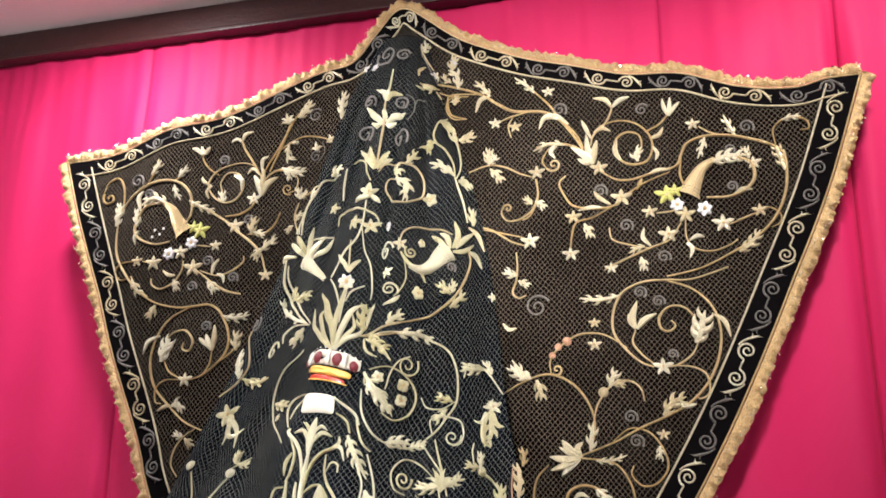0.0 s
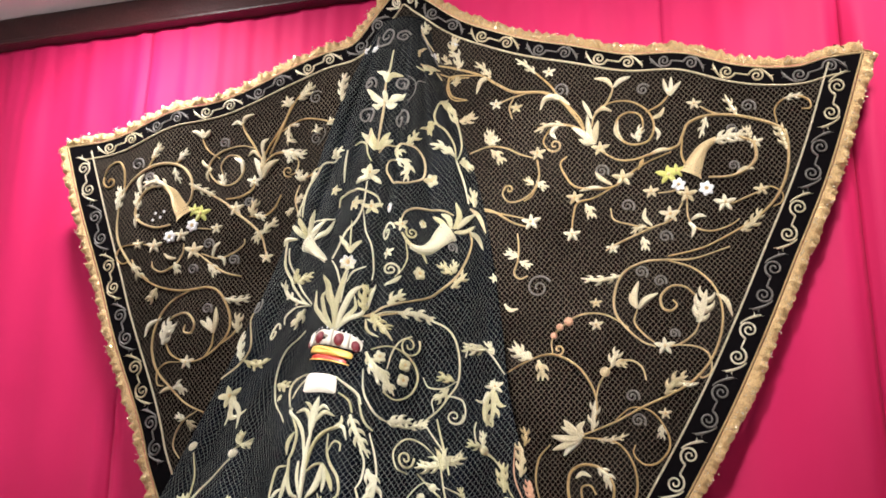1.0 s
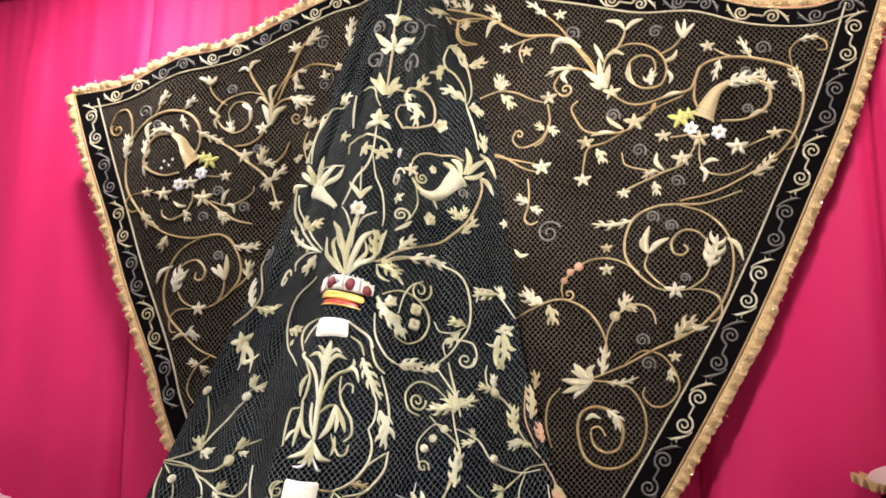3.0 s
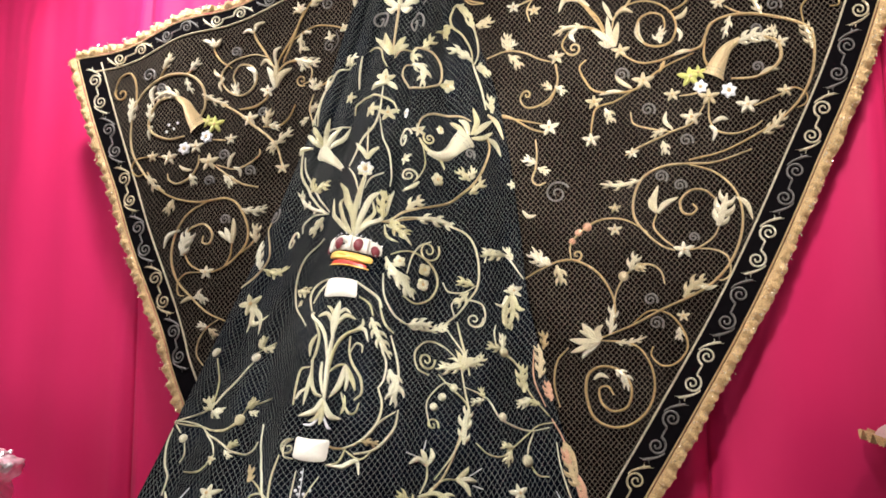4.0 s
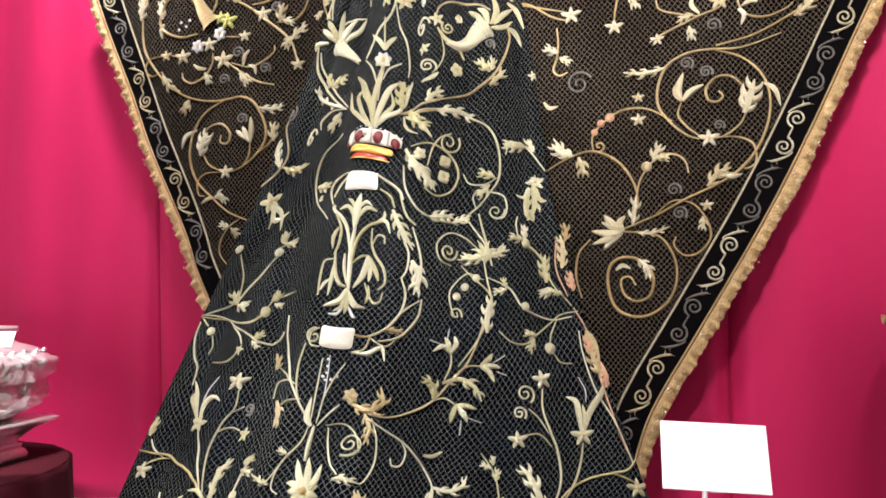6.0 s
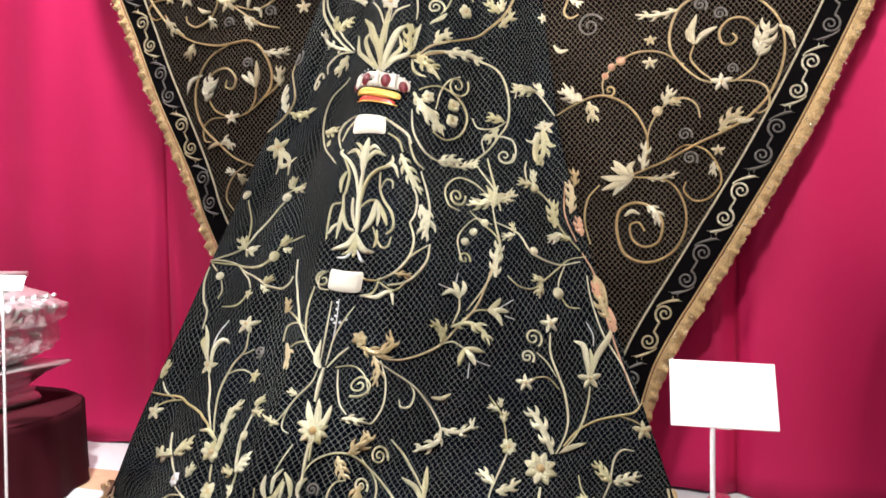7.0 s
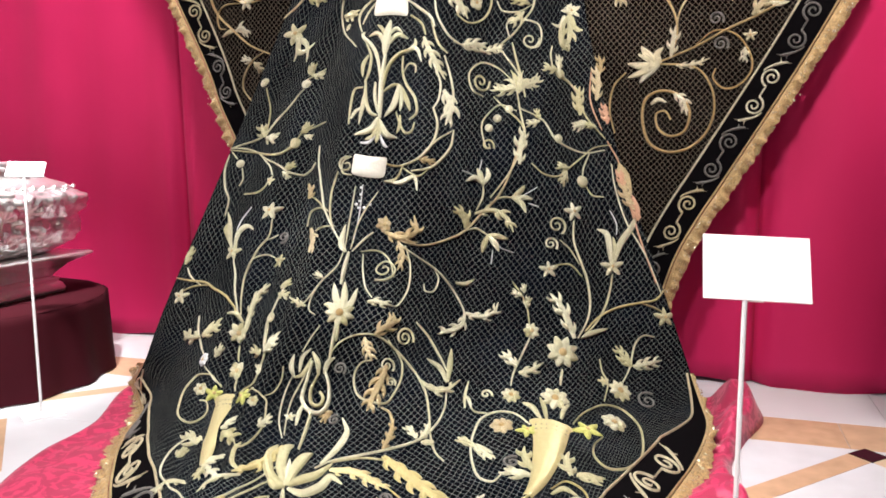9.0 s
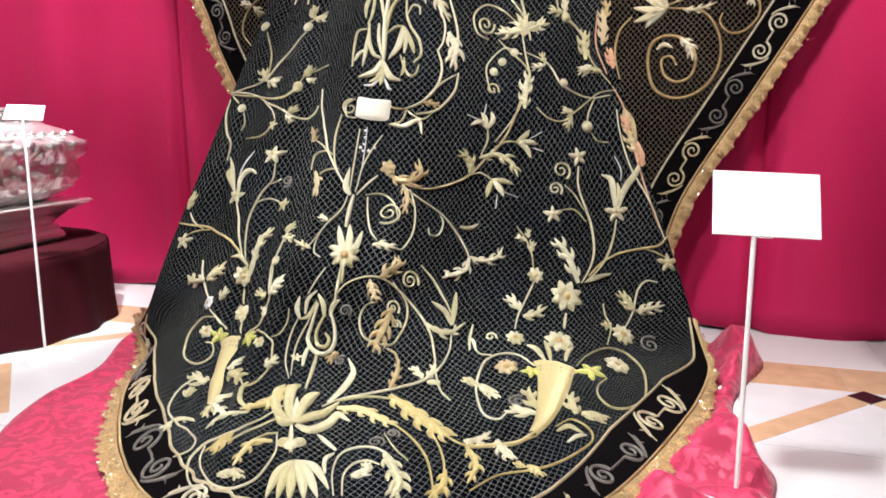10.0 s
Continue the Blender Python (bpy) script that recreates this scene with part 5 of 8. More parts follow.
leaf(W, PALE, .46, .2, 2, -0.679, 3.219, -0.743, 3.311)
leaf(W, PALE, .46, -.2, 3, -0.666, 3.186, -0.587, 3.233)
# small stems round the peak
stem(W, GOLD, 0.0161, -1.581, 2.923, -1.524, 2.935, -1.467, 2.973)
leaf(W, PALE, .5, .1, 2, -1.566, 2.909, -1.577, 2.982)
leaf(W, PALE, .5, -.1, 2, -1.560, 2.915, -1.525, 2.958)
stem(W, GOLD, 0.0160, -1.572, 2.889, -1.594, 2.809, -1.568, 2.710)
leaf(W, PALE, .42, .2, 2, -1.586, 2.785, -1.541, 2.828)
leaf(W, PALE, .42, -.2, 2, -1.598, 2.760, -1.635, 2.713)
spray(W, SILVER_THREAD, .46, 3, 60, -0.710, 3.635, -0.685, 3.681)
stem(W, GOLD, 0.0097, -0.697, 3.654, -0.716, 3.601, -0.735, 3.576)
stem(W, GOLD, 0.0158, -0.682, 3.460, -0.732, 3.418, -0.731, 3.357, -0.693, 3.313, -0.624, 3.308)
spray(W, PALE, .44, 3, 70, -0.688, 3.400, -0.688, 3.447)
leaf(W, PALE, .38, -.3, 2, -0.670, 3.486, -0.742, 3.604)
leaf(W, PALE, .38, .3, 2, -0.709, 3.531, -0.748, 3.598)
# great circle beside the crown
stem(T, PALE, 0.0183, 2.343, 2.766, 2.730, 2.807, 3.014, 2.888, 3.339, 3.044, 3.464, 3.302, 3.482, 3.650, 3.379, 3.825, 3.238, 3.974, 2.975, 4.071, 2.685, 3.959)
leaf(T, PALE, .36, .1, 5, 2.731, 2.816, 3.188, 2.979)
leaf(T, PALE, .45, -.12, 3, 2.373, 2.748, 2.683, 2.941)
leaf(T, PALE, .4, .1, 3, 2.272, 2.738, 2.287, 2.529)
# circle right of the crown
stem(T, PALE, 0.0180, 2.466, 3.085, 2.703, 3.112, 2.910, 3.286, 3.005, 3.522, 2.957, 3.720, 2.823, 3.770, 2.679, 3.649)
stem(T, PALE, 0.0179, 2.406, 3.294, 2.492, 3.621, 2.622, 3.878, 2.741, 3.984)
leaf(T, PALE, .4, .1, 5, 2.390, 3.095, 2.791, 3.733)
leaf(T, PALE, .4, .1, 4, 2.469, 3.242, 2.757, 3.695)
stem(T, PALE, 0.0153, 2.681, 3.361, 2.711, 3.172, 2.787, 3.073, 2.906, 3.049)
curl(T, PALE, 0.0130, 2.884, 3.135, 2.982, 3.102, -1.6)
bloom(T, PALE, 0.0310, 4, 2.862, 3.350)
bloom(T, PALE, 0.0309, 4, 2.864, 3.536)
bloom(T, PALE, 0.0280, 5, 2.588, 3.195)
leaf(T, PALE, .4, .1, 4, 2.770, 4.002, 2.999, 4.048)
leaf(T, PALE, .4, .1, 4, 2.975, 4.071, 3.178, 4.070)
stem(T, PALE, 0.0154, 3.238, 3.974, 3.210, 3.825, 3.332, 3.804, 3.510, 3.881, 3.551, 4.001, 3.516, 4.099, 3.432, 4.109)
curl(T, PALE, 0.0129, 3.436, 4.033, 3.527, 4.033, -1.4)
leaf(T, PALE, .45, -.1, 2, 3.432, 3.653, 3.238, 3.567)
leaf(T, PALE, .45, .1, 2, 3.375, 3.729, 3.230, 3.828)
stem(T, PALE, 0.0131, 3.063, 3.531, 3.145, 3.663, 3.315, 3.717, 3.463, 3.660)
stem(T, PALE, 0.0205, 3.268, 4.031, 3.307, 4.237, 3.334, 4.383, 3.349, 4.520)
stem(T, PALE, 0.0154, 3.146, 4.065, 3.289, 4.282, 3.319, 4.381)
spray(T, PALE, .36, 6, 95, 3.294, 4.467, 3.296, 4.260)
leaf(T, PALE, .4, .2, 4, 3.296, 4.431, 3.061, 4.370)
leaf(T, PALE, .4, -.2, 4, 3.332, 4.419, 3.491, 4.354)
stem(T, PALE, 0.0152, 3.234, 4.344, 3.118, 4.235, 2.955, 4.169, 2.852, 4.256, 2.873, 4.395, 2.963, 4.462)
curl(T, PALE, 0.0152, 2.947, 4.335, 3.024, 4.343, -1.5)
# left of crown
stem(T, PALE, 0.0169, 1.293, 2.910, 1.093, 3.127, 1.120, 3.395, 1.284, 3.648, 1.695, 3.956)
leaf(T, PALE, .5, 0, 2, 1.215, 3.501, 1.489, 3.491)
spray(T, PALE, .42, 4, 60, 1.382, 3.680, 1.418, 3.606)
stem(T, PALE, 0.0160, 3.548, 3.385, 3.598, 3.246, 3.730, 3.287, 3.854, 3.432, 3.976, 3.677)
leaf(T, PALE, .4, .1, 3, 3.759, 3.310, 3.510, 3.232)
leaf(T, PALE, .5, .1, 2, 3.855, 3.396, 3.795, 3.214)
spray(T, PALE, .42, 5, 80, 3.836, 3.798, 3.855, 3.708)
leaf(T, PALE, .3, .2, 3, 3.822, 3.815, 3.687, 4.155)
leaf(T, PALE, .3, -.3, 2, 3.844, 3.851, 3.932, 4.013)
leaf(T, PALE, .3, .4, 0, 3.773, 3.837, 3.639, 3.875)
bead(T, PALE, 0.0233, 3.659, 4.359)
stem(T, PALE, 0.0155, 3.650, 4.357, 3.733, 4.469, 3.802, 4.612)
leaf(T, PALE, .45, .1, 2, 3.653, 4.338, 3.536, 4.277)
leaf(T, PALE, .45, -.1, 2, 3.653, 4.338, 3.671, 4.203)
stem(T, PALE, 0.0129, 3.612, 4.301, 3.611, 4.192, 3.633, 4.120)
# mid train
stem(T, PALE, 0.0148, 3.060, 4.470, 3.305, 4.739, 3.270, 4.908)
stem(T, PALE, 0.0174, 3.271, 4.304, 3.294, 4.600, 3.320, 4.830, 3.268, 4.951, 3.178, 5.101, 3.052, 5.243)
leaf(T, PALE, .42, .1, 4, 3.265, 5.034, 3.335, 4.767)
stem(T, PALE, 0.0123, 3.268, 4.618, 3.113, 4.548, 2.955, 4.669, 2.979, 4.851, 3.027, 4.886)
bead(T, PALE, 0.0221, 3.204, 4.594, 3.091, 4.653, 3.011, 4.721)
curl(T, PALE, 0.0121, 3.002, 4.857, 3.057, 4.889, 1.3)
stem(T, PALE, 0.0148, 3.294, 4.600, 3.474, 4.725, 3.560, 4.897, 3.721, 5.016, 3.899, 5.025)
leaf(T, PALE, .45, .1, 2, 3.450, 4.720, 3.439, 4.626)
leaf(T, PALE, .45, .1, 2, 3.449, 4.729, 3.330, 4.721)
bead(T, PALE, 0.0247, 3.574, 4.887)
stem(T, PALE, 0.0152, 3.628, 4.359, 3.765, 4.521, 3.812, 4.748, 3.925, 4.946)
bead(T, PALE, 0.0280, 3.664, 4.375)
leaf(T, PALE, .45, .1, 3, 3.764, 4.738, 3.822, 4.507)
leaf(T, PALE, .45, .15, 3, 3.800, 4.791, 3.682, 4.804)
# buds on the train's left
stem(T, PALE, 0.0166, 0.031, 4.978, 0.369, 4.848, 0.690, 4.587, 0.989, 4.301)
bead(T, PALE, 0.0318, 0.155, 4.305)
bead(T, PALE, 0.0295, 1.003, 4.248)
stem(T, PALE, 0.0143, 0.226, 4.359, 0.379, 4.577, 0.441, 4.786)
stem(T, PALE, 0.0135, 0.989, 4.212, 1.117, 4.139, 1.216, 4.094)
leaf(T, PALE, .45, .1, 2, 0.462, 4.834, 0.337, 4.723)
leaf(T, PALE, .45, -.1, 2, 0.500, 4.838, 0.727, 4.783)
stem(T, PALE, 0.0166, 0.000, 4.992, 0.474, 4.966, 0.813, 4.935, 1.010, 4.851)
bead(T, PALE, 0.0280, 1.005, 4.817)
stem(T, PALE, 0.0127, 1.014, 4.788, 1.089, 4.710, 1.390, 4.627)
leaf(T, PALE, .5, -.1, 2, 1.047, 4.737, 1.113, 4.632)
leaf(T, PALE, .5, -.1, 2, 1.084, 4.760, 1.203, 4.756)
leaf(T, PALE, .45, .1, 3, 1.035, 4.164, 1.045, 4.031)
leaf(T, PALE, .45, -.1, 2, 1.057, 4.163, 1.218, 4.142)
# right flank of the train
stem(T, ROSE_THREAD, 0.0153, 3.936, 4.966, 3.979, 5.130, 3.966, 5.334, 3.961, 5.557, 3.970, 5.822)
stem(T, PALE, 0.0127, 3.921, 5.123, 3.901, 5.262, 3.908, 5.458, 3.961, 5.653, 3.980, 5.896)
leaf(T, GOLD, .42, .1, 4, 3.971, 5.129, 4.000, 5.306)
leaf(T, ROSE_THREAD, .42, .1, 4, 3.952, 5.267, 4.000, 5.147)
leaf(T, GOLD, .42, .1, 4, 3.978, 5.400, 3.973, 5.235)
leaf(T, ROSE_THREAD, .42, -.1, 4, 3.979, 5.463, 4.000, 5.321)
leaf(T, GOLD, .42, -.1, 3, 3.931, 4.648, 3.980, 4.355)
leaf(T, PALE, .42, .1, 3, 3.876, 4.847, 3.790, 4.800)
stem(T, ROSE_THREAD, 0.0129, 3.942, 4.400, 3.881, 4.639, 3.916, 4.876)
leaf(T, ROSE_THREAD, .4, .1, 3, 3.975, 4.841, 4.000, 4.683)
# crown and ribbon scrolls on the axis
crown(T, 1.945, 2.995, 0.1460)
plate(T, CREAM, 0.1400, 0.0850, -4, 1.963, 3.433, arch=0.0120, corner=0.30)
plate(T, CREAM, 0.1250, 0.0880, -7, 2.029, 5.015, arch=-0.0060, corner=0.25)
# small tarnished tendrils scattered over the ground
curl(W, DIM_THREAD, 0.0116, -1.496, 3.404, -1.463, 3.432, 1.6)
# stems and lilies below the ribbon scroll
stem(T, PALE, 0.0174, 0.001, 4.978, 0.252, 4.957, 0.542, 4.985, 0.877, 5.022, 1.034, 5.069, 1.197, 5.083, 1.302, 5.042, 1.346, 4.978)
leaf(T, PALE, .5, .12, 2, 0.968, 5.047, 1.062, 5.002)
leaf(T, PALE, .5, .12, 2, 0.955, 5.065, 1.024, 5.116)
stem(T, PALE, 0.0143, 0.542, 4.985, 0.715, 5.035, 0.813, 5.100)
star_leaf(T, PALE, 0.804, 5.141, 0.0287, 1.6)
stem(T, PALE, 0.0138, 0.773, 5.175, 0.679, 5.232, 0.441, 5.267)
stem(T, PALE, 0.0142, 0.606, 4.964, 0.864, 4.916, 0.965, 4.856)
bead(T, PALE, 0.0271, 1.005, 4.834)
stem(T, PALE, 0.0149, 0.045, 5.002, 0.191, 5.045)
bead(T, PALE, 0.0253, 0.242, 5.074)
stem(T, PALE, 0.0121, 0.277, 5.100, 0.333, 5.174, 0.320, 5.225)
stem(T, PALE, 0.0173, 0.030, 5.030, 0.057, 5.139, 0.170, 5.243, 0.264, 5.312, 0.294, 5.415)
acanthus(T, PALE, 0.0293, 2, 0.071, 5.719, 0.067, 5.663, 0.083, 5.610)
stem(T, PALE, 0.0140, 0.114, 5.739, 0.209, 5.799, 0.325, 5.851)
stem(T, OLIVE, 0.0212, 0.019, 5.809, 0.214, 5.818, 0.410, 5.835, 0.682, 5.875, 0.880, 5.948, 0.965, 6.051)
stem(T, OLIVE, 0.0139, 0.171, 5.892, 0.262, 5.859, 0.421, 5.846)
star_leaf(T, PALE, 0.164, 5.935, 0.0408, 1.6)
star_leaf(T, PALE, 0.637, 5.609, 0.0444, 1.6)
blade(T, PALE, 0.0211, 0.45, 0.605, 5.589, 0.467, 5.506, 0.308, 5.390)
blade(T, PALE, 0.0211, 0.45, 0.635, 5.588, 0.625, 5.497, 0.707, 5.447, 0.809, 5.463)
blade(T, PALE, 0.0165, 0.45, 0.567, 5.571, 0.374, 5.501, 0.394, 5.441)
stem(T, SILVER_THREAD, 0.0082, 0.572, 5.480, 0.598, 5.408, 0.669, 5.329)
stem(T, PALE, 0.0156, 0.682, 5.656, 0.813, 5.790, 0.963, 6.018)
star_leaf(T, PALE, 0.943, 5.335, 0.0465, 1.6)
stem(T, PALE, 0.0156, 0.990, 5.389, 1.005, 5.498, 0.934, 5.605, 0.904, 5.769, 0.993, 6.034)
stem(T, PALE, 0.0110, 0.996, 5.523, 1.093, 5.493)
curl(T, DIM_THREAD, 0.0133, 1.162, 5.509, 1.144, 5.545, 1.7)
stem(T, PALE, 0.0131, 0.924, 5.641, 1.020, 5.617, 1.143, 5.641)
star_leaf(T, PALE, 1.204, 5.662, 0.0337, 1.6)
acanthus(T, PALE, 0.0308, 3, 1.066, 6.100, 1.077, 5.919, 1.179, 5.818)
blade(T, PALE, 0.0176, 0.45, 1.033, 6.107, 0.954, 6.023, 0.859, 6.016)
blade(T, PALE, 0.0197, 0.45, 1.082, 6.201, 1.072, 6.100, 1.047, 6.013)
stem(T, PALE, 0.0121, 1.418, 6.361, 1.310, 6.150, 1.329, 5.991, 1.378, 5.866, 1.422, 5.804)
leaf(T, PALE, .5, .12, 2, 1.343, 5.894, 1.464, 5.915)
leaf(T, PALE, .5, .12, 2, 1.357, 5.850, 1.451, 5.807)
bead(T, PALE, 0.0241, 1.333, 6.067)
stem(T, PALE, 0.0159, 1.357, 4.842, 1.423, 5.028, 1.606, 5.239, 1.736, 5.398, 1.833, 5.519, 1.901, 5.624)
stem(T, PALE, 0.0150, 1.746, 5.049, 1.715, 5.200, 1.737, 5.359, 1.805, 5.486)
acanthus(T, GOLD, 0.0251, 2, 1.397, 5.253, 1.396, 5.202, 1.326, 5.144)
stem(T, PALE, 0.0131, 1.420, 5.238, 1.578, 5.279, 1.700, 5.342)
stem(T, PALE, 0.0129, 1.453, 5.440, 1.466, 5.341, 1.645, 5.310, 1.721, 5.339)
acanthus(T, GOLD, 0.0308, 2, 1.549, 5.455, 1.628, 5.539, 1.599, 5.614)
stem(T, PALE, 0.0125, 1.796, 5.439, 1.695, 5.442, 1.617, 5.471)
blade(T, PALE, 0.0258, 0.45, 1.921, 5.628, 1.870, 5.560, 1.881, 5.436)
stem(T, PALE, 0.0124, 1.907, 5.608, 1.911, 5.445, 1.925, 5.285, 1.937, 5.162)
stem(T, PALE, 0.0124, 1.954, 5.610, 1.982, 5.446, 2.043, 5.326, 2.132, 5.202)
stem(T, PALE, 0.0166, 1.966, 5.626, 2.039, 5.550, 2.106, 5.495)
stem(T, SILVER_THREAD, 0.0085, 2.004, 5.145, 1.995, 5.326, 1.964, 5.572)
bead(T, SILVER_THREAD, 0.0069, 1.991, 5.170, 1.991, 5.220, 1.985, 5.269, 1.980, 5.318)
bead(T, SILVER_THREAD, 0.0082, 1.957, 5.293, 2.028, 5.318, 2.074, 5.293)
stem(T, PALE, 0.0331, 1.944, 5.629, 1.938, 5.738, 1.943, 5.852)
bloom(T, PALE, 0.0560, 9, 1.992, 6.052)
blade(T, PALE, 0.0290, 0.45, 2.001, 6.052, 1.935, 5.949, 1.882, 5.837)
blade(T, PALE, 0.0290, 0.45, 2.001, 6.052, 1.996, 5.942, 1.968, 5.829)
blade(T, PALE, 0.0249, 0.45, 2.017, 6.061, 2.061, 5.985, 2.078, 5.880)
blade(T, PALE, 0.0207, 0.45, 1.978, 6.060, 1.892, 5.998, 1.845, 5.985)
stem(T, PALE, 0.0238, 2.012, 6.139, 2.041, 6.276)
stem(T, PALE, 0.0124, 1.899, 5.631, 1.873, 5.715, 1.790, 5.805, 1.727, 5.898, 1.682, 5.966)
acanthus(T, PALE, 0.0207, 2, 1.707, 5.978, 1.635, 5.956, 1.499, 5.911)
leaf(T, PALE, .5, .12, 2, 1.792, 5.793, 1.715, 5.743)
stem(T, PALE, 0.0101, 1.773, 5.823, 1.733, 5.919, 1.740, 6.008, 1.804, 6.058)
bloom(T, GOLD, 0.0332, 6, 2.198, 5.438)
acanthus(T, GOLD, 0.0398, 3, 2.203, 5.494, 2.393, 5.515, 2.524, 5.467, 2.494, 5.353)
acanthus(T, GOLD, 0.0285, 3, 2.386, 5.539, 2.453, 5.632, 2.425, 5.735)
stem(T, GOLD, 0.0191, 2.214, 5.493, 2.453, 5.540, 2.622, 5.550, 2.789, 5.507, 2.896, 5.452, 2.999, 5.344, 3.116, 5.236, 3.194, 5.090, 3.260, 4.912, 3.284, 4.852)
acanthus(T, PALE, 0.0343, 3, 2.890, 5.441, 2.885, 5.363, 2.791, 5.289)
acanthus(T, PALE, 0.0346, 3, 2.941, 5.342, 3.083, 5.327, 3.191, 5.385, 3.236, 5.473)
stem(T, PALE, 0.0156, 2.954, 5.324, 2.991, 5.231, 2.980, 5.137)
blade(T, PALE, 0.0233, 0.45, 2.981, 5.149, 2.917, 5.094, 2.851, 5.119)
blade(T, PALE, 0.0233, 0.45, 2.981, 5.149, 2.952, 5.075, 2.923, 5.028)
blade(T, PALE, 0.0233, 0.45, 2.981, 5.149, 3.019, 5.087, 3.000, 5.029)
stem(T, SILVER_THREAD, 0.0072, 2.942, 5.054, 2.957, 4.966)
stem(T, SILVER_THREAD, 0.0071, 2.915, 5.082, 2.818, 5.036)
stem(T, PALE, 0.0156, 3.055, 5.278, 3.139, 5.245, 3.222, 5.251)
blade(T, PALE, 0.0233, 0.45, 3.218, 5.251, 3.275, 5.215, 3.302, 5.181)
blade(T, PALE, 0.0233, 0.45, 3.218, 5.251, 3.299, 5.258, 3.355, 5.277)
blade(T, PALE, 0.0233, 0.45, 3.218, 5.251, 3.280, 5.292, 3.314, 5.358)
stem(T, SILVER_THREAD, 0.0072, 3.298, 5.243, 3.391, 5.202)
stem(T, SILVER_THREAD, 0.0072, 3.325, 5.296, 3.395, 5.326)
stem(T, PALE, 0.0154, 2.896, 5.452, 2.973, 5.443, 3.061, 5.484)
blade(T, PALE, 0.0254, 0.45, 3.070, 5.484, 3.049, 5.546, 3.040, 5.601)
blade(T, PALE, 0.0254, 0.45, 3.070, 5.484, 3.124, 5.541, 3.155, 5.592)
blade(T, PALE, 0.0231, 0.45, 3.070, 5.484, 3.143, 5.495, 3.207, 5.514)
stem(T, SILVER_THREAD, 0.0071, 3.113, 5.581, 3.110, 5.677)
stem(T, SILVER_THREAD, 0.0071, 3.149, 5.563, 3.241, 5.601)
stem(T, PALE, 0.0147, 2.394, 5.546, 2.570, 5.628, 2.743, 5.717, 2.854, 5.837, 2.935, 5.989, 2.950, 6.068)
acanthus(T, PALE, 0.0336, 3, 2.950, 6.049, 2.925, 6.147, 2.837, 6.195, 2.803, 6.173)
acanthus(T, PALE, 0.0292, 3, 2.950, 6.040, 3.043, 6.066, 3.129, 6.025, 3.160, 5.942)
blade(T, PALE, 0.0180, 0.45, 2.876, 5.804, 2.940, 5.817, 3.005, 5.783)
stem(T, PALE, 0.0128, 2.719, 5.698, 2.764, 5.775, 2.743, 5.861, 2.681, 5.863, 2.660, 5.815)
stem(T, PALE, 0.0126, 2.458, 5.559, 2.527, 5.688, 2.544, 5.845, 2.487, 5.971, 2.422, 5.979)
curl(T, PALE, 0.0126, 2.277, 5.747, 2.198, 5.824, 1.8)
stem(T, PALE, 0.0125, 2.030, 5.628, 2.158, 5.627, 2.333, 5.689, 2.405, 5.783)
stem(T, PALE, 0.0125, 2.054, 5.645, 2.082, 5.762, 2.139, 5.881, 2.223, 5.946)
acanthus(T, PALE, 0.0253, 2, 2.186, 5.981, 2.313, 5.967, 2.442, 5.978)
star_leaf(T, PALE, 3.603, 5.376, 0.0451, 1.6)
stem(T, PALE, 0.0182, 3.596, 5.432, 3.581, 5.548, 3.602, 5.687, 3.616, 5.796, 3.610, 5.955, 3.581, 6.092, 3.521, 6.258)
star_leaf(T, PALE, 3.435, 5.713, 0.0394, 1.6)
stem(T, PALE, 0.0134, 3.466, 5.689, 3.545, 5.689, 3.595, 5.769)
curl(T, PALE, 0.0136, 3.497, 5.447, 3.521, 5.503, 1.6)
curl(T, PALE, 0.0136, 3.456, 5.556, 3.482, 5.592, 1.6)
stem(T, PALE, 0.0113, 3.509, 5.535, 3.555, 5.597, 3.593, 5.693)
star_leaf(T, PALE, 3.759, 5.718, 0.0478, 1.6)
blade(T, PALE, 0.0287, 0.45, 3.756, 5.704, 3.769, 5.596, 3.769, 5.523, 3.718, 5.494)
blade(T, PALE, 0.0311, 0.45, 3.768, 5.704, 3.837, 5.584, 3.933, 5.492, 3.968, 5.443)
blade(T, PALE, 0.0216, 0.45, 3.766, 5.683, 3.797, 5.616, 3.804, 5.544)
stem(T, SILVER_THREAD, 0.0083, 3.828, 5.532, 3.845, 5.468, 3.826, 5.393)
stem(T, PALE, 0.0184, 3.749, 5.767, 3.715, 5.879, 3.670, 6.005, 3.617, 6.121, 3.534, 6.259)
stem(T, OLIVE, 0.0199, 3.558, 6.194, 3.635, 6.073, 3.739, 5.998, 3.860, 5.958, 3.938, 5.936, 4.000, 5.870)
stem(T, OLIVE, 0.0137, 3.854, 5.958, 3.912, 5.991, 3.952, 6.027)
star_leaf(T, PALE, 3.958, 6.074, 0.0452, 1.6)
acanthus(T, PALE, 0.0456, 3, 3.506, 6.257, 3.492, 6.086, 3.468, 5.955, 3.430, 5.872)
blade(T, PALE, 0.0229, 0.45, 3.542, 6.248, 3.594, 6.208, 3.665, 6.177)
stem(T, PALE, 0.0130, 3.309, 6.191, 3.309, 5.993, 3.285, 5.885, 3.238, 5.790)
bloom(T, PALE, 0.0339, 7, 3.315, 6.180)
leaf(T, PALE, .5, .12, 2, 3.304, 5.984, 3.328, 5.897)
leaf(T, PALE, .5, .12, 2, 3.285, 5.894, 3.238, 5.849)
leaf(T, PALE, .5, .12, 2, 3.297, 5.873, 3.305, 5.809)
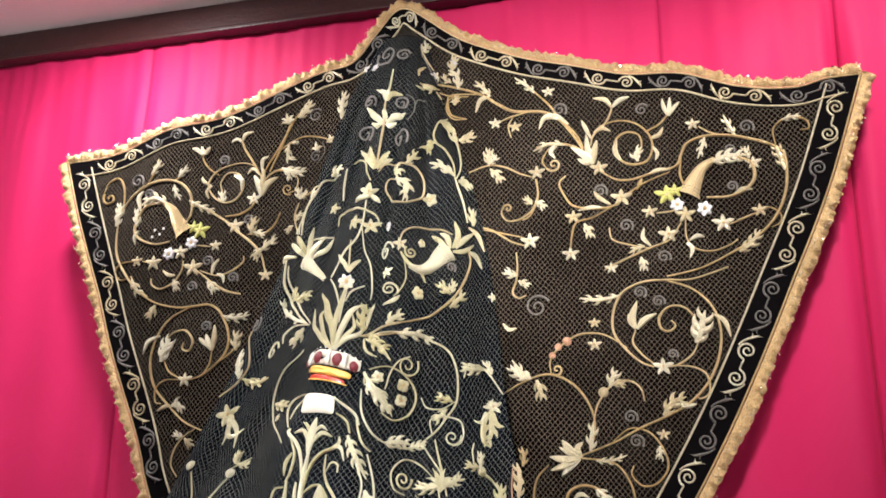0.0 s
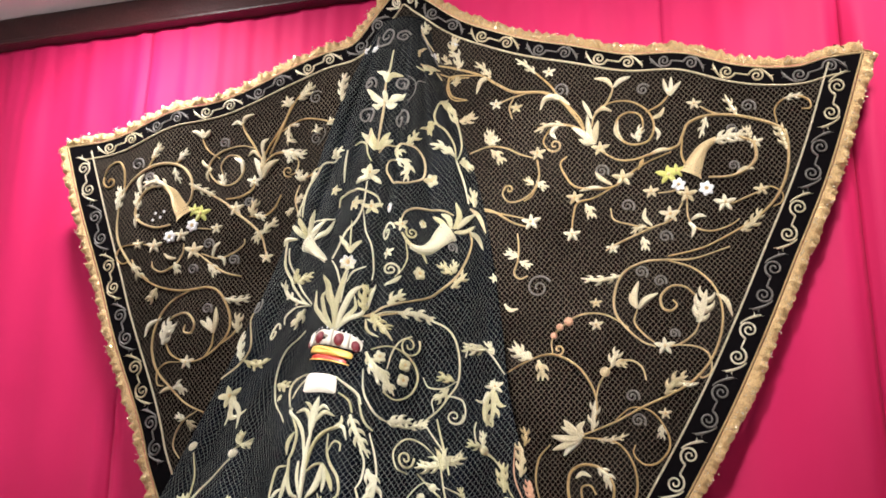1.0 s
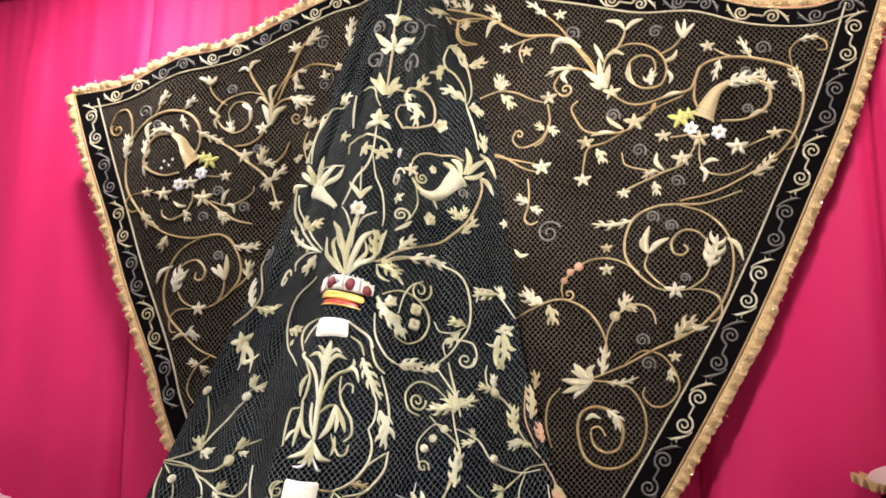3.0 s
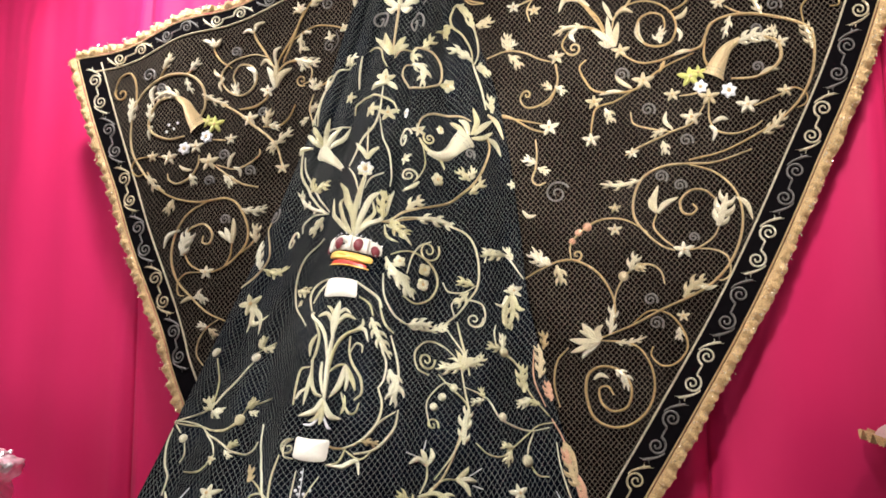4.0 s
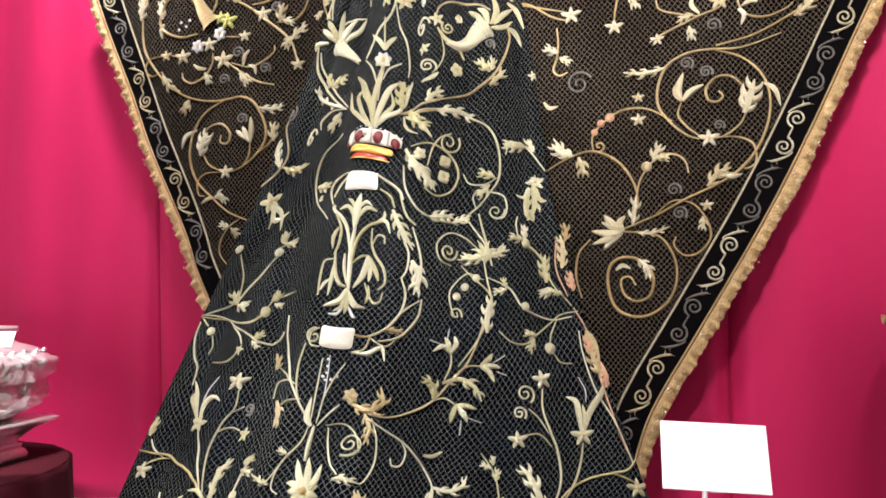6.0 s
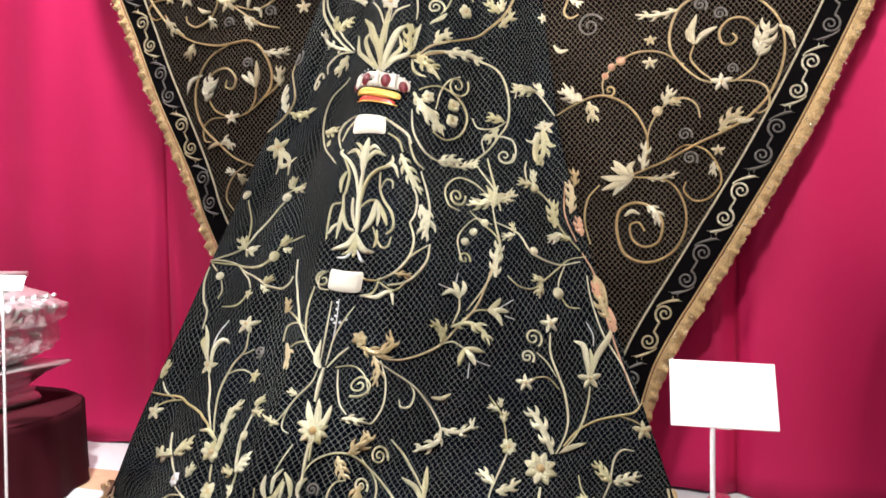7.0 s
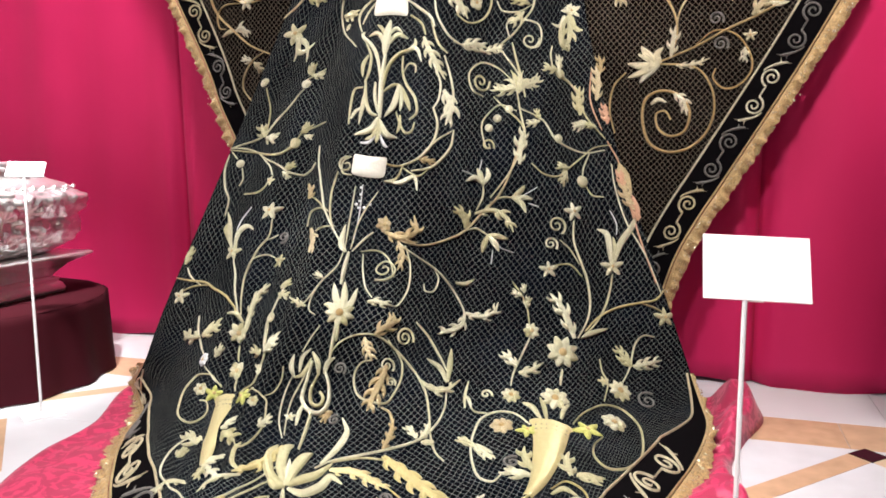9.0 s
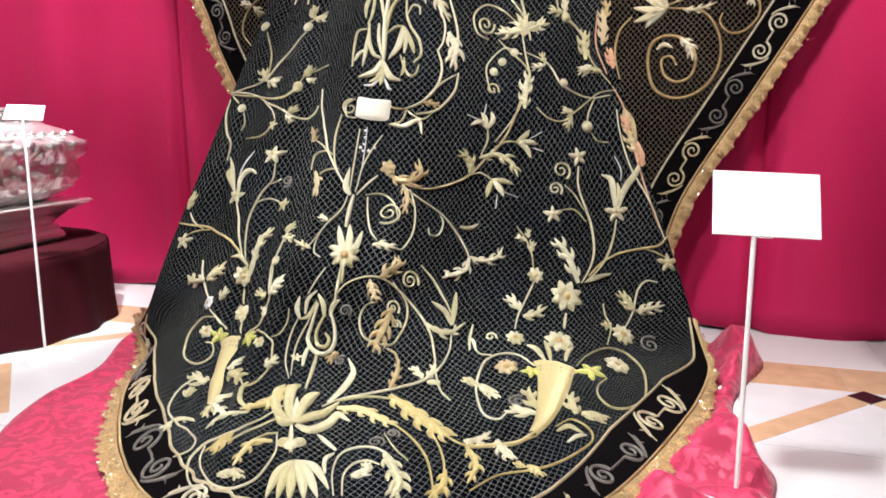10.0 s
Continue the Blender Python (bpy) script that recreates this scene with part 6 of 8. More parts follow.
stem(T, PALE, 0.0136, 3.357, 5.034, 3.440, 5.119, 3.535, 5.149, 3.617, 5.105, 3.725, 5.043, 3.823, 4.997, 3.959, 4.995)
leaf(T, PALE, .5, .12, 2, 3.613, 5.108, 3.541, 5.067)
leaf(T, PALE, .5, .12, 2, 3.592, 5.124, 3.542, 5.194)
stem(T, PALE, 0.0117, 3.780, 5.027, 3.716, 5.111, 3.693, 5.170)
bead(T, PALE, 0.0332, 3.686, 5.205)
stem(T, PALE, 0.0116, 3.702, 5.238, 3.735, 5.296, 3.807, 5.312)
# axis of the train from the peak to the crown
stem(T, PALE, 0.0207, 1.809, 0.480, 1.859, 0.718, 1.828, 0.883)
blade(T, PALE, 0.0300, 0.45, 1.862, 0.887, 1.599, 0.758, 1.200, 0.714)
blade(T, PALE, 0.0300, 0.45, 1.889, 0.889, 1.992, 0.809, 2.355, 0.812)
blade(T, PALE, 0.0240, 0.45, 1.862, 0.887, 1.847, 0.820, 1.831, 0.722)
stem(T, GOLD, 0.0261, 1.808, 0.867, 1.921, 1.095, 1.963, 1.320, 1.992, 1.501)
blade(T, PALE, 0.0413, 0.45, 1.944, 1.105, 1.430, 1.007, 1.076, 0.923)
blade(T, PALE, 0.0413, 0.45, 1.959, 1.104, 2.219, 1.052, 2.613, 1.033)
blade(T, PALE, 0.0324, 0.45, 1.955, 1.121, 1.691, 1.120, 1.386, 1.071)
blade(T, PALE, 0.0324, 0.45, 1.969, 1.120, 2.124, 1.132, 2.281, 1.106)
blade(T, PALE, 0.0295, 0.45, 1.944, 1.105, 1.912, 1.040, 1.830, 0.958)
curl(T, DIM_THREAD, 0.0174, 2.367, 0.907, 2.588, 0.981, 1.6)
stem(T, DIM_THREAD, 0.0113, 2.666, 1.116, 2.871, 1.001, 2.864, 0.907, 2.612, 0.825)
stem(T, DIM_THREAD, 0.0114, 2.869, 0.970, 3.008, 0.894, 3.291, 0.908)
curl(T, DIM_THREAD, 0.0180, 1.093, 0.861, 1.283, 0.899, 1.6)
curl(T, DIM_THREAD, 0.0184, 1.147, 0.246, 0.533, 0.225, 1.6)
curl(T, DIM_THREAD, 0.0180, 2.188, 0.287, 2.661, 0.287, 1.6)
curl(T, DIM_THREAD, 0.0177, 1.310, 1.183, 1.522, 1.243, 1.5)
curl(T, DIM_THREAD, 0.0170, 2.478, 1.255, 2.692, 1.313, 1.5)
blade(T, PALE, 0.0373, 0.45, 1.961, 1.504, 1.742, 1.417, 1.266, 1.322)
blade(T, PALE, 0.0373, 0.45, 1.971, 1.503, 1.869, 1.417, 1.617, 1.301)
blade(T, PALE, 0.0373, 0.45, 2.002, 1.500, 2.080, 1.432, 2.232, 1.355)
blade(T, PALE, 0.0259, 0.45, 2.018, 1.490, 2.199, 1.442, 2.312, 1.416)
stem(T, PALE, 0.0192, 1.948, 1.593, 1.656, 1.449, 1.361, 1.403, 1.209, 1.443)
stem(T, GOLD, 0.0221, 2.035, 1.520, 2.223, 1.460, 2.698, 1.488, 2.941, 1.529, 3.071, 1.627, 3.065, 1.742, 2.950, 1.790, 2.589, 1.783, 2.299, 1.671, 2.330, 1.572, 2.609, 1.595)
acanthus(T, PALE, 0.0371, 2, 2.711, 1.493, 2.846, 1.447, 2.984, 1.392)
acanthus(T, PALE, 0.0426, 3, 2.571, 1.597, 2.774, 1.669, 2.714, 1.789)
leaf(T, PALE, .5, .12, 2, 2.381, 1.480, 2.650, 1.591)
star_leaf(T, PALE, 1.956, 1.679, 0.0537, 1.6)
blade(T, PALE, 0.0283, 0.45, 1.998, 1.701, 1.862, 1.731, 1.653, 1.749)
blade(T, PALE, 0.0283, 0.45, 1.998, 1.701, 2.136, 1.728, 2.235, 1.760)
blade(T, PALE, 0.0369, 0.45, 1.940, 1.615, 1.951, 1.671, 1.983, 1.728)
stem(T, PALE, 0.0212, 1.274, 1.944, 1.267, 1.857, 1.602, 1.805, 1.961, 1.816, 2.195, 1.856, 2.304, 1.943)
star_leaf(T, PALE, 1.832, 1.917, 0.0445, 1.6)
star_leaf(T, PALE, 2.136, 1.938, 0.0472, 1.6)
stem(T, PALE, 0.0216, 1.952, 1.744, 1.974, 1.937, 1.900, 2.074, 1.686, 2.197, 1.516, 2.334)
stem(T, PALE, 0.0160, 1.974, 1.937, 2.101, 2.109, 2.246, 2.240, 2.313, 2.406, 2.314, 2.497)
stem(T, PALE, 0.0159, 1.858, 2.058, 1.929, 2.288)
blade(T, PALE, 0.0242, 0.45, 1.931, 2.292, 1.825, 2.227, 1.558, 2.159)
blade(T, PALE, 0.0242, 0.45, 1.931, 2.292, 1.973, 2.236, 2.081, 2.197)
bloom(T, PALE, 0.0401, 7, 1.929, 2.365)
stem(T, PALE, 0.0153, 1.959, 2.419, 1.938, 2.541, 1.942, 2.650)
stem(T, PALE, 0.0234, 0.891, 1.536, 0.309, 1.603, 0.158, 1.724, 0.000, 1.853, 0.109, 2.003, 0.215, 2.085)
stem(T, PALE, 0.0232, 1.097, 1.495, 1.147, 1.631, 1.216, 1.746)
acanthus(T, PALE, 0.0403, 2, 0.432, 1.548, 0.562, 1.494, 0.952, 1.485)
star_leaf(T, PALE, 0.000, 1.719, 0.0437, 1.6)
stem(T, PALE, 0.0180, 0.000, 1.722, 0.000, 1.672, 0.209, 1.642)
stem(T, PALE, 0.0180, 0.000, 1.781, 0.000, 1.910, 0.000, 2.011, 0.121, 2.081)
leaf(T, PALE, .5, .12, 2, 0.000, 1.940, 0.000, 1.875)
leaf(T, PALE, .5, .12, 2, 0.000, 2.032, 0.000, 2.083)
star_leaf(T, PALE, 1.076, 1.820, 0.0357, 1.6)
# baskets of flowers
horn(T, PALE, 0.1046, 0.0242, 1.0, 0.558, 2.255, 0.990, 2.307, 1.322, 2.363)
blade(T, PALE, 0.0334, 0.45, 0.493, 2.233, 0.221, 2.193, 0.000, 2.160)
blade(T, PALE, 0.0333, 0.45, 0.554, 2.227, 0.300, 2.146, 0.095, 2.092)
blade(T, PALE, 0.0331, 0.45, 0.658, 2.227, 0.487, 2.113, 0.443, 1.989)
blade(T, PALE, 0.0327, 0.45, 0.786, 2.226, 0.859, 2.150, 1.087, 2.070)
blade(T, PALE, 0.0266, 0.45, 0.855, 2.232, 1.142, 2.164, 1.255, 2.049)
blade(T, PALE, 0.0273, 0.45, 0.321, 2.255, 0.000, 2.285, 0.000, 2.332)
stem(T, PALE, 0.0176, 0.508, 2.091, 1.043, 2.064, 1.260, 2.039)
stem(T, PALE, 0.0266, 0.049, 2.281, 0.208, 2.417, 0.417, 2.530, 0.850, 2.638, 1.222, 2.721)
horn(T, PALE, 0.1173, 0.0270, 1.0, 3.432, 2.248, 3.226, 2.312, 3.021, 2.350, 2.855, 2.306)
blade(T, PALE, 0.0338, 0.45, 3.467, 2.238, 3.433, 2.150, 3.344, 2.102)
blade(T, PALE, 0.0338, 0.45, 3.500, 2.242, 3.607, 2.162, 3.586, 2.035)
blade(T, PALE, 0.0339, 0.45, 3.543, 2.248, 3.682, 2.196, 3.824, 2.144)
blade(T, PALE, 0.0281, 0.45, 3.420, 2.225, 3.307, 2.151, 3.190, 2.097)
blade(T, PALE, 0.0282, 0.45, 3.496, 2.264, 3.661, 2.282, 3.797, 2.237)
blade(T, PALE, 0.0256, 0.45, 3.706, 2.284, 3.796, 2.328, 3.868, 2.424)
blade(T, GOLD, 0.0232, 0.45, 3.768, 2.097, 3.883, 2.176, 3.949, 2.304)
leaf(T, PALE, .5, .12, 2, 3.834, 2.090, 3.912, 1.949)
stem(T, GOLD, 0.0210, 2.706, 2.119, 2.780, 2.033, 2.993, 2.016, 3.358, 2.076, 3.524, 2.133)
star_leaf(T, PALE, 2.731, 2.129, 0.0383, 1.6)
curl(T, PALE, 0.0159, 2.490, 2.158, 2.636, 2.158, 1.5)
curl(T, PALE, 0.0160, 2.884, 2.208, 2.816, 2.162, 1.5)
blade(T, PALE, 0.0191, 0.45, 2.737, 2.191, 2.847, 2.288, 2.994, 2.362, 3.065, 2.456)
stem(T, PALE, 0.0131, 2.797, 2.257, 2.827, 2.390, 2.772, 2.470, 2.673, 2.528)
blade(T, PALE, 0.0212, 0.45, 2.748, 2.528, 2.675, 2.554, 2.551, 2.573)
curl(T, PALE, 0.0154, 2.613, 2.462, 2.712, 2.511, 1.7)
bloom(T, SILVER_THREAD, 0.0251, 6, 2.480, 1.953)
bloom(T, PALE, 0.0374, 5, 3.202, 1.797)
bloom(T, PALE, 0.0350, 5, 2.971, 2.532)
star_leaf(T, PALE, 2.554, 2.325, 0.0322, 1.6)
bloom(T, PALE, 0.0223, 5, 3.028, 2.145)
stem(T, GOLD, 0.0247, 3.703, 2.267, 3.724, 2.367, 3.615, 2.512, 3.440, 2.625, 3.194, 2.707, 2.921, 2.741, 2.711, 2.732)
leaf(T, PALE, .5, .12, 2, 3.414, 2.587, 3.283, 2.472)
leaf(T, PALE, .5, .12, 2, 3.430, 2.580, 3.504, 2.496)
acanthus(T, PALE, 0.0381, 2, 3.388, 2.692, 3.515, 2.637, 3.623, 2.595)
curl(T, DIM_THREAD, 0.0162, 3.450, 2.382, 3.492, 2.425, 1.5)
stem(T, PALE, 0.0223, 3.763, 2.060, 3.758, 1.888, 3.733, 1.747, 3.729, 1.680)
stem(T, PALE, 0.0226, 3.724, 1.690, 3.758, 1.554, 3.657, 1.428, 3.467, 1.347, 3.465, 1.253, 3.739, 1.162, 3.989, 1.146)
acanthus(T, PALE, 0.0453, 2, 3.700, 1.168, 3.911, 1.208, 4.000, 1.300)
stem(T, PALE, 0.0199, 3.743, 1.689, 3.930, 1.558, 4.000, 1.420, 4.000, 1.320)
acanthus(T, PALE, 0.0457, 2, 4.000, 1.380, 4.000, 1.340, 4.000, 1.340)
stem(T, PALE, 0.0147, 4.000, 1.340, 4.000, 1.400, 4.000, 1.460)
acanthus(T, PALE, 0.0385, 2, 3.469, 1.342, 3.261, 1.354, 3.174, 1.411)
acanthus(T, PALE, 0.0442, 2, 3.719, 1.661, 3.561, 1.579, 3.235, 1.491)
acanthus(T, PALE, 0.0413, 2, 3.752, 1.708, 3.883, 1.719, 3.966, 1.797)
# sprigs beside the peak
stem(T, GOLD, 0.0181, 3.288, 0.179, 3.515, 0.326, 3.903, 0.501)
leaf(T, PALE, .5, .12, 2, 3.432, 0.248, 3.962, 0.073)
blade(T, GOLD, 0.0183, 0.45, 3.032, 0.590, 3.094, 0.498, 3.489, 0.469)
star_leaf(T, SILVER_THREAD, 3.981, 0.583, 0.0282, 1.6)
star_leaf(T, SILVER_THREAD, 0.000, 0.383, 0.0321, 1.6)
leaf(T, SILVER_THREAD, .5, .12, 2, 0.478, 0.419, 0.805, 0.370)
# the monogram
blade(T, PALE, 0.0388, 0.45, 2.019, 4.085, 2.002, 3.897, 1.992, 3.639)
blade(T, PALE, 0.0195, 0.45, 1.997, 3.977, 1.902, 3.823, 1.816, 3.854)
blade(T, PALE, 0.0195, 0.45, 2.029, 3.979, 2.107, 3.862, 2.218, 3.911)
blade(T, PALE, 0.0147, 0.45, 1.986, 3.882, 1.920, 3.753, 1.870, 3.709)
blade(T, PALE, 0.0147, 0.45, 2.022, 3.848, 2.082, 3.776, 2.154, 3.836)
stem(T, PALE, 0.0420, 2.025, 4.062, 2.037, 4.290, 2.064, 4.485, 2.081, 4.632)
stem(T, PALE, 0.0320, 2.032, 4.315, 1.950, 4.098, 1.859, 3.954, 1.752, 3.847, 1.757, 3.795)
stem(T, PALE, 0.0317, 2.063, 4.414, 2.077, 4.198, 2.160, 4.068, 2.295, 4.015)
blade(T, PALE, 0.0170, 0.45, 2.190, 4.058, 2.322, 4.022, 2.409, 4.154)
blade(T, PALE, 0.0146, 0.45, 2.228, 4.030, 2.300, 3.979, 2.287, 3.908)
stem(T, PALE, 0.0236, 1.804, 3.922, 1.882, 4.076, 1.893, 4.231, 1.871, 4.322)
stem(T, PALE, 0.0321, 1.879, 4.308, 1.917, 4.472, 1.981, 4.576, 2.056, 4.609)
stem(T, PALE, 0.0183, 1.870, 4.362, 1.787, 4.383, 1.775, 4.523, 1.785, 4.671)
blade(T, PALE, 0.0190, 0.45, 1.899, 4.384, 1.897, 4.527, 1.888, 4.673)
blade(T, PALE, 0.0116, 0.45, 1.798, 4.626, 1.833, 4.572, 1.887, 4.536)
blade(T, PALE, 0.0170, 0.45, 1.857, 4.062, 1.825, 4.161, 1.841, 4.269)
stem(T, PALE, 0.0274, 1.983, 4.328, 2.004, 4.446, 2.061, 4.586)
stem(T, PALE, 0.0233, 2.196, 4.092, 2.217, 4.243, 2.273, 4.355, 2.378, 4.466, 2.409, 4.581, 2.341, 4.640)
blade(T, PALE, 0.0286, 0.45, 2.200, 4.349, 2.181, 4.516, 2.117, 4.619)
blade(T, PALE, 0.0215, 0.45, 2.200, 4.349, 2.237, 4.479, 2.238, 4.572)
blade(T, PALE, 0.0215, 0.45, 2.206, 4.354, 2.290, 4.480, 2.340, 4.568)
stem(T, PALE, 0.0227, 2.060, 4.424, 2.138, 4.358, 2.200, 4.349)
stem(T, PALE, 0.0162, 2.219, 4.254, 2.263, 4.165, 2.339, 4.183, 2.352, 4.251)
stem(T, PALE, 0.0180, 2.206, 4.580, 2.255, 4.680, 2.313, 4.742, 2.375, 4.732, 2.399, 4.662)
blade(T, PALE, 0.0141, 0.45, 2.243, 4.603, 2.251, 4.689, 2.232, 4.746)
blade(T, PALE, 0.0278, 0.45, 2.064, 4.623, 2.016, 4.720, 1.861, 4.758)
blade(T, PALE, 0.0278, 0.45, 2.076, 4.632, 2.148, 4.757, 2.242, 4.785)
blade(T, PALE, 0.0231, 0.45, 2.073, 4.641, 2.085, 4.756, 2.078, 4.825)
blade(T, PALE, 0.0185, 0.45, 2.063, 4.640, 2.047, 4.764, 1.977, 4.798)
blade(T, SILVER_THREAD, 0.0114, 0.45, 2.075, 4.756, 2.015, 4.820, 1.929, 4.820)
blade(T, SILVER_THREAD, 0.0115, 0.45, 2.099, 4.756, 2.143, 4.840, 2.171, 4.854)
# ribbon tails and the ring of leaves beside the monogram
stem(T, PALE, 0.0194, 1.771, 3.312, 1.563, 3.402, 1.536, 3.558, 1.715, 3.781)
stem(T, PALE, 0.0145, 1.774, 3.382, 1.704, 3.517, 1.671, 3.663)
stem(T, PALE, 0.0240, 2.111, 3.346, 2.262, 3.494, 2.432, 3.663, 2.501, 3.797)
stem(T, PALE, 0.0191, 2.190, 3.590, 2.330, 3.726, 2.413, 3.885)
acanthus(T, PALE, 0.0368, 4, 2.397, 3.910, 2.510, 4.104, 2.635, 4.313)
stem(T, PALE, 0.0190, 2.451, 3.715, 2.550, 3.971, 2.644, 4.076)
stem(T, PALE, 0.0188, 2.620, 4.097, 2.690, 4.305, 2.718, 4.474, 2.700, 4.678)
stem(T, PALE, 0.0186, 2.522, 4.158, 2.597, 4.327, 2.593, 4.470, 2.552, 4.547)
acanthus(T, PALE, 0.0480, 3, 2.626, 4.400, 2.697, 4.543, 2.658, 4.685)
stem(T, PALE, 0.0227, 2.551, 4.538, 2.594, 4.674, 2.574, 4.804, 2.498, 4.913, 2.408, 4.972, 2.300, 5.005)
stem(T, PALE, 0.0227, 2.731, 4.724, 2.713, 4.853, 2.634, 4.960, 2.555, 5.016, 2.420, 5.039)
stem(T, PALE, 0.0175, 2.473, 4.933, 2.592, 4.805, 2.713, 4.732)
stem(T, GOLD, 0.0174, 2.153, 4.974, 2.223, 5.002, 2.334, 5.004)
stem(T, PALE, 0.0172, 2.171, 5.123, 2.285, 5.098, 2.333, 5.000)
blade(T, PALE, 0.0201, 0.45, 2.171, 5.123, 2.326, 5.132, 2.450, 5.087, 2.491, 5.181)
stem(T, PALE, 0.0152, 2.337, 5.017, 2.477, 5.075, 2.564, 5.016)
acanthus(T, GOLD, 0.0228, 2, 2.465, 4.946, 2.539, 4.956, 2.610, 4.976)
curl(T, PALE, 0.0131, 1.820, 4.997, 1.838, 4.932, 1.2)
stem(T, PALE, 0.0152, 1.859, 4.928, 1.784, 4.971, 1.795, 5.056, 1.891, 5.078)
# palmette over the crown
blade(T, PALE, 0.0383, 0.45, 1.937, 2.858, 1.869, 2.685, 1.664, 2.543, 1.353, 2.461)
blade(T, PALE, 0.0281, 0.45, 1.937, 2.858, 1.893, 2.663, 1.913, 2.507, 1.932, 2.394)
blade(T, PALE, 0.0204, 0.45, 1.928, 2.854, 1.778, 2.751, 1.530, 2.627, 1.631, 2.550)
blade(T, PALE, 0.0230, 0.45, 1.913, 2.850, 1.716, 2.776, 1.416, 2.709, 1.269, 2.589)
blade(T, PALE, 0.0332, 0.45, 1.948, 2.848, 1.986, 2.702, 2.076, 2.578, 2.223, 2.526)
blade(T, PALE, 0.0156, 0.45, 2.149, 2.542, 2.255, 2.540, 2.308, 2.610)
blade(T, PALE, 0.0204, 0.45, 1.950, 2.858, 2.042, 2.767, 2.163, 2.689, 2.111, 2.584)
blade(T, PALE, 0.0230, 0.45, 1.948, 2.848, 2.084, 2.774, 2.251, 2.739, 2.289, 2.651)
stem(T, PALE, 0.0175, 1.908, 2.539, 1.783, 2.420, 1.513, 2.348)
stem(T, PALE, 0.0176, 1.963, 2.496, 2.028, 2.422, 2.216, 2.391)
bloom(T, SILVER_THREAD, 0.0395, 7, 1.928, 2.358)
stem(T, PALE, 0.0214, 1.255, 2.700, 0.886, 2.591, 0.421, 2.473, 0.207, 2.338)
acanthus(T, PALE, 0.0335, 3, 1.209, 2.714, 0.871, 2.703, 0.475, 2.649, 0.395, 2.573)
stem(T, PALE, 0.0188, 1.249, 2.709, 0.942, 2.769, 0.789, 2.846, 0.828, 2.917)
curl(T, PALE, 0.0168, 0.656, 3.008, 0.772, 2.961, 1.3)
leaf(T, PALE, .5, .12, 2, 1.161, 2.752, 1.008, 2.915)
leaf(T, PALE, .5, .12, 2, 0.834, 2.571, 0.567, 2.457)
leaf(T, PALE, .5, .12, 2, 0.834, 2.571, 1.152, 2.513)
stem(T, GOLD, 0.0197, 2.255, 2.762, 2.569, 2.744, 2.784, 2.740)
stem(T, GOLD, 0.0173, 2.282, 2.764, 2.633, 2.811, 2.826, 2.815)
leaf(T, PALE, .5, .12, 2, 2.606, 2.730, 2.825, 2.687)
blade(T, PALE, 0.0181, 0.45, 2.312, 2.709, 2.334, 2.603, 2.378, 2.531)
blade(T, PALE, 0.0206, 0.45, 2.325, 2.791, 2.547, 2.887, 2.699, 3.050)
blade(T, PALE, 0.0128, 0.45, 2.306, 2.789, 2.356, 2.889, 2.546, 2.987)
# horn and flowers on the near side of the train
horn(T, OLIVE, 0.1136, 0.0252, 1.0, 1.184, 6.848, 1.208, 7.071, 1.266, 7.269, 1.287, 7.387)
star_leaf(T, LEAF_GREEN, 1.018, 6.851, 0.0431, 1.6)
star_leaf(T, LEAF_GREEN, 1.398, 6.797, 0.0390, 1.6)
bloom(T, PALE, 0.0278, 6, 0.900, 6.834)
bloom(T, PALE, 0.0222, 6, 1.580, 6.811)
bloom(T, PALE, 0.0365, 7, 1.160, 6.575)
bloom(T, PALE, 0.0416, 7, 1.022, 6.197)
bloom(T, SILVER_THREAD, 0.0286, 7, 0.797, 6.501)
stem(T, PALE, 0.0123, 1.206, 6.666, 1.274, 6.771)
stem(T, PALE, 0.0124, 1.136, 6.480, 1.067, 6.322)
stem(T, PALE, 0.0126, 0.844, 6.567, 0.944, 6.672, 1.044, 6.758)
leaf(T, PALE, .5, .12, 2, 0.643, 6.263, 0.341, 6.243)
leaf(T, PALE, .5, .12, 2, 0.671, 6.259, 0.854, 6.125)
stem(T, PALE, 0.0156, 0.505, 6.082, 0.631, 6.284, 0.763, 6.446)
leaf(T, PALE, .5, .12, 2, 0.898, 6.448, 0.939, 6.320)
stem(T, PALE, 0.0144, 1.049, 6.776, 0.932, 6.654, 0.801, 6.705, 0.742, 6.915, 0.793, 7.090, 0.898, 7.168, 0.986, 7.143, 1.028, 7.045, 0.995, 6.943, 0.936, 6.945)
stem(T, PALE, 0.0139, 1.411, 6.767, 1.493, 6.702, 1.674, 6.766, 1.716, 6.878, 1.729, 6.989, 1.709, 7.069, 1.658, 7.154, 1.574, 7.186, 1.530, 7.135)
acanthus(T, PALE, 0.0274, 2, 1.694, 7.024, 1.728, 6.980, 1.785, 6.934)
stem(T, PALE, 0.0124, 1.297, 6.065, 1.413, 6.325, 1.440, 6.486, 1.447, 6.652, 1.344, 6.761)
leaf(T, PALE, .5, .12, 2, 1.418, 6.361, 1.561, 6.240)
leaf(T, PALE, .5, .12, 2, 1.395, 6.394, 1.251, 6.322)
leaf(T, PALE, .5, .12, 2, 1.485, 6.576, 1.424, 6.475)
stem(T, PALE, 0.0098, 1.711, 6.475, 1.744, 6.607, 1.725, 6.712, 1.678, 6.749)
leaf(T, PALE, .5, .12, 2, 1.286, 7.106, 1.433, 7.001)
leaf(T, PALE, .5, .12, 2, 1.310, 7.129, 1.530, 7.162)
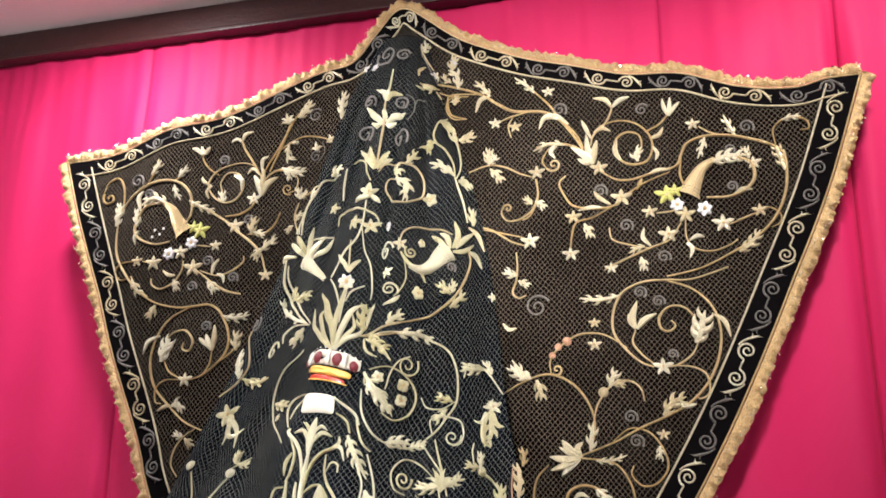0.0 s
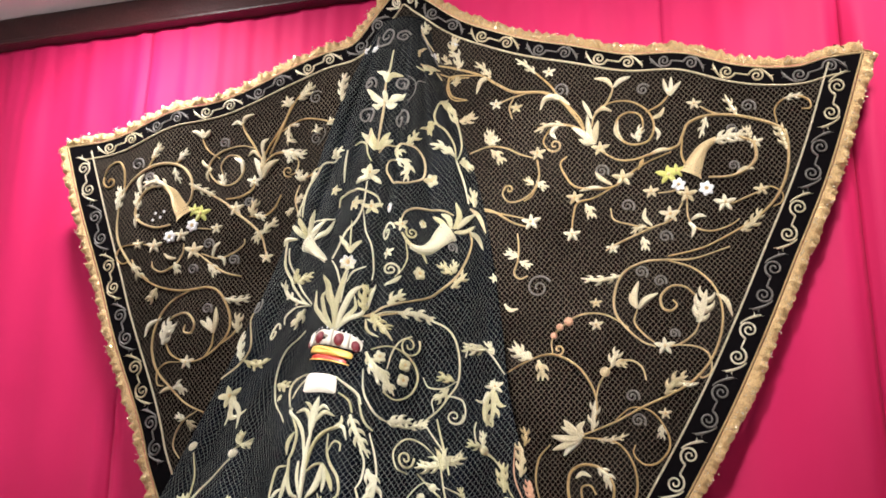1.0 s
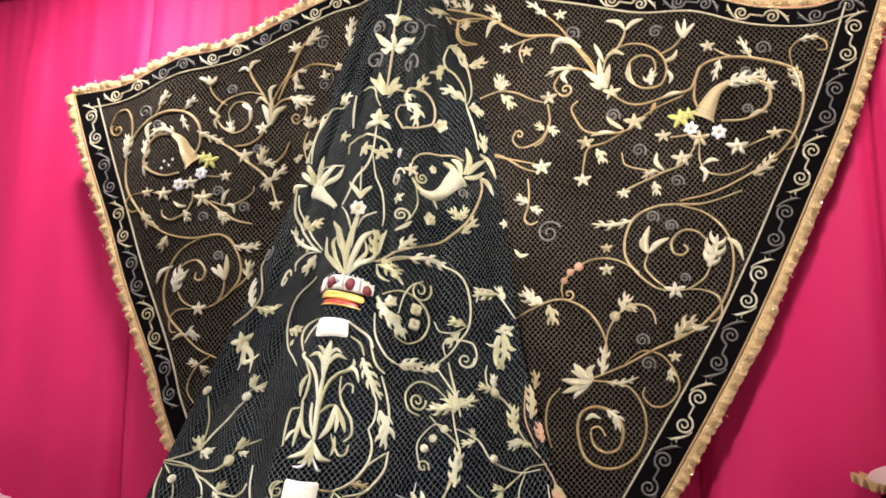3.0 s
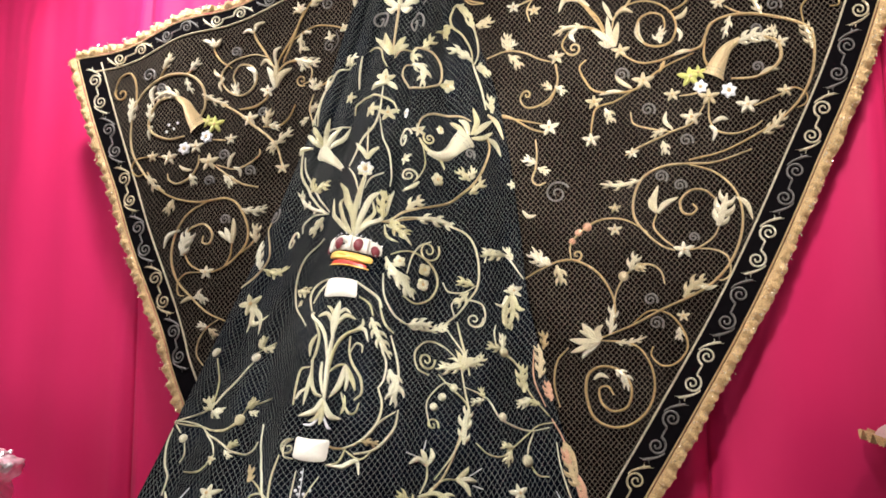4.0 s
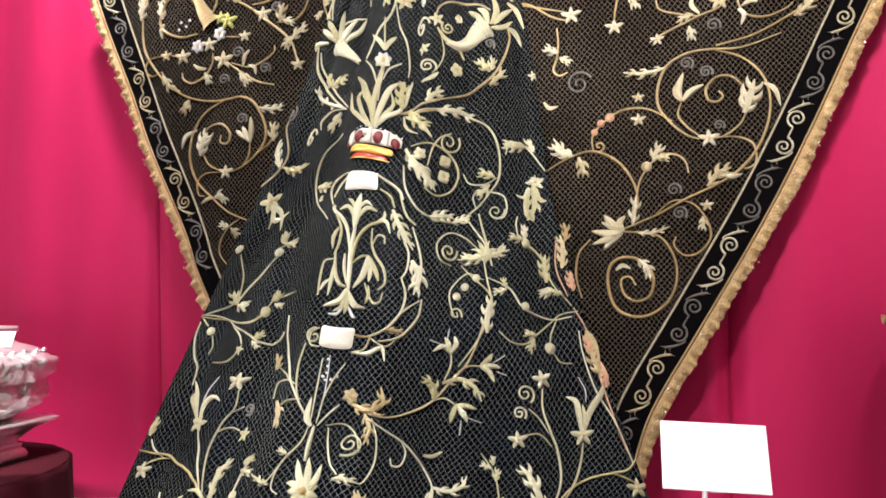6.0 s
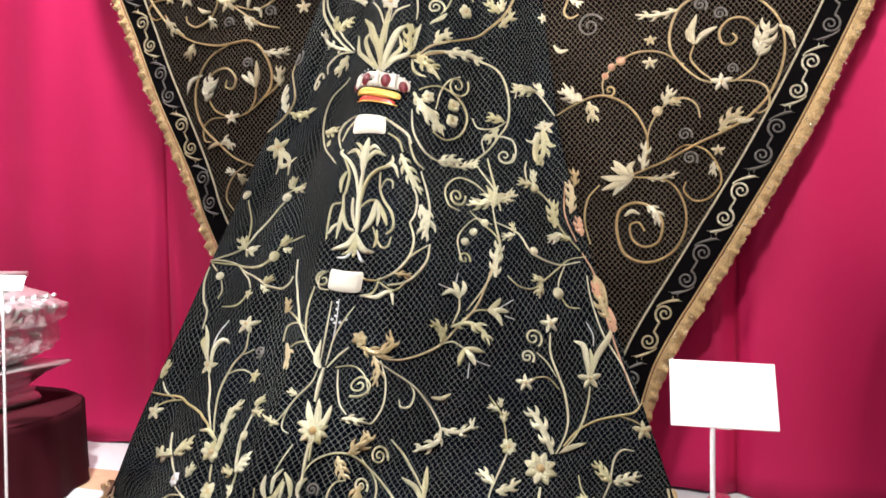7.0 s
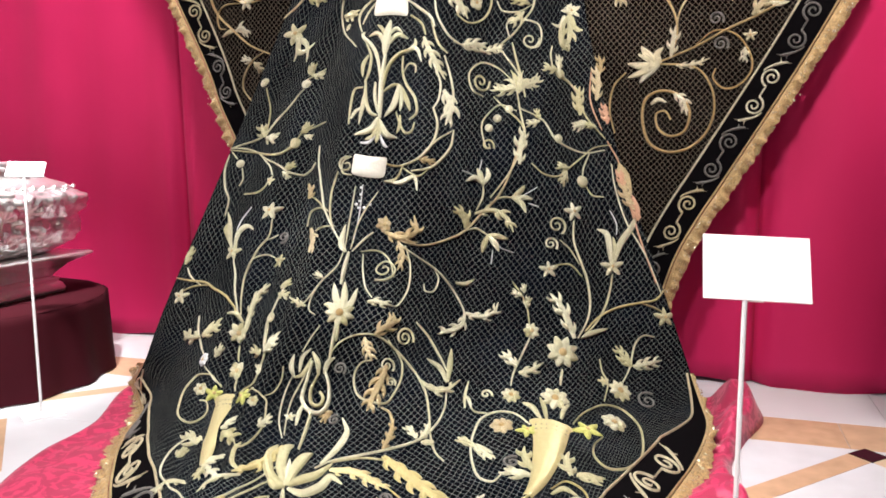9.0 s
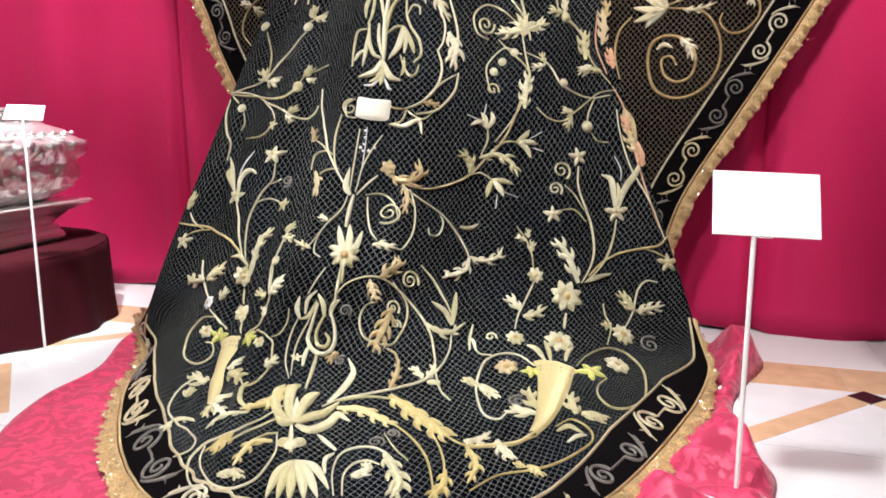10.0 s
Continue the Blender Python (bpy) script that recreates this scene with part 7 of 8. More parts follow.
acanthus(T, PALE, 0.0262, 2, 1.293, 7.373, 1.350, 7.324, 1.464, 7.284)
acanthus(T, PALE, 0.0223, 2, 1.293, 7.389, 1.288, 7.431, 1.272, 7.484)
acanthus(T, PALE, 0.0261, 3, 1.269, 7.380, 1.386, 7.398, 1.494, 7.422)
leaf(T, PALE, .5, .12, 2, 1.140, 7.271, 0.983, 7.236)
stem(T, PALE, 0.0133, 1.149, 7.235, 1.025, 7.268, 0.959, 7.394, 0.957, 7.518, 1.000, 7.581, 1.097, 7.595, 1.214, 7.591, 1.294, 7.616, 1.290, 7.687, 1.210, 7.759)
acanthus(T, PALE, 0.0183, 2, 1.040, 7.610, 1.121, 7.555, 1.230, 7.521)
leaf(T, PALE, .5, .12, 2, 1.048, 7.614, 1.008, 7.695)
leaf(T, PALE, .5, .12, 2, 1.019, 7.436, 1.050, 7.344)
acanthus(T, OLIVE, 0.0344, 3, 1.900, 7.162, 1.799, 7.259, 1.700, 7.324, 1.582, 7.359)
acanthus(T, PALE, 0.0179, 3, 1.655, 7.372, 1.462, 7.420, 1.332, 7.540)
stem(T, PALE, 0.0142, 1.862, 7.302, 1.722, 7.409, 1.563, 7.512, 1.406, 7.601, 1.320, 7.709, 1.339, 7.797, 1.424, 7.853, 1.524, 7.868)
stem(T, PALE, 0.0122, 1.885, 7.362, 1.757, 7.431, 1.602, 7.530, 1.479, 7.618)
stem(T, PALE, 0.0133, 1.828, 7.488, 1.824, 7.587, 1.773, 7.684, 1.710, 7.763, 1.621, 7.811, 1.534, 7.810, 1.440, 7.767, 1.391, 7.704, 1.392, 7.629)
stem(T, PALE, 0.0117, 1.834, 7.484, 1.762, 7.500, 1.691, 7.542)
acanthus(T, OLIVE, 0.0344, 3, 1.571, 7.518, 1.514, 7.582, 1.437, 7.653)
acanthus(T, OLIVE, 0.0272, 3, 1.804, 7.540, 1.706, 7.554, 1.648, 7.626, 1.606, 7.699)
leaf(T, PALE, .5, .12, 2, 1.538, 7.764, 1.644, 7.729)
leaf(T, PALE, .5, .12, 2, 1.610, 7.716, 1.646, 7.763)
blade(T, PALE, 0.0163, 0.45, 1.649, 7.342, 1.572, 7.300, 1.562, 7.210, 1.601, 7.152)
# great palmette, its stem and tassel
blade(T, PALE, 0.0355, 0.45, 1.928, 7.418, 1.837, 7.362, 1.808, 7.234, 1.863, 7.151)
blade(T, PALE, 0.0390, 0.45, 1.928, 7.418, 1.895, 7.293, 1.919, 7.194, 1.972, 7.150)
blade(T, PALE, 0.0390, 0.45, 1.935, 7.418, 1.979, 7.315, 2.028, 7.247, 2.081, 7.206)
blade(T, PALE, 0.0301, 0.45, 1.942, 7.417, 2.007, 7.385, 2.091, 7.353, 2.198, 7.270)
blade(T, PALE, 0.0300, 0.45, 1.941, 7.432, 2.016, 7.462, 2.108, 7.424, 2.180, 7.360, 2.241, 7.397)
blade(T, PALE, 0.0248, 0.45, 1.928, 7.418, 1.858, 7.422, 1.814, 7.363)
blade(T, PALE, 0.0213, 0.45, 1.928, 7.418, 1.944, 7.329, 1.951, 7.242)
stem(T, PALE, 0.0305, 1.914, 7.440, 1.908, 7.509, 1.905, 7.597)
bead(T, PALE, 0.0277, 1.869, 7.538, 1.910, 7.549, 1.951, 7.533)
blade(T, PALE, 0.0310, 0.45, 1.906, 7.643, 1.831, 7.722, 1.781, 7.834)
blade(T, PALE, 0.0310, 0.45, 1.913, 7.642, 1.864, 7.733, 1.833, 7.837)
blade(T, PALE, 0.0310, 0.45, 1.919, 7.642, 1.902, 7.744, 1.889, 7.839)
blade(T, PALE, 0.0310, 0.45, 1.924, 7.641, 1.952, 7.726, 1.956, 7.829)
blade(T, PALE, 0.0310, 0.45, 1.930, 7.641, 1.984, 7.710, 2.015, 7.813)
blade(T, PALE, 0.0245, 0.45, 1.936, 7.641, 2.023, 7.678, 2.070, 7.767)
stem(T, PALE, 0.0256, 1.996, 7.183, 2.026, 7.067, 2.045, 6.954, 2.043, 6.868)
stem(T, PALE, 0.0316, 1.930, 6.437, 1.950, 6.633, 1.963, 6.770, 2.026, 6.873, 2.102, 6.898, 2.143, 6.811, 2.113, 6.660, 2.035, 6.498)
stem(T, PALE, 0.0276, 2.010, 6.557, 2.002, 6.699, 2.037, 6.814, 2.089, 6.835, 2.102, 6.771, 2.066, 6.710)
blade(T, PALE, 0.0205, 0.45, 2.017, 6.568, 1.969, 6.447, 1.896, 6.359)
blade(T, PALE, 0.0205, 0.45, 2.054, 6.558, 2.046, 6.458, 2.079, 6.410)
stem(T, PALE, 0.0237, 2.054, 6.458, 2.016, 6.275, 1.983, 6.077)
stem(T, PALE, 0.0112, 1.886, 7.102, 1.837, 6.960, 1.816, 6.721, 1.819, 6.566)
stem(T, PALE, 0.0112, 1.897, 7.080, 1.889, 6.812, 1.913, 6.618, 1.919, 6.457)
blade(T, PALE, 0.0184, 0.45, 1.836, 6.582, 1.777, 6.478, 1.757, 6.372)
blade(T, PALE, 0.0164, 0.45, 1.836, 6.582, 1.893, 6.558, 1.912, 6.487, 1.909, 6.413)
blade(T, PALE, 0.0144, 0.45, 1.857, 6.537, 1.831, 6.405, 1.870, 6.330)
stem(T, PALE, 0.0099, 1.813, 6.355, 1.833, 6.237, 1.867, 6.144)
star_leaf(T, PALE, 1.916, 6.928, 0.0220, 1.6)
blade(T, PALE, 0.0158, 0.45, 1.969, 7.001, 1.972, 6.898, 1.986, 6.804)
acanthus(T, GOLD, 0.0242, 2, 2.192, 6.895, 2.155, 6.918, 2.117, 6.978)
# scrolls beside the axis
stem(T, PALE, 0.0158, 2.038, 6.483, 2.046, 6.337, 2.102, 6.258, 2.229, 6.219, 2.394, 6.227, 2.536, 6.354, 2.657, 6.550, 2.717, 6.752, 2.722, 6.961, 2.704, 7.141, 2.702, 7.244, 2.724, 7.310)
acanthus(T, GOLD, 0.0353, 3, 2.353, 6.220, 2.405, 6.155, 2.475, 6.106, 2.456, 6.029)
acanthus(T, GOLD, 0.0291, 3, 2.266, 6.243, 2.325, 6.329, 2.390, 6.433)
stem(T, PALE, 0.0159, 2.389, 6.427, 2.315, 6.455, 2.287, 6.558, 2.332, 6.714, 2.396, 6.796, 2.505, 6.844, 2.552, 6.760, 2.587, 6.628, 2.585, 6.490, 2.546, 6.381, 2.463, 6.250)
acanthus(T, GOLD, 0.0458, 4, 2.488, 6.484, 2.470, 6.628, 2.443, 6.774, 2.414, 6.903)
curl(T, PALE, 0.0123, 2.574, 6.237, 2.637, 6.283, 1.9)
curl(T, PALE, 0.0121, 2.492, 6.484, 2.532, 6.547, 1.6)
curl(T, PALE, 0.0121, 2.530, 6.650, 2.554, 6.690, 1.6)
curl(T, DIM_THREAD, 0.0120, 2.146, 6.510, 2.193, 6.560, 1.7)
stem(T, PALE, 0.0165, 2.640, 6.104, 2.731, 6.227, 2.802, 6.420, 2.839, 6.584)
blade(T, PALE, 0.0214, 0.45, 2.829, 6.693, 2.802, 6.546, 2.732, 6.437)
blade(T, PALE, 0.0235, 0.45, 2.834, 6.694, 2.854, 6.522, 2.869, 6.358)
acanthus(T, PALE, 0.0295, 3, 2.690, 6.654, 2.752, 6.745, 2.817, 6.765, 2.900, 6.677)
stem(T, PALE, 0.0163, 2.823, 6.766, 2.798, 6.923, 2.739, 7.057, 2.644, 7.154, 2.503, 7.198, 2.365, 7.225, 2.193, 7.255, 2.089, 7.300)
acanthus(T, PALE, 0.0233, 2, 2.640, 7.149, 2.623, 7.086, 2.601, 7.047)
acanthus(T, PALE, 0.0232, 2, 2.648, 7.158, 2.692, 7.095, 2.712, 7.035)
leaf(T, PALE, .5, .12, 2, 2.653, 7.176, 2.709, 7.188)
stem(T, GOLD, 0.0182, 2.478, 7.195, 2.534, 7.075, 2.532, 6.936, 2.487, 6.877)
acanthus(T, GOLD, 0.0245, 3, 2.471, 7.202, 2.516, 7.107, 2.548, 6.986)
blade(T, PALE, 0.0223, 0.45, 2.122, 7.277, 2.237, 7.176, 2.304, 7.061, 2.271, 6.941)
curl(T, DIM_THREAD, 0.0116, 2.211, 6.957, 2.241, 6.921, 1.5)
stem(T, PALE, 0.0143, 2.192, 7.263, 2.362, 7.244, 2.470, 7.266)
acanthus(T, OLIVE, 0.0520, 5, 2.467, 7.254, 2.542, 7.373, 2.611, 7.480, 2.654, 7.527)
acanthus(T, OLIVE, 0.0329, 4, 2.179, 7.316, 2.316, 7.336, 2.392, 7.395, 2.456, 7.441)
stem(T, OLIVE, 0.0134, 2.453, 7.434, 2.503, 7.519, 2.529, 7.626, 2.512, 7.746, 2.494, 7.800)
stem(T, OLIVE, 0.0134, 2.591, 7.464, 2.599, 7.590, 2.579, 7.689, 2.524, 7.778)
stem(T, OLIVE, 0.0132, 2.647, 7.520, 2.698, 7.574, 2.784, 7.592, 2.903, 7.607, 3.007, 7.596)
acanthus(T, PALE, 0.0238, 3, 2.702, 7.562, 2.760, 7.563, 2.827, 7.528)
acanthus(T, OLIVE, 0.0302, 3, 2.704, 7.596, 2.707, 7.686, 2.643, 7.761)
acanthus(T, OLIVE, 0.0349, 3, 2.581, 7.695, 2.542, 7.769, 2.476, 7.809)
stem(T, PALE, 0.0117, 2.085, 7.802, 2.096, 7.688, 2.142, 7.599, 2.223, 7.558, 2.323, 7.554, 2.385, 7.602, 2.399, 7.676)
stem(T, PALE, 0.0117, 2.122, 7.800, 2.146, 7.700, 2.205, 7.642, 2.279, 7.622, 2.330, 7.643)
acanthus(T, PALE, 0.0425, 4, 2.363, 7.595, 2.382, 7.681, 2.381, 7.750, 2.328, 7.807)
leaf(T, PALE, .5, .12, 2, 2.183, 7.707, 2.282, 7.681)
leaf(T, PALE, .5, .12, 2, 2.280, 7.679, 2.277, 7.628)
blade(T, PALE, 0.0117, 0.45, 2.135, 7.568, 2.088, 7.522, 2.047, 7.478)
blade(T, PALE, 0.0127, 0.45, 2.061, 7.696, 2.070, 7.626, 2.122, 7.584)
stem(T, PALE, 0.0082, 2.393, 7.479, 2.418, 7.568, 2.452, 7.628)
curl(T, DIM_THREAD, 0.0098, 2.343, 7.524, 2.361, 7.547, 1.7)
curl(T, DIM_THREAD, 0.0100, 2.429, 7.481, 2.443, 7.501, 1.6)
# horn of plenty and flowers by the far side of the hem
horn(T, OLIVE, 0.1606, 0.0329, 1.0, 3.265, 7.151, 3.211, 7.298, 3.142, 7.427, 3.072, 7.520, 2.995, 7.582)
stem(T, OLIVE, 0.0271, 3.014, 7.571, 2.910, 7.609, 2.786, 7.598, 2.698, 7.589)
bloom(T, PALE, 0.0560, 8, 3.333, 6.914)
bloom(T, PALE, 0.0676, 8, 3.438, 6.397)
bloom(T, PALE, 0.0363, 8, 3.141, 6.853)
bloom(T, PALE, 0.0497, 9, 3.629, 6.882)
bloom(T, GOLD, 0.0427, 7, 3.043, 7.113)
bloom(T, PALE, 0.0510, 7, 3.531, 7.229)
blade(T, PALE, 0.0207, 0.45, 3.232, 7.100, 3.218, 6.989, 3.183, 6.928)
blade(T, PALE, 0.0187, 0.45, 3.256, 7.105, 3.269, 6.998, 3.269, 6.892)
blade(T, PALE, 0.0188, 0.45, 3.318, 7.120, 3.350, 7.036, 3.387, 6.984)
star_leaf(T, LEAF_GREEN, 3.149, 7.173, 0.0409, 1.6)
star_leaf(T, LEAF_GREEN, 3.404, 7.250, 0.0583, 1.6)
stem(T, PALE, 0.0157, 3.174, 7.129, 3.131, 7.028, 3.054, 6.996, 2.956, 7.042, 2.883, 7.168, 2.845, 7.287, 2.835, 7.417, 2.881, 7.462, 2.933, 7.434)
acanthus(T, PALE, 0.0291, 2, 2.863, 7.249, 2.849, 7.206, 2.814, 7.166)
acanthus(T, PALE, 0.0332, 3, 2.873, 7.235, 2.899, 7.272, 2.926, 7.338)
stem(T, PALE, 0.0159, 3.356, 7.176, 3.434, 7.079, 3.535, 7.026, 3.608, 7.125, 3.633, 7.351, 3.569, 7.584, 3.473, 7.639, 3.386, 7.591, 3.362, 7.476, 3.392, 7.386, 3.449, 7.339)
stem(T, PALE, 0.0145, 3.156, 6.757, 3.190, 6.609, 3.248, 6.422, 3.301, 6.246, 3.322, 6.128)
acanthus(T, PALE, 0.0330, 2, 3.209, 6.559, 3.189, 6.470, 3.154, 6.385)
acanthus(T, PALE, 0.0329, 2, 3.210, 6.622, 3.266, 6.600, 3.340, 6.511)
stem(T, PALE, 0.0214, 3.416, 6.592, 3.382, 6.778)
stem(T, PALE, 0.0154, 3.656, 6.786, 3.711, 6.611, 3.769, 6.346, 3.823, 6.245, 3.875, 6.254)
acanthus(T, PALE, 0.0348, 3, 3.723, 6.597, 3.703, 6.494, 3.676, 6.347)
acanthus(T, PALE, 0.0348, 3, 3.729, 6.590, 3.792, 6.563, 3.874, 6.514)
stem(T, PALE, 0.0106, 3.540, 6.989, 3.588, 6.791, 3.584, 6.635, 3.591, 6.486)
star_leaf(T, PALE, 3.576, 6.754, 0.0271, 1.6)
leaf(T, PALE, .5, .12, 2, 3.081, 7.470, 3.107, 7.294)
leaf(T, PALE, .5, .12, 2, 3.057, 7.477, 2.965, 7.401)
leaf(T, PALE, .5, .12, 2, 3.217, 7.550, 3.276, 7.399)
leaf(T, PALE, .5, .12, 2, 3.238, 7.552, 3.321, 7.654)
stem(T, OLIVE, 0.0137, 3.108, 7.575, 3.184, 7.563, 3.227, 7.644, 3.211, 7.719, 3.117, 7.746, 3.005, 7.757, 2.907, 7.751, 2.769, 7.743, 2.640, 7.791)
blade(T, PALE, 0.0141, 0.45, 3.097, 7.603, 3.155, 7.600, 3.194, 7.664)
blade(T, PALE, 0.0121, 0.45, 3.110, 7.679, 3.159, 7.668, 3.203, 7.680)
acanthus(T, PALE, 0.0327, 3, 2.831, 7.580, 2.834, 7.630, 2.857, 7.689)
acanthus(T, OLIVE, 0.0228, 2, 2.895, 7.733, 2.923, 7.759, 2.938, 7.798)
leaf(T, OLIVE, .5, .12, 2, 2.889, 7.737, 2.868, 7.697)
stem(T, PALE, 0.0100, 3.000, 7.004, 2.930, 6.971, 2.916, 6.843)
blade(T, PALE, 0.0104, 0.45, 2.891, 6.946, 2.908, 6.831, 2.944, 6.692)
blade(T, PALE, 0.0126, 0.45, 2.922, 6.949, 2.922, 6.876, 2.911, 6.832)
curl(T, PALE, 0.0124, 3.021, 6.830, 3.047, 6.855, 1.3)
curl(T, DIM_THREAD, 0.0132, 3.738, 7.032, 3.774, 6.951, 1.6)
curl(T, DIM_THREAD, 0.0110, 3.011, 7.370, 3.045, 7.346, 1.6)


# ---- damask cloth under the train ----
DAMASK = bpy.data.materials.new("crimson_damask")
DAMASK.use_nodes = True
nt = DAMASK.node_tree
b = nt.nodes["Principled BSDF"]
tc, nz, vo, mr, cr = (nt.nodes.new("ShaderNode" + k) for k in ("TexCoord", "TexNoise", "TexVoronoi", "MapRange", "ValToRGB"))
nz.inputs["Scale"].default_value, nz.inputs["Detail"].default_value, nz.inputs["Distortion"].default_value = 13.0, 3.0, 2.2
nt.links.new(tc.outputs["Object"], nz.inputs["Vector"])
cr.color_ramp.elements[0].position, cr.color_ramp.elements[1].position = 0.47, 0.53
cr.color_ramp.elements[0].color, cr.color_ramp.elements[1].color = (0.52, 0.016, 0.088, 1), (0.34, 0.009, 0.055, 1)
nt.links.new(nz.outputs["Fac"], cr.inputs[0])
nt.links.new(cr.outputs[0], b.inputs["Base Color"])
mr.inputs[1].default_value, mr.inputs[2].default_value, mr.inputs[3].default_value, mr.inputs[4].default_value = 0.46, 0.54, 0.55, 0.78
nt.links.new(nz.outputs["Fac"], mr.inputs[0])
nt.links.new(mr.outputs[0], b.inputs["Roughness"])
b.inputs["Sheen Weight"].default_value = 0.2

RIM = [(0.02, 4.15), (0.36, 4.12), (0.42, 3.90), (0.33, 3.60), (0.27, 3.30), (0.33, 2.95), (0.36, 2.70), (0.20, 2.20), (-0.40, 1.65), (-1.10, 1.50), (-1.75, 1.80), (-2.12, 2.33), (-2.27, 2.70), (-2.31, 3.04), (-2.52, 3.55), (-2.30, 3.95)]


def damask_cloth():
    nr, nc = 70, 420
    rim = spline(RIM, np.linspace(0, len(RIM) - 1, nc))
    mid = np.array([-0.95, 3.0])
    V = []
    for f in np.linspace(0.35, 1.0, nr):
        x, y = (mid + (rim - mid) * f).T
        gap = (x - 0.22) * 0.947 - (y - 3.46) * 0.32
        gap = np.where(y > 3.42, np.maximum(gap, x - 0.17), gap)
        east = np.clip((gap - 0.04) / 0.08, 0, 1)
        back = np.clip((y - 2.9) / 0.9, 0, 1)
        w = 0.010 * np.sin(9 * x + 5 * y + 2.0 * np.sin(7 * y)) + 0.008 * np.sin(17 * y - 12 * x)
        z = 0.014 + 0.8 * np.abs(w) * np.clip((f - 0.72) / 0.1, 0, 1)
        ph = np.arctan2(y - 3.0, x + 0.9)
        bunch = 0.030 * (0.5 + 0.5 * np.sin(26 * ph + 3.0 * f + 1.2 * np.sin(5 * f))) ** 1.5 + 0.016 * (0.5 + 0.5 * np.sin(61 * ph - 9 * f)) + 0.008 * np.sin(23 * x + 13 * y)
        z = z + east * (bunch * 1.75 + 0.06 * back)
        z = np.where(f > 0.965, z * (1 - (f - 0.965) / 0.035) + 0.006, z)
        V.append(np.stack([x, y, z], -1))
    return mesh_ob("damask_cloth", np.stack(V, 0).reshape(-1, 3), grid_faces(nr, nc), DAMASK)


tagged(thick(damask_cloth(), 0.004), "crimson floral damask cloth lying rumpled on the marble floor", "cloth")

# ---- sign stands ----
WHITE_METAL = material("white_painted_metal", (0.86, 0.86, 0.86), 0.35, 0, 0.06, 20)
CARD = material("white_card", (0.93, 0.93, 0.93), 0.55, 0, 0.02, 10)


def sign_stand(place, height, radius, card_w, card_h, tilt, turn, label, aside=0.0):
    stand = new("sign_stand")
    stand.matrix_world = pose(*place)
    for nm, r0, z0, z1 in (("pole", radius, 0.012, height),):
        bm = bmesh.new()
        bmesh.ops.create_cone(bm, cap_ends=True, segments=20, radius1=r0, radius2=r0, depth=z1 - z0, matrix=Matrix.Translation((0, 0, (z0 + z1) / 2)))
        part(nm, bm, WHITE_METAL, stand, smooth=False)
    foot = part("base_plate", box((-0.085, -0.085, 0.0), (0.085, 0.085, 0.012), 0.003), WHITE_METAL, stand)
    foot.rotation_euler[2] = radians(turn + 20)
    bm = box((-card_w / 2, -0.004, 0), (card_w / 2, 0.004, card_h), 0.0015)
    card = part("card", bm, CARD, stand, "blank white card")
    card.matrix_basis = Matrix.Translation((aside, 0, height - 0.006)) @ pose(0, 0, 0, tilt, 2.0, turn)
    bm = box((-0.02, 0.004, 0.0), (0.02, 0.014, 0.05), 0.002)
    clip = part("clip", bm, WHITE_METAL, stand)
    clip.matrix_basis = card.matrix_basis.copy()
    return tagged(stand, label, "sign stand", "sign stands")


sign_stand((0.243, 2.58, 0.020), 0.757, 0.0068, 0.271, 0.179, -26, 8, "white metal stand holding a blank white card beside the mantle", 0.030)
sign_stand((-2.63, 3.08, 0), 1.06, 0.0062, 0.15, 0.105, -55, 35, "thin white metal stand with a small white card")

# ---- cloth-covered round table with a silver pedestal ----
WINE = material("wine_red_tablecloth", (0.035, 0.0012, 0.005), 0.85, 0, 0.2, 6, 0.15, 200)
WINE.node_tree.nodes["Principled BSDF"].inputs["Specular IOR Level"].default_value = 0.15
SILVER = material("embossed_silver", (0.96, 0.96, 0.96), 0.32, 0.92, 0.05, 20, 0.7, 30)


def lathe(profile, n, ripple=0.0, waves=14, square=0.0, power=4.0):
    """A turned or, with square near 1, a four-sided surface; power sharpens its corners."""
    rows = []
    for r, z in profile:
        th = np.linspace(0, 2 * np.pi, n, endpoint=False)
        q = (np.abs(np.cos(th)) ** power + np.abs(np.sin(th)) ** power) ** (-1 / power)
        rr = r * (1 + square * (q - 1)) * (1 + ripple * np.sin(waves * th + 3 * z) * max(0, 1 - z))
        rows.append(np.stack([rr * np.cos(th), rr * np.sin(th), np.full(n, z)], -1))
    return np.stack(rows).reshape(-1, 3), grid_faces(len(profile), n, True)


table = new("round_table")
table.location = (-3.44, 3.42, 0)
prof = [(0.705 - 0.02 * (z / 0.40) ** 0.7, z) for z in np.linspace(0.012, 0.40, 14)] + [(0.675, 0.412), (0.65, 0.418), (0.4, 0.419), (0.01, 0.42)]
mesh_ob("cloth_skirt", *lathe(prof[:15], 160, 0.022, 15), WINE, table, "dark wine red cloth skirt reaching the floor")
mesh_ob("cloth_top", *lathe(prof[14:], 160, 0.0, 15), WINE, table, "dark wine red cloth top")
tagged(table, "low round table covered to the floor with dark wine red cloth", "table")

pedestal = new("silver_pedestal")
pedestal.matrix_world = pose(-3.50, 3.33, 0.42)


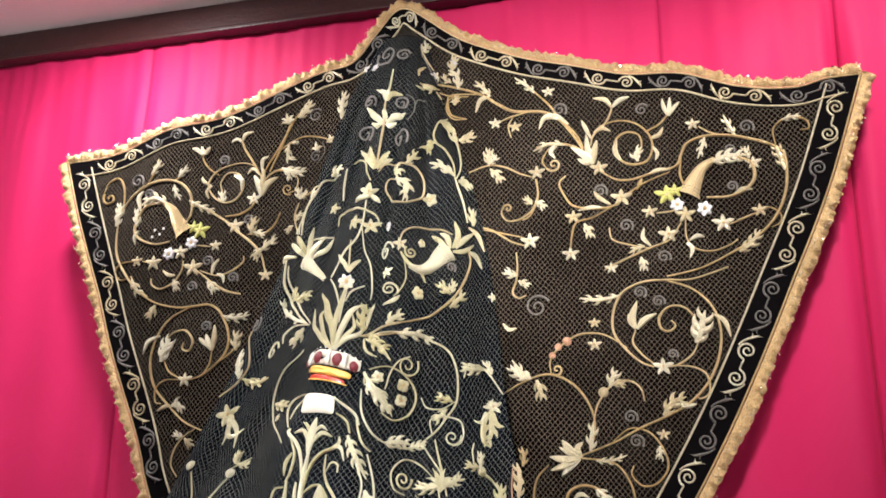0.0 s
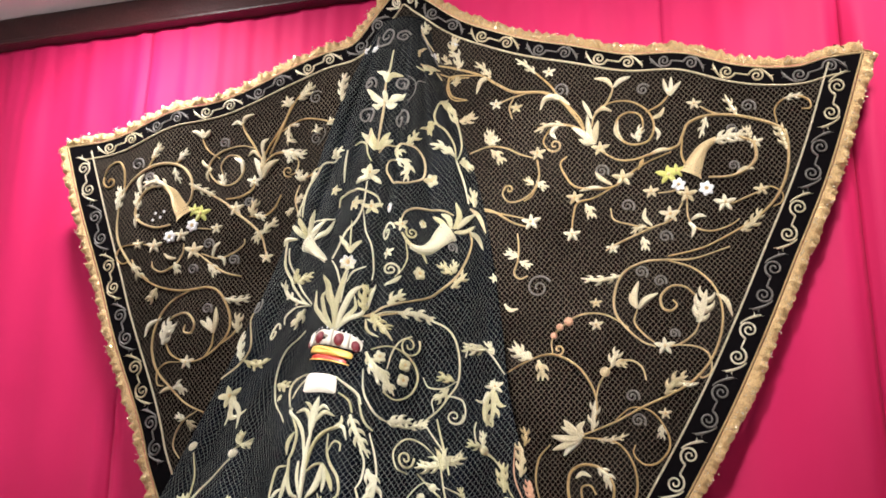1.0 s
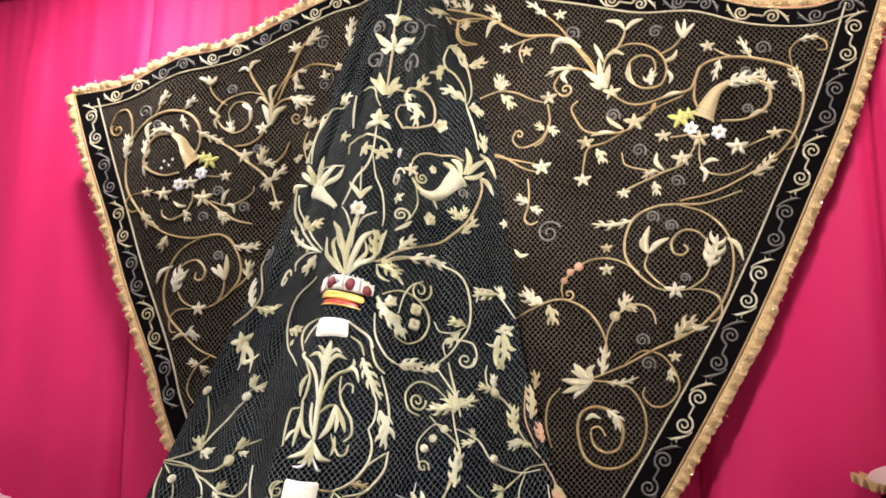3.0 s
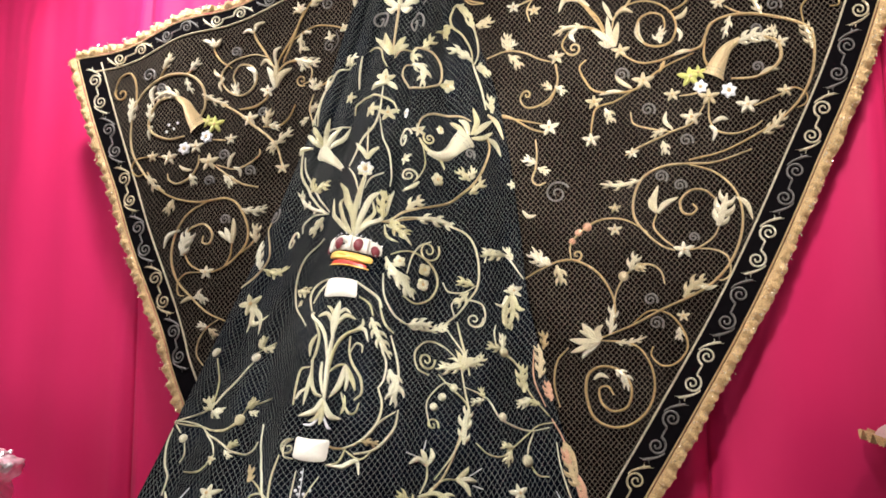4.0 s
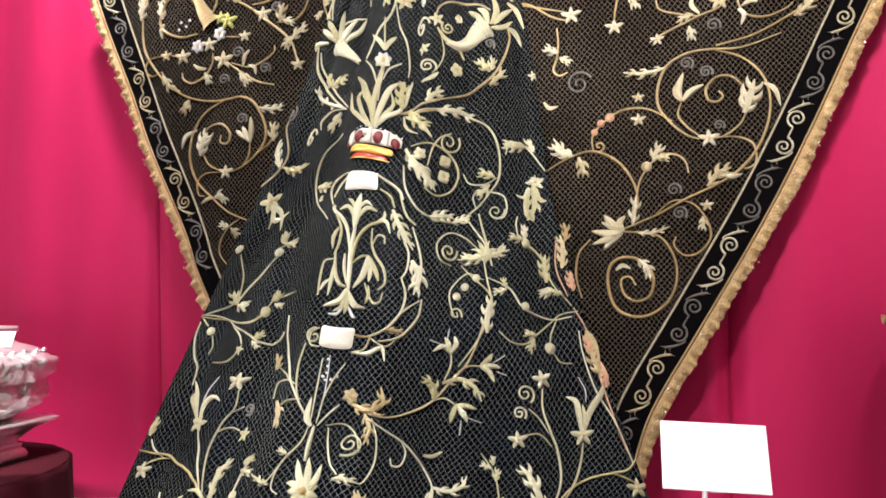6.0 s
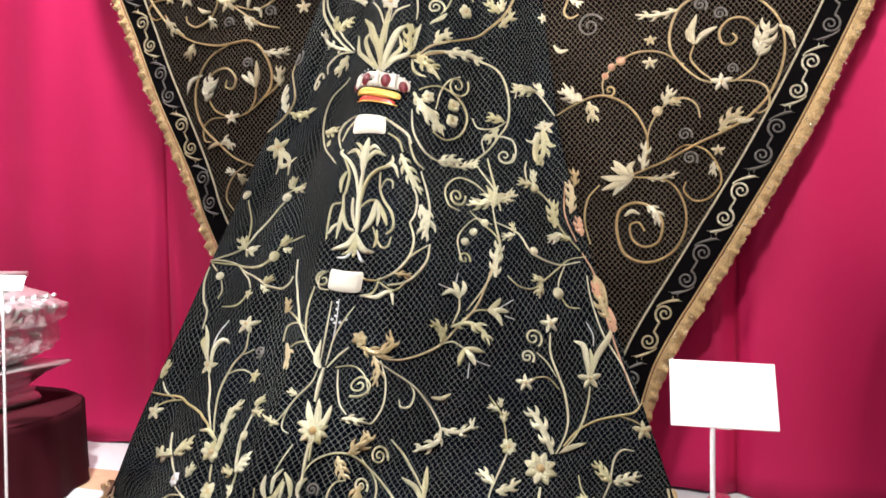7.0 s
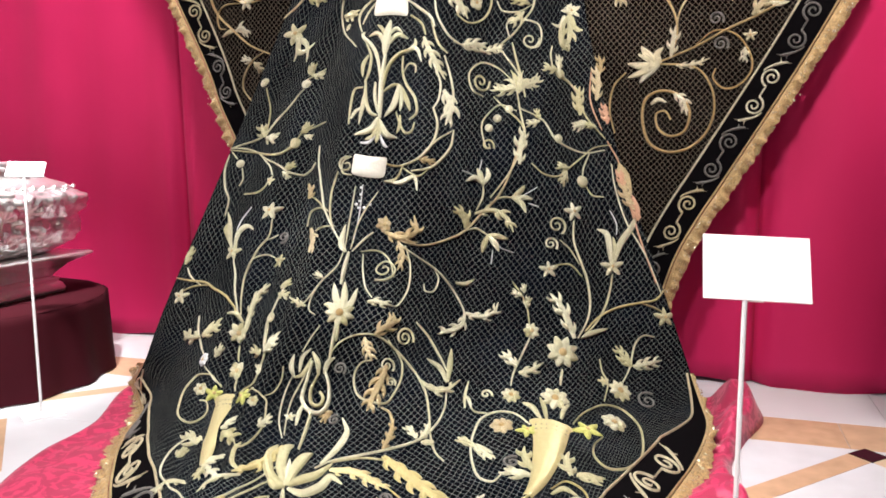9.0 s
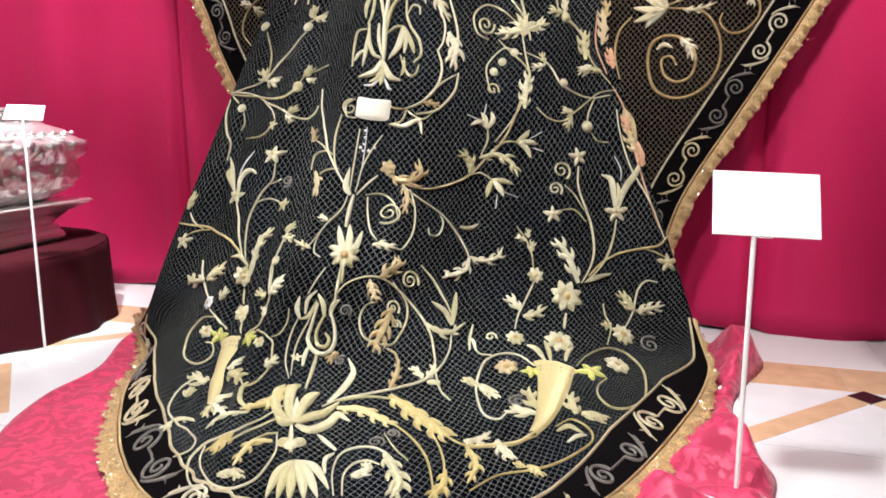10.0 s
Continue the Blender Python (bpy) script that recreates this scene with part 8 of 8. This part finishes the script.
def silver_section(name, prof, emboss, seed, power, label=""):
    fine = []
    for (r0, z0), (r1, z1) in zip(prof[:-1], prof[1:]):
        k = max(2, int(math.hypot(r1 - r0, z1 - z0) / 0.012))
        fine += [(r0 + (r1 - r0) * i / k, z0 + (z1 - z0) * i / k) for i in range(k)]
    fine.append(prof[-1])
    n = 300
    v, f = lathe(fine, n, 0, 0, 1.0, power)
    if emboss:
        for i in range(len(v)):
            d = noise.noise(Vector(v[i]) * 15 + Vector((seed, 0, 0))) + 0.45 * noise.noise(Vector(v[i]) * 27)
            rad = Vector((v[i][0], v[i][1], 0)).normalized()
            v[i] += np.array(rad) * emboss * abs(d)
    return mesh_ob(name, v, f, SILVER, pedestal, label)


silver_section("foot", [(0.0, 0.0), (0.42, 0.0), (0.425, 0.02), (0.415, 0.045), (0.40, 0.055), (0.405, 0.075), (0.38, 0.085)], 0.002, 1, 30, "moulded silver foot")
silver_section("plinth", [(0.38, 0.085), (0.395, 0.105), (0.44, 0.150), (0.525, 0.194), (0.53, 0.202), (0.52, 0.208), (0.3, 0.21)], 0.001, 3, 30, "flared polished silver plinth with sharp corners")
silver_section("body", [(0.36, 0.205), (0.40, 0.225), (0.47, 0.27), (0.515, 0.33), (0.515, 0.37), (0.50, 0.40), (0.53, 0.44), (0.55, 0.475), (0.55, 0.51), (0.51, 0.535), (0.47, 0.55)], 0.045, 5, 8, "bulging silver body with embossed scrollwork")
silver_section("cornice", [(0.48, 0.54), (0.485, 0.555), (0.46, 0.575), (0.40, 0.60), (0.375, 0.625), (0.37, 0.645), (0.40, 0.66), (0.40, 0.685), (0.0, 0.69)], 0.002, 9, 12, "stepped silver cornice")
tagged(pedestal, "embossed baroque silver pedestal standing on a cloth-covered table", "pedestal")
beads = bmesh.new()
bmesh.ops.create_uvsphere(beads, u_segments=10, v_segments=6, radius=0.012)
BEAD = bpy.data.meshes.new("bead")
beads.to_mesh(BEAD)
beads.free()
BEAD.materials.append(SILVER)
BEAD.polygons.foreach_set("use_smooth", [True] * len(BEAD.polygons))
for k in range(56):
    th = 2 * math.pi * k / 56
    q = (abs(math.cos(th)) ** 12 + abs(math.sin(th)) ** 12) ** (-1 / 12)
    o = new("bead", BEAD)
    o.parent = pedestal
    o.location = (0.49 * q * math.cos(th), 0.49 * q * math.sin(th), 0.557)

# ---- cloth-covered plinth with a lace-edged cushion at the side ----
plinth = tagged(part("covered_plinth", box((1.15, 3.85, 0.0), (1.75, 4.33, 1.06), 0.02), WINE, None), "tall plinth covered with dark wine red cloth", "plinth")
cushion = new("lace_cushion")
cushion.location = (1.44, 4.10, 1.06)


def pillow(w, d, h, n=48, frill=0.0):
    V = []
    for i in range(n):
        for j in range(n):
            a, c = 2 * i / (n - 1) - 1, 2 * j / (n - 1) - 1
            V.append((a * w * (1 - 0.08 * c * c), c * d * (1 - 0.08 * a * a), h * (1 - a**4) ** 0.5 * (1 - c**4) ** 0.5))
    return V


top = np.array(pillow(0.36, 0.26, 0.075))
bot = top * np.array([1, 1, -0.9])
pad = Pile().add((top + np.array([0, 0, 0.07]), grid_faces(48, 48))).add((bot + np.array([0, 0, 0.07]), [tuple(reversed(f)) for f in grid_faces(48, 48)]))
pad.ob("cushion_body", material("pale_silver_brocade", (0.62, 0.58, 0.52), 0.4, 0.3, 0.25, 40, 0.6, 60), cushion, "pale silver brocade cushion body")
th = np.linspace(0, 2 * np.pi, 400)
rows = []
for f in (0, 0.35, 0.7, 1.0):
    q = (np.abs(np.cos(th)) ** 6 + np.abs(np.sin(th)) ** 6) ** (-1 / 6)
    rr = q * (1 + 0.0 * f)
    rows.append(np.stack([(0.345 + 0.055 * f * (1 + 0.2 * np.abs(np.sin(24 * th)))) * rr * np.cos(th), (0.245 + 0.055 * f) * rr * np.sin(th), 0.07 + 0.02 * f * np.sin(60 * th)], -1))
mesh_ob("lace_edging", np.stack(rows).reshape(-1, 3), grid_faces(4, 400), LACE, cushion, "gathered gold lace edging")
tagged(cushion, "pale brocade cushion edged with gold lace on a plinth", "cushion")


# ---- marble floor: slabs, tan bands and a black lozenge ----
def slab(x0, x1, y0, y1, mat, name, z=0.004):
    o = part(name, box((x0 + 0.0015, y0 + 0.0015, -0.01), (x1 - 0.0015, y1 - 0.0015, z), 0.0015), mat, floor)
    return o


def bar(a, c, w, mat, name, z=0.006):
    a, c = Vector((*a, 0)), Vector((*c, 0))
    d = c - a
    o = part(name, box((0, -w / 2, -0.008), (d.length, w / 2, z), 0.001), mat, floor)
    o.matrix_basis = Matrix.Translation(a) @ Matrix.Rotation(math.atan2(d.y, d.x), 4, "Z")
    return o


for i in range(-9, 7):
    x0 = i * 0.62 + 0.30
    slab(x0, x0 + 0.62, 3.97, 4.50, MARBLE, "marble_slab")
    slab(x0 - 0.2, x0 + 0.42, 3.67, 3.97, TAN_MARBLE, "tan_marble_slab")
    for j in range(-10, 1):
        slab(x0, x0 + 0.62, 3.05 + j * 0.62, 3.67 + j * 0.62, MARBLE, "marble_slab")
bar((0.15, 2.92), (0.77, 3.62), 0.095, TAN_MARBLE, "tan_marble_bar")
bar((0.77, 3.62), (1.40, 2.92), 0.095, TAN_MARBLE, "tan_marble_bar")
bar((-2.9, 3.13), (-2.38, 3.62), 0.085, TAN_MARBLE, "tan_marble_bar")
bar((-2.75, 2.95), (-2.30, 2.50), 0.085, TAN_MARBLE, "tan_marble_bar")
loz = part("black_lozenge", box((-0.05, -0.05, -0.006), (0.05, 0.05, 0.008), 0.001), BLACK_MARBLE, floor)
loz.matrix_basis = pose(0.77, 3.61, 0, 0, 0, 45)
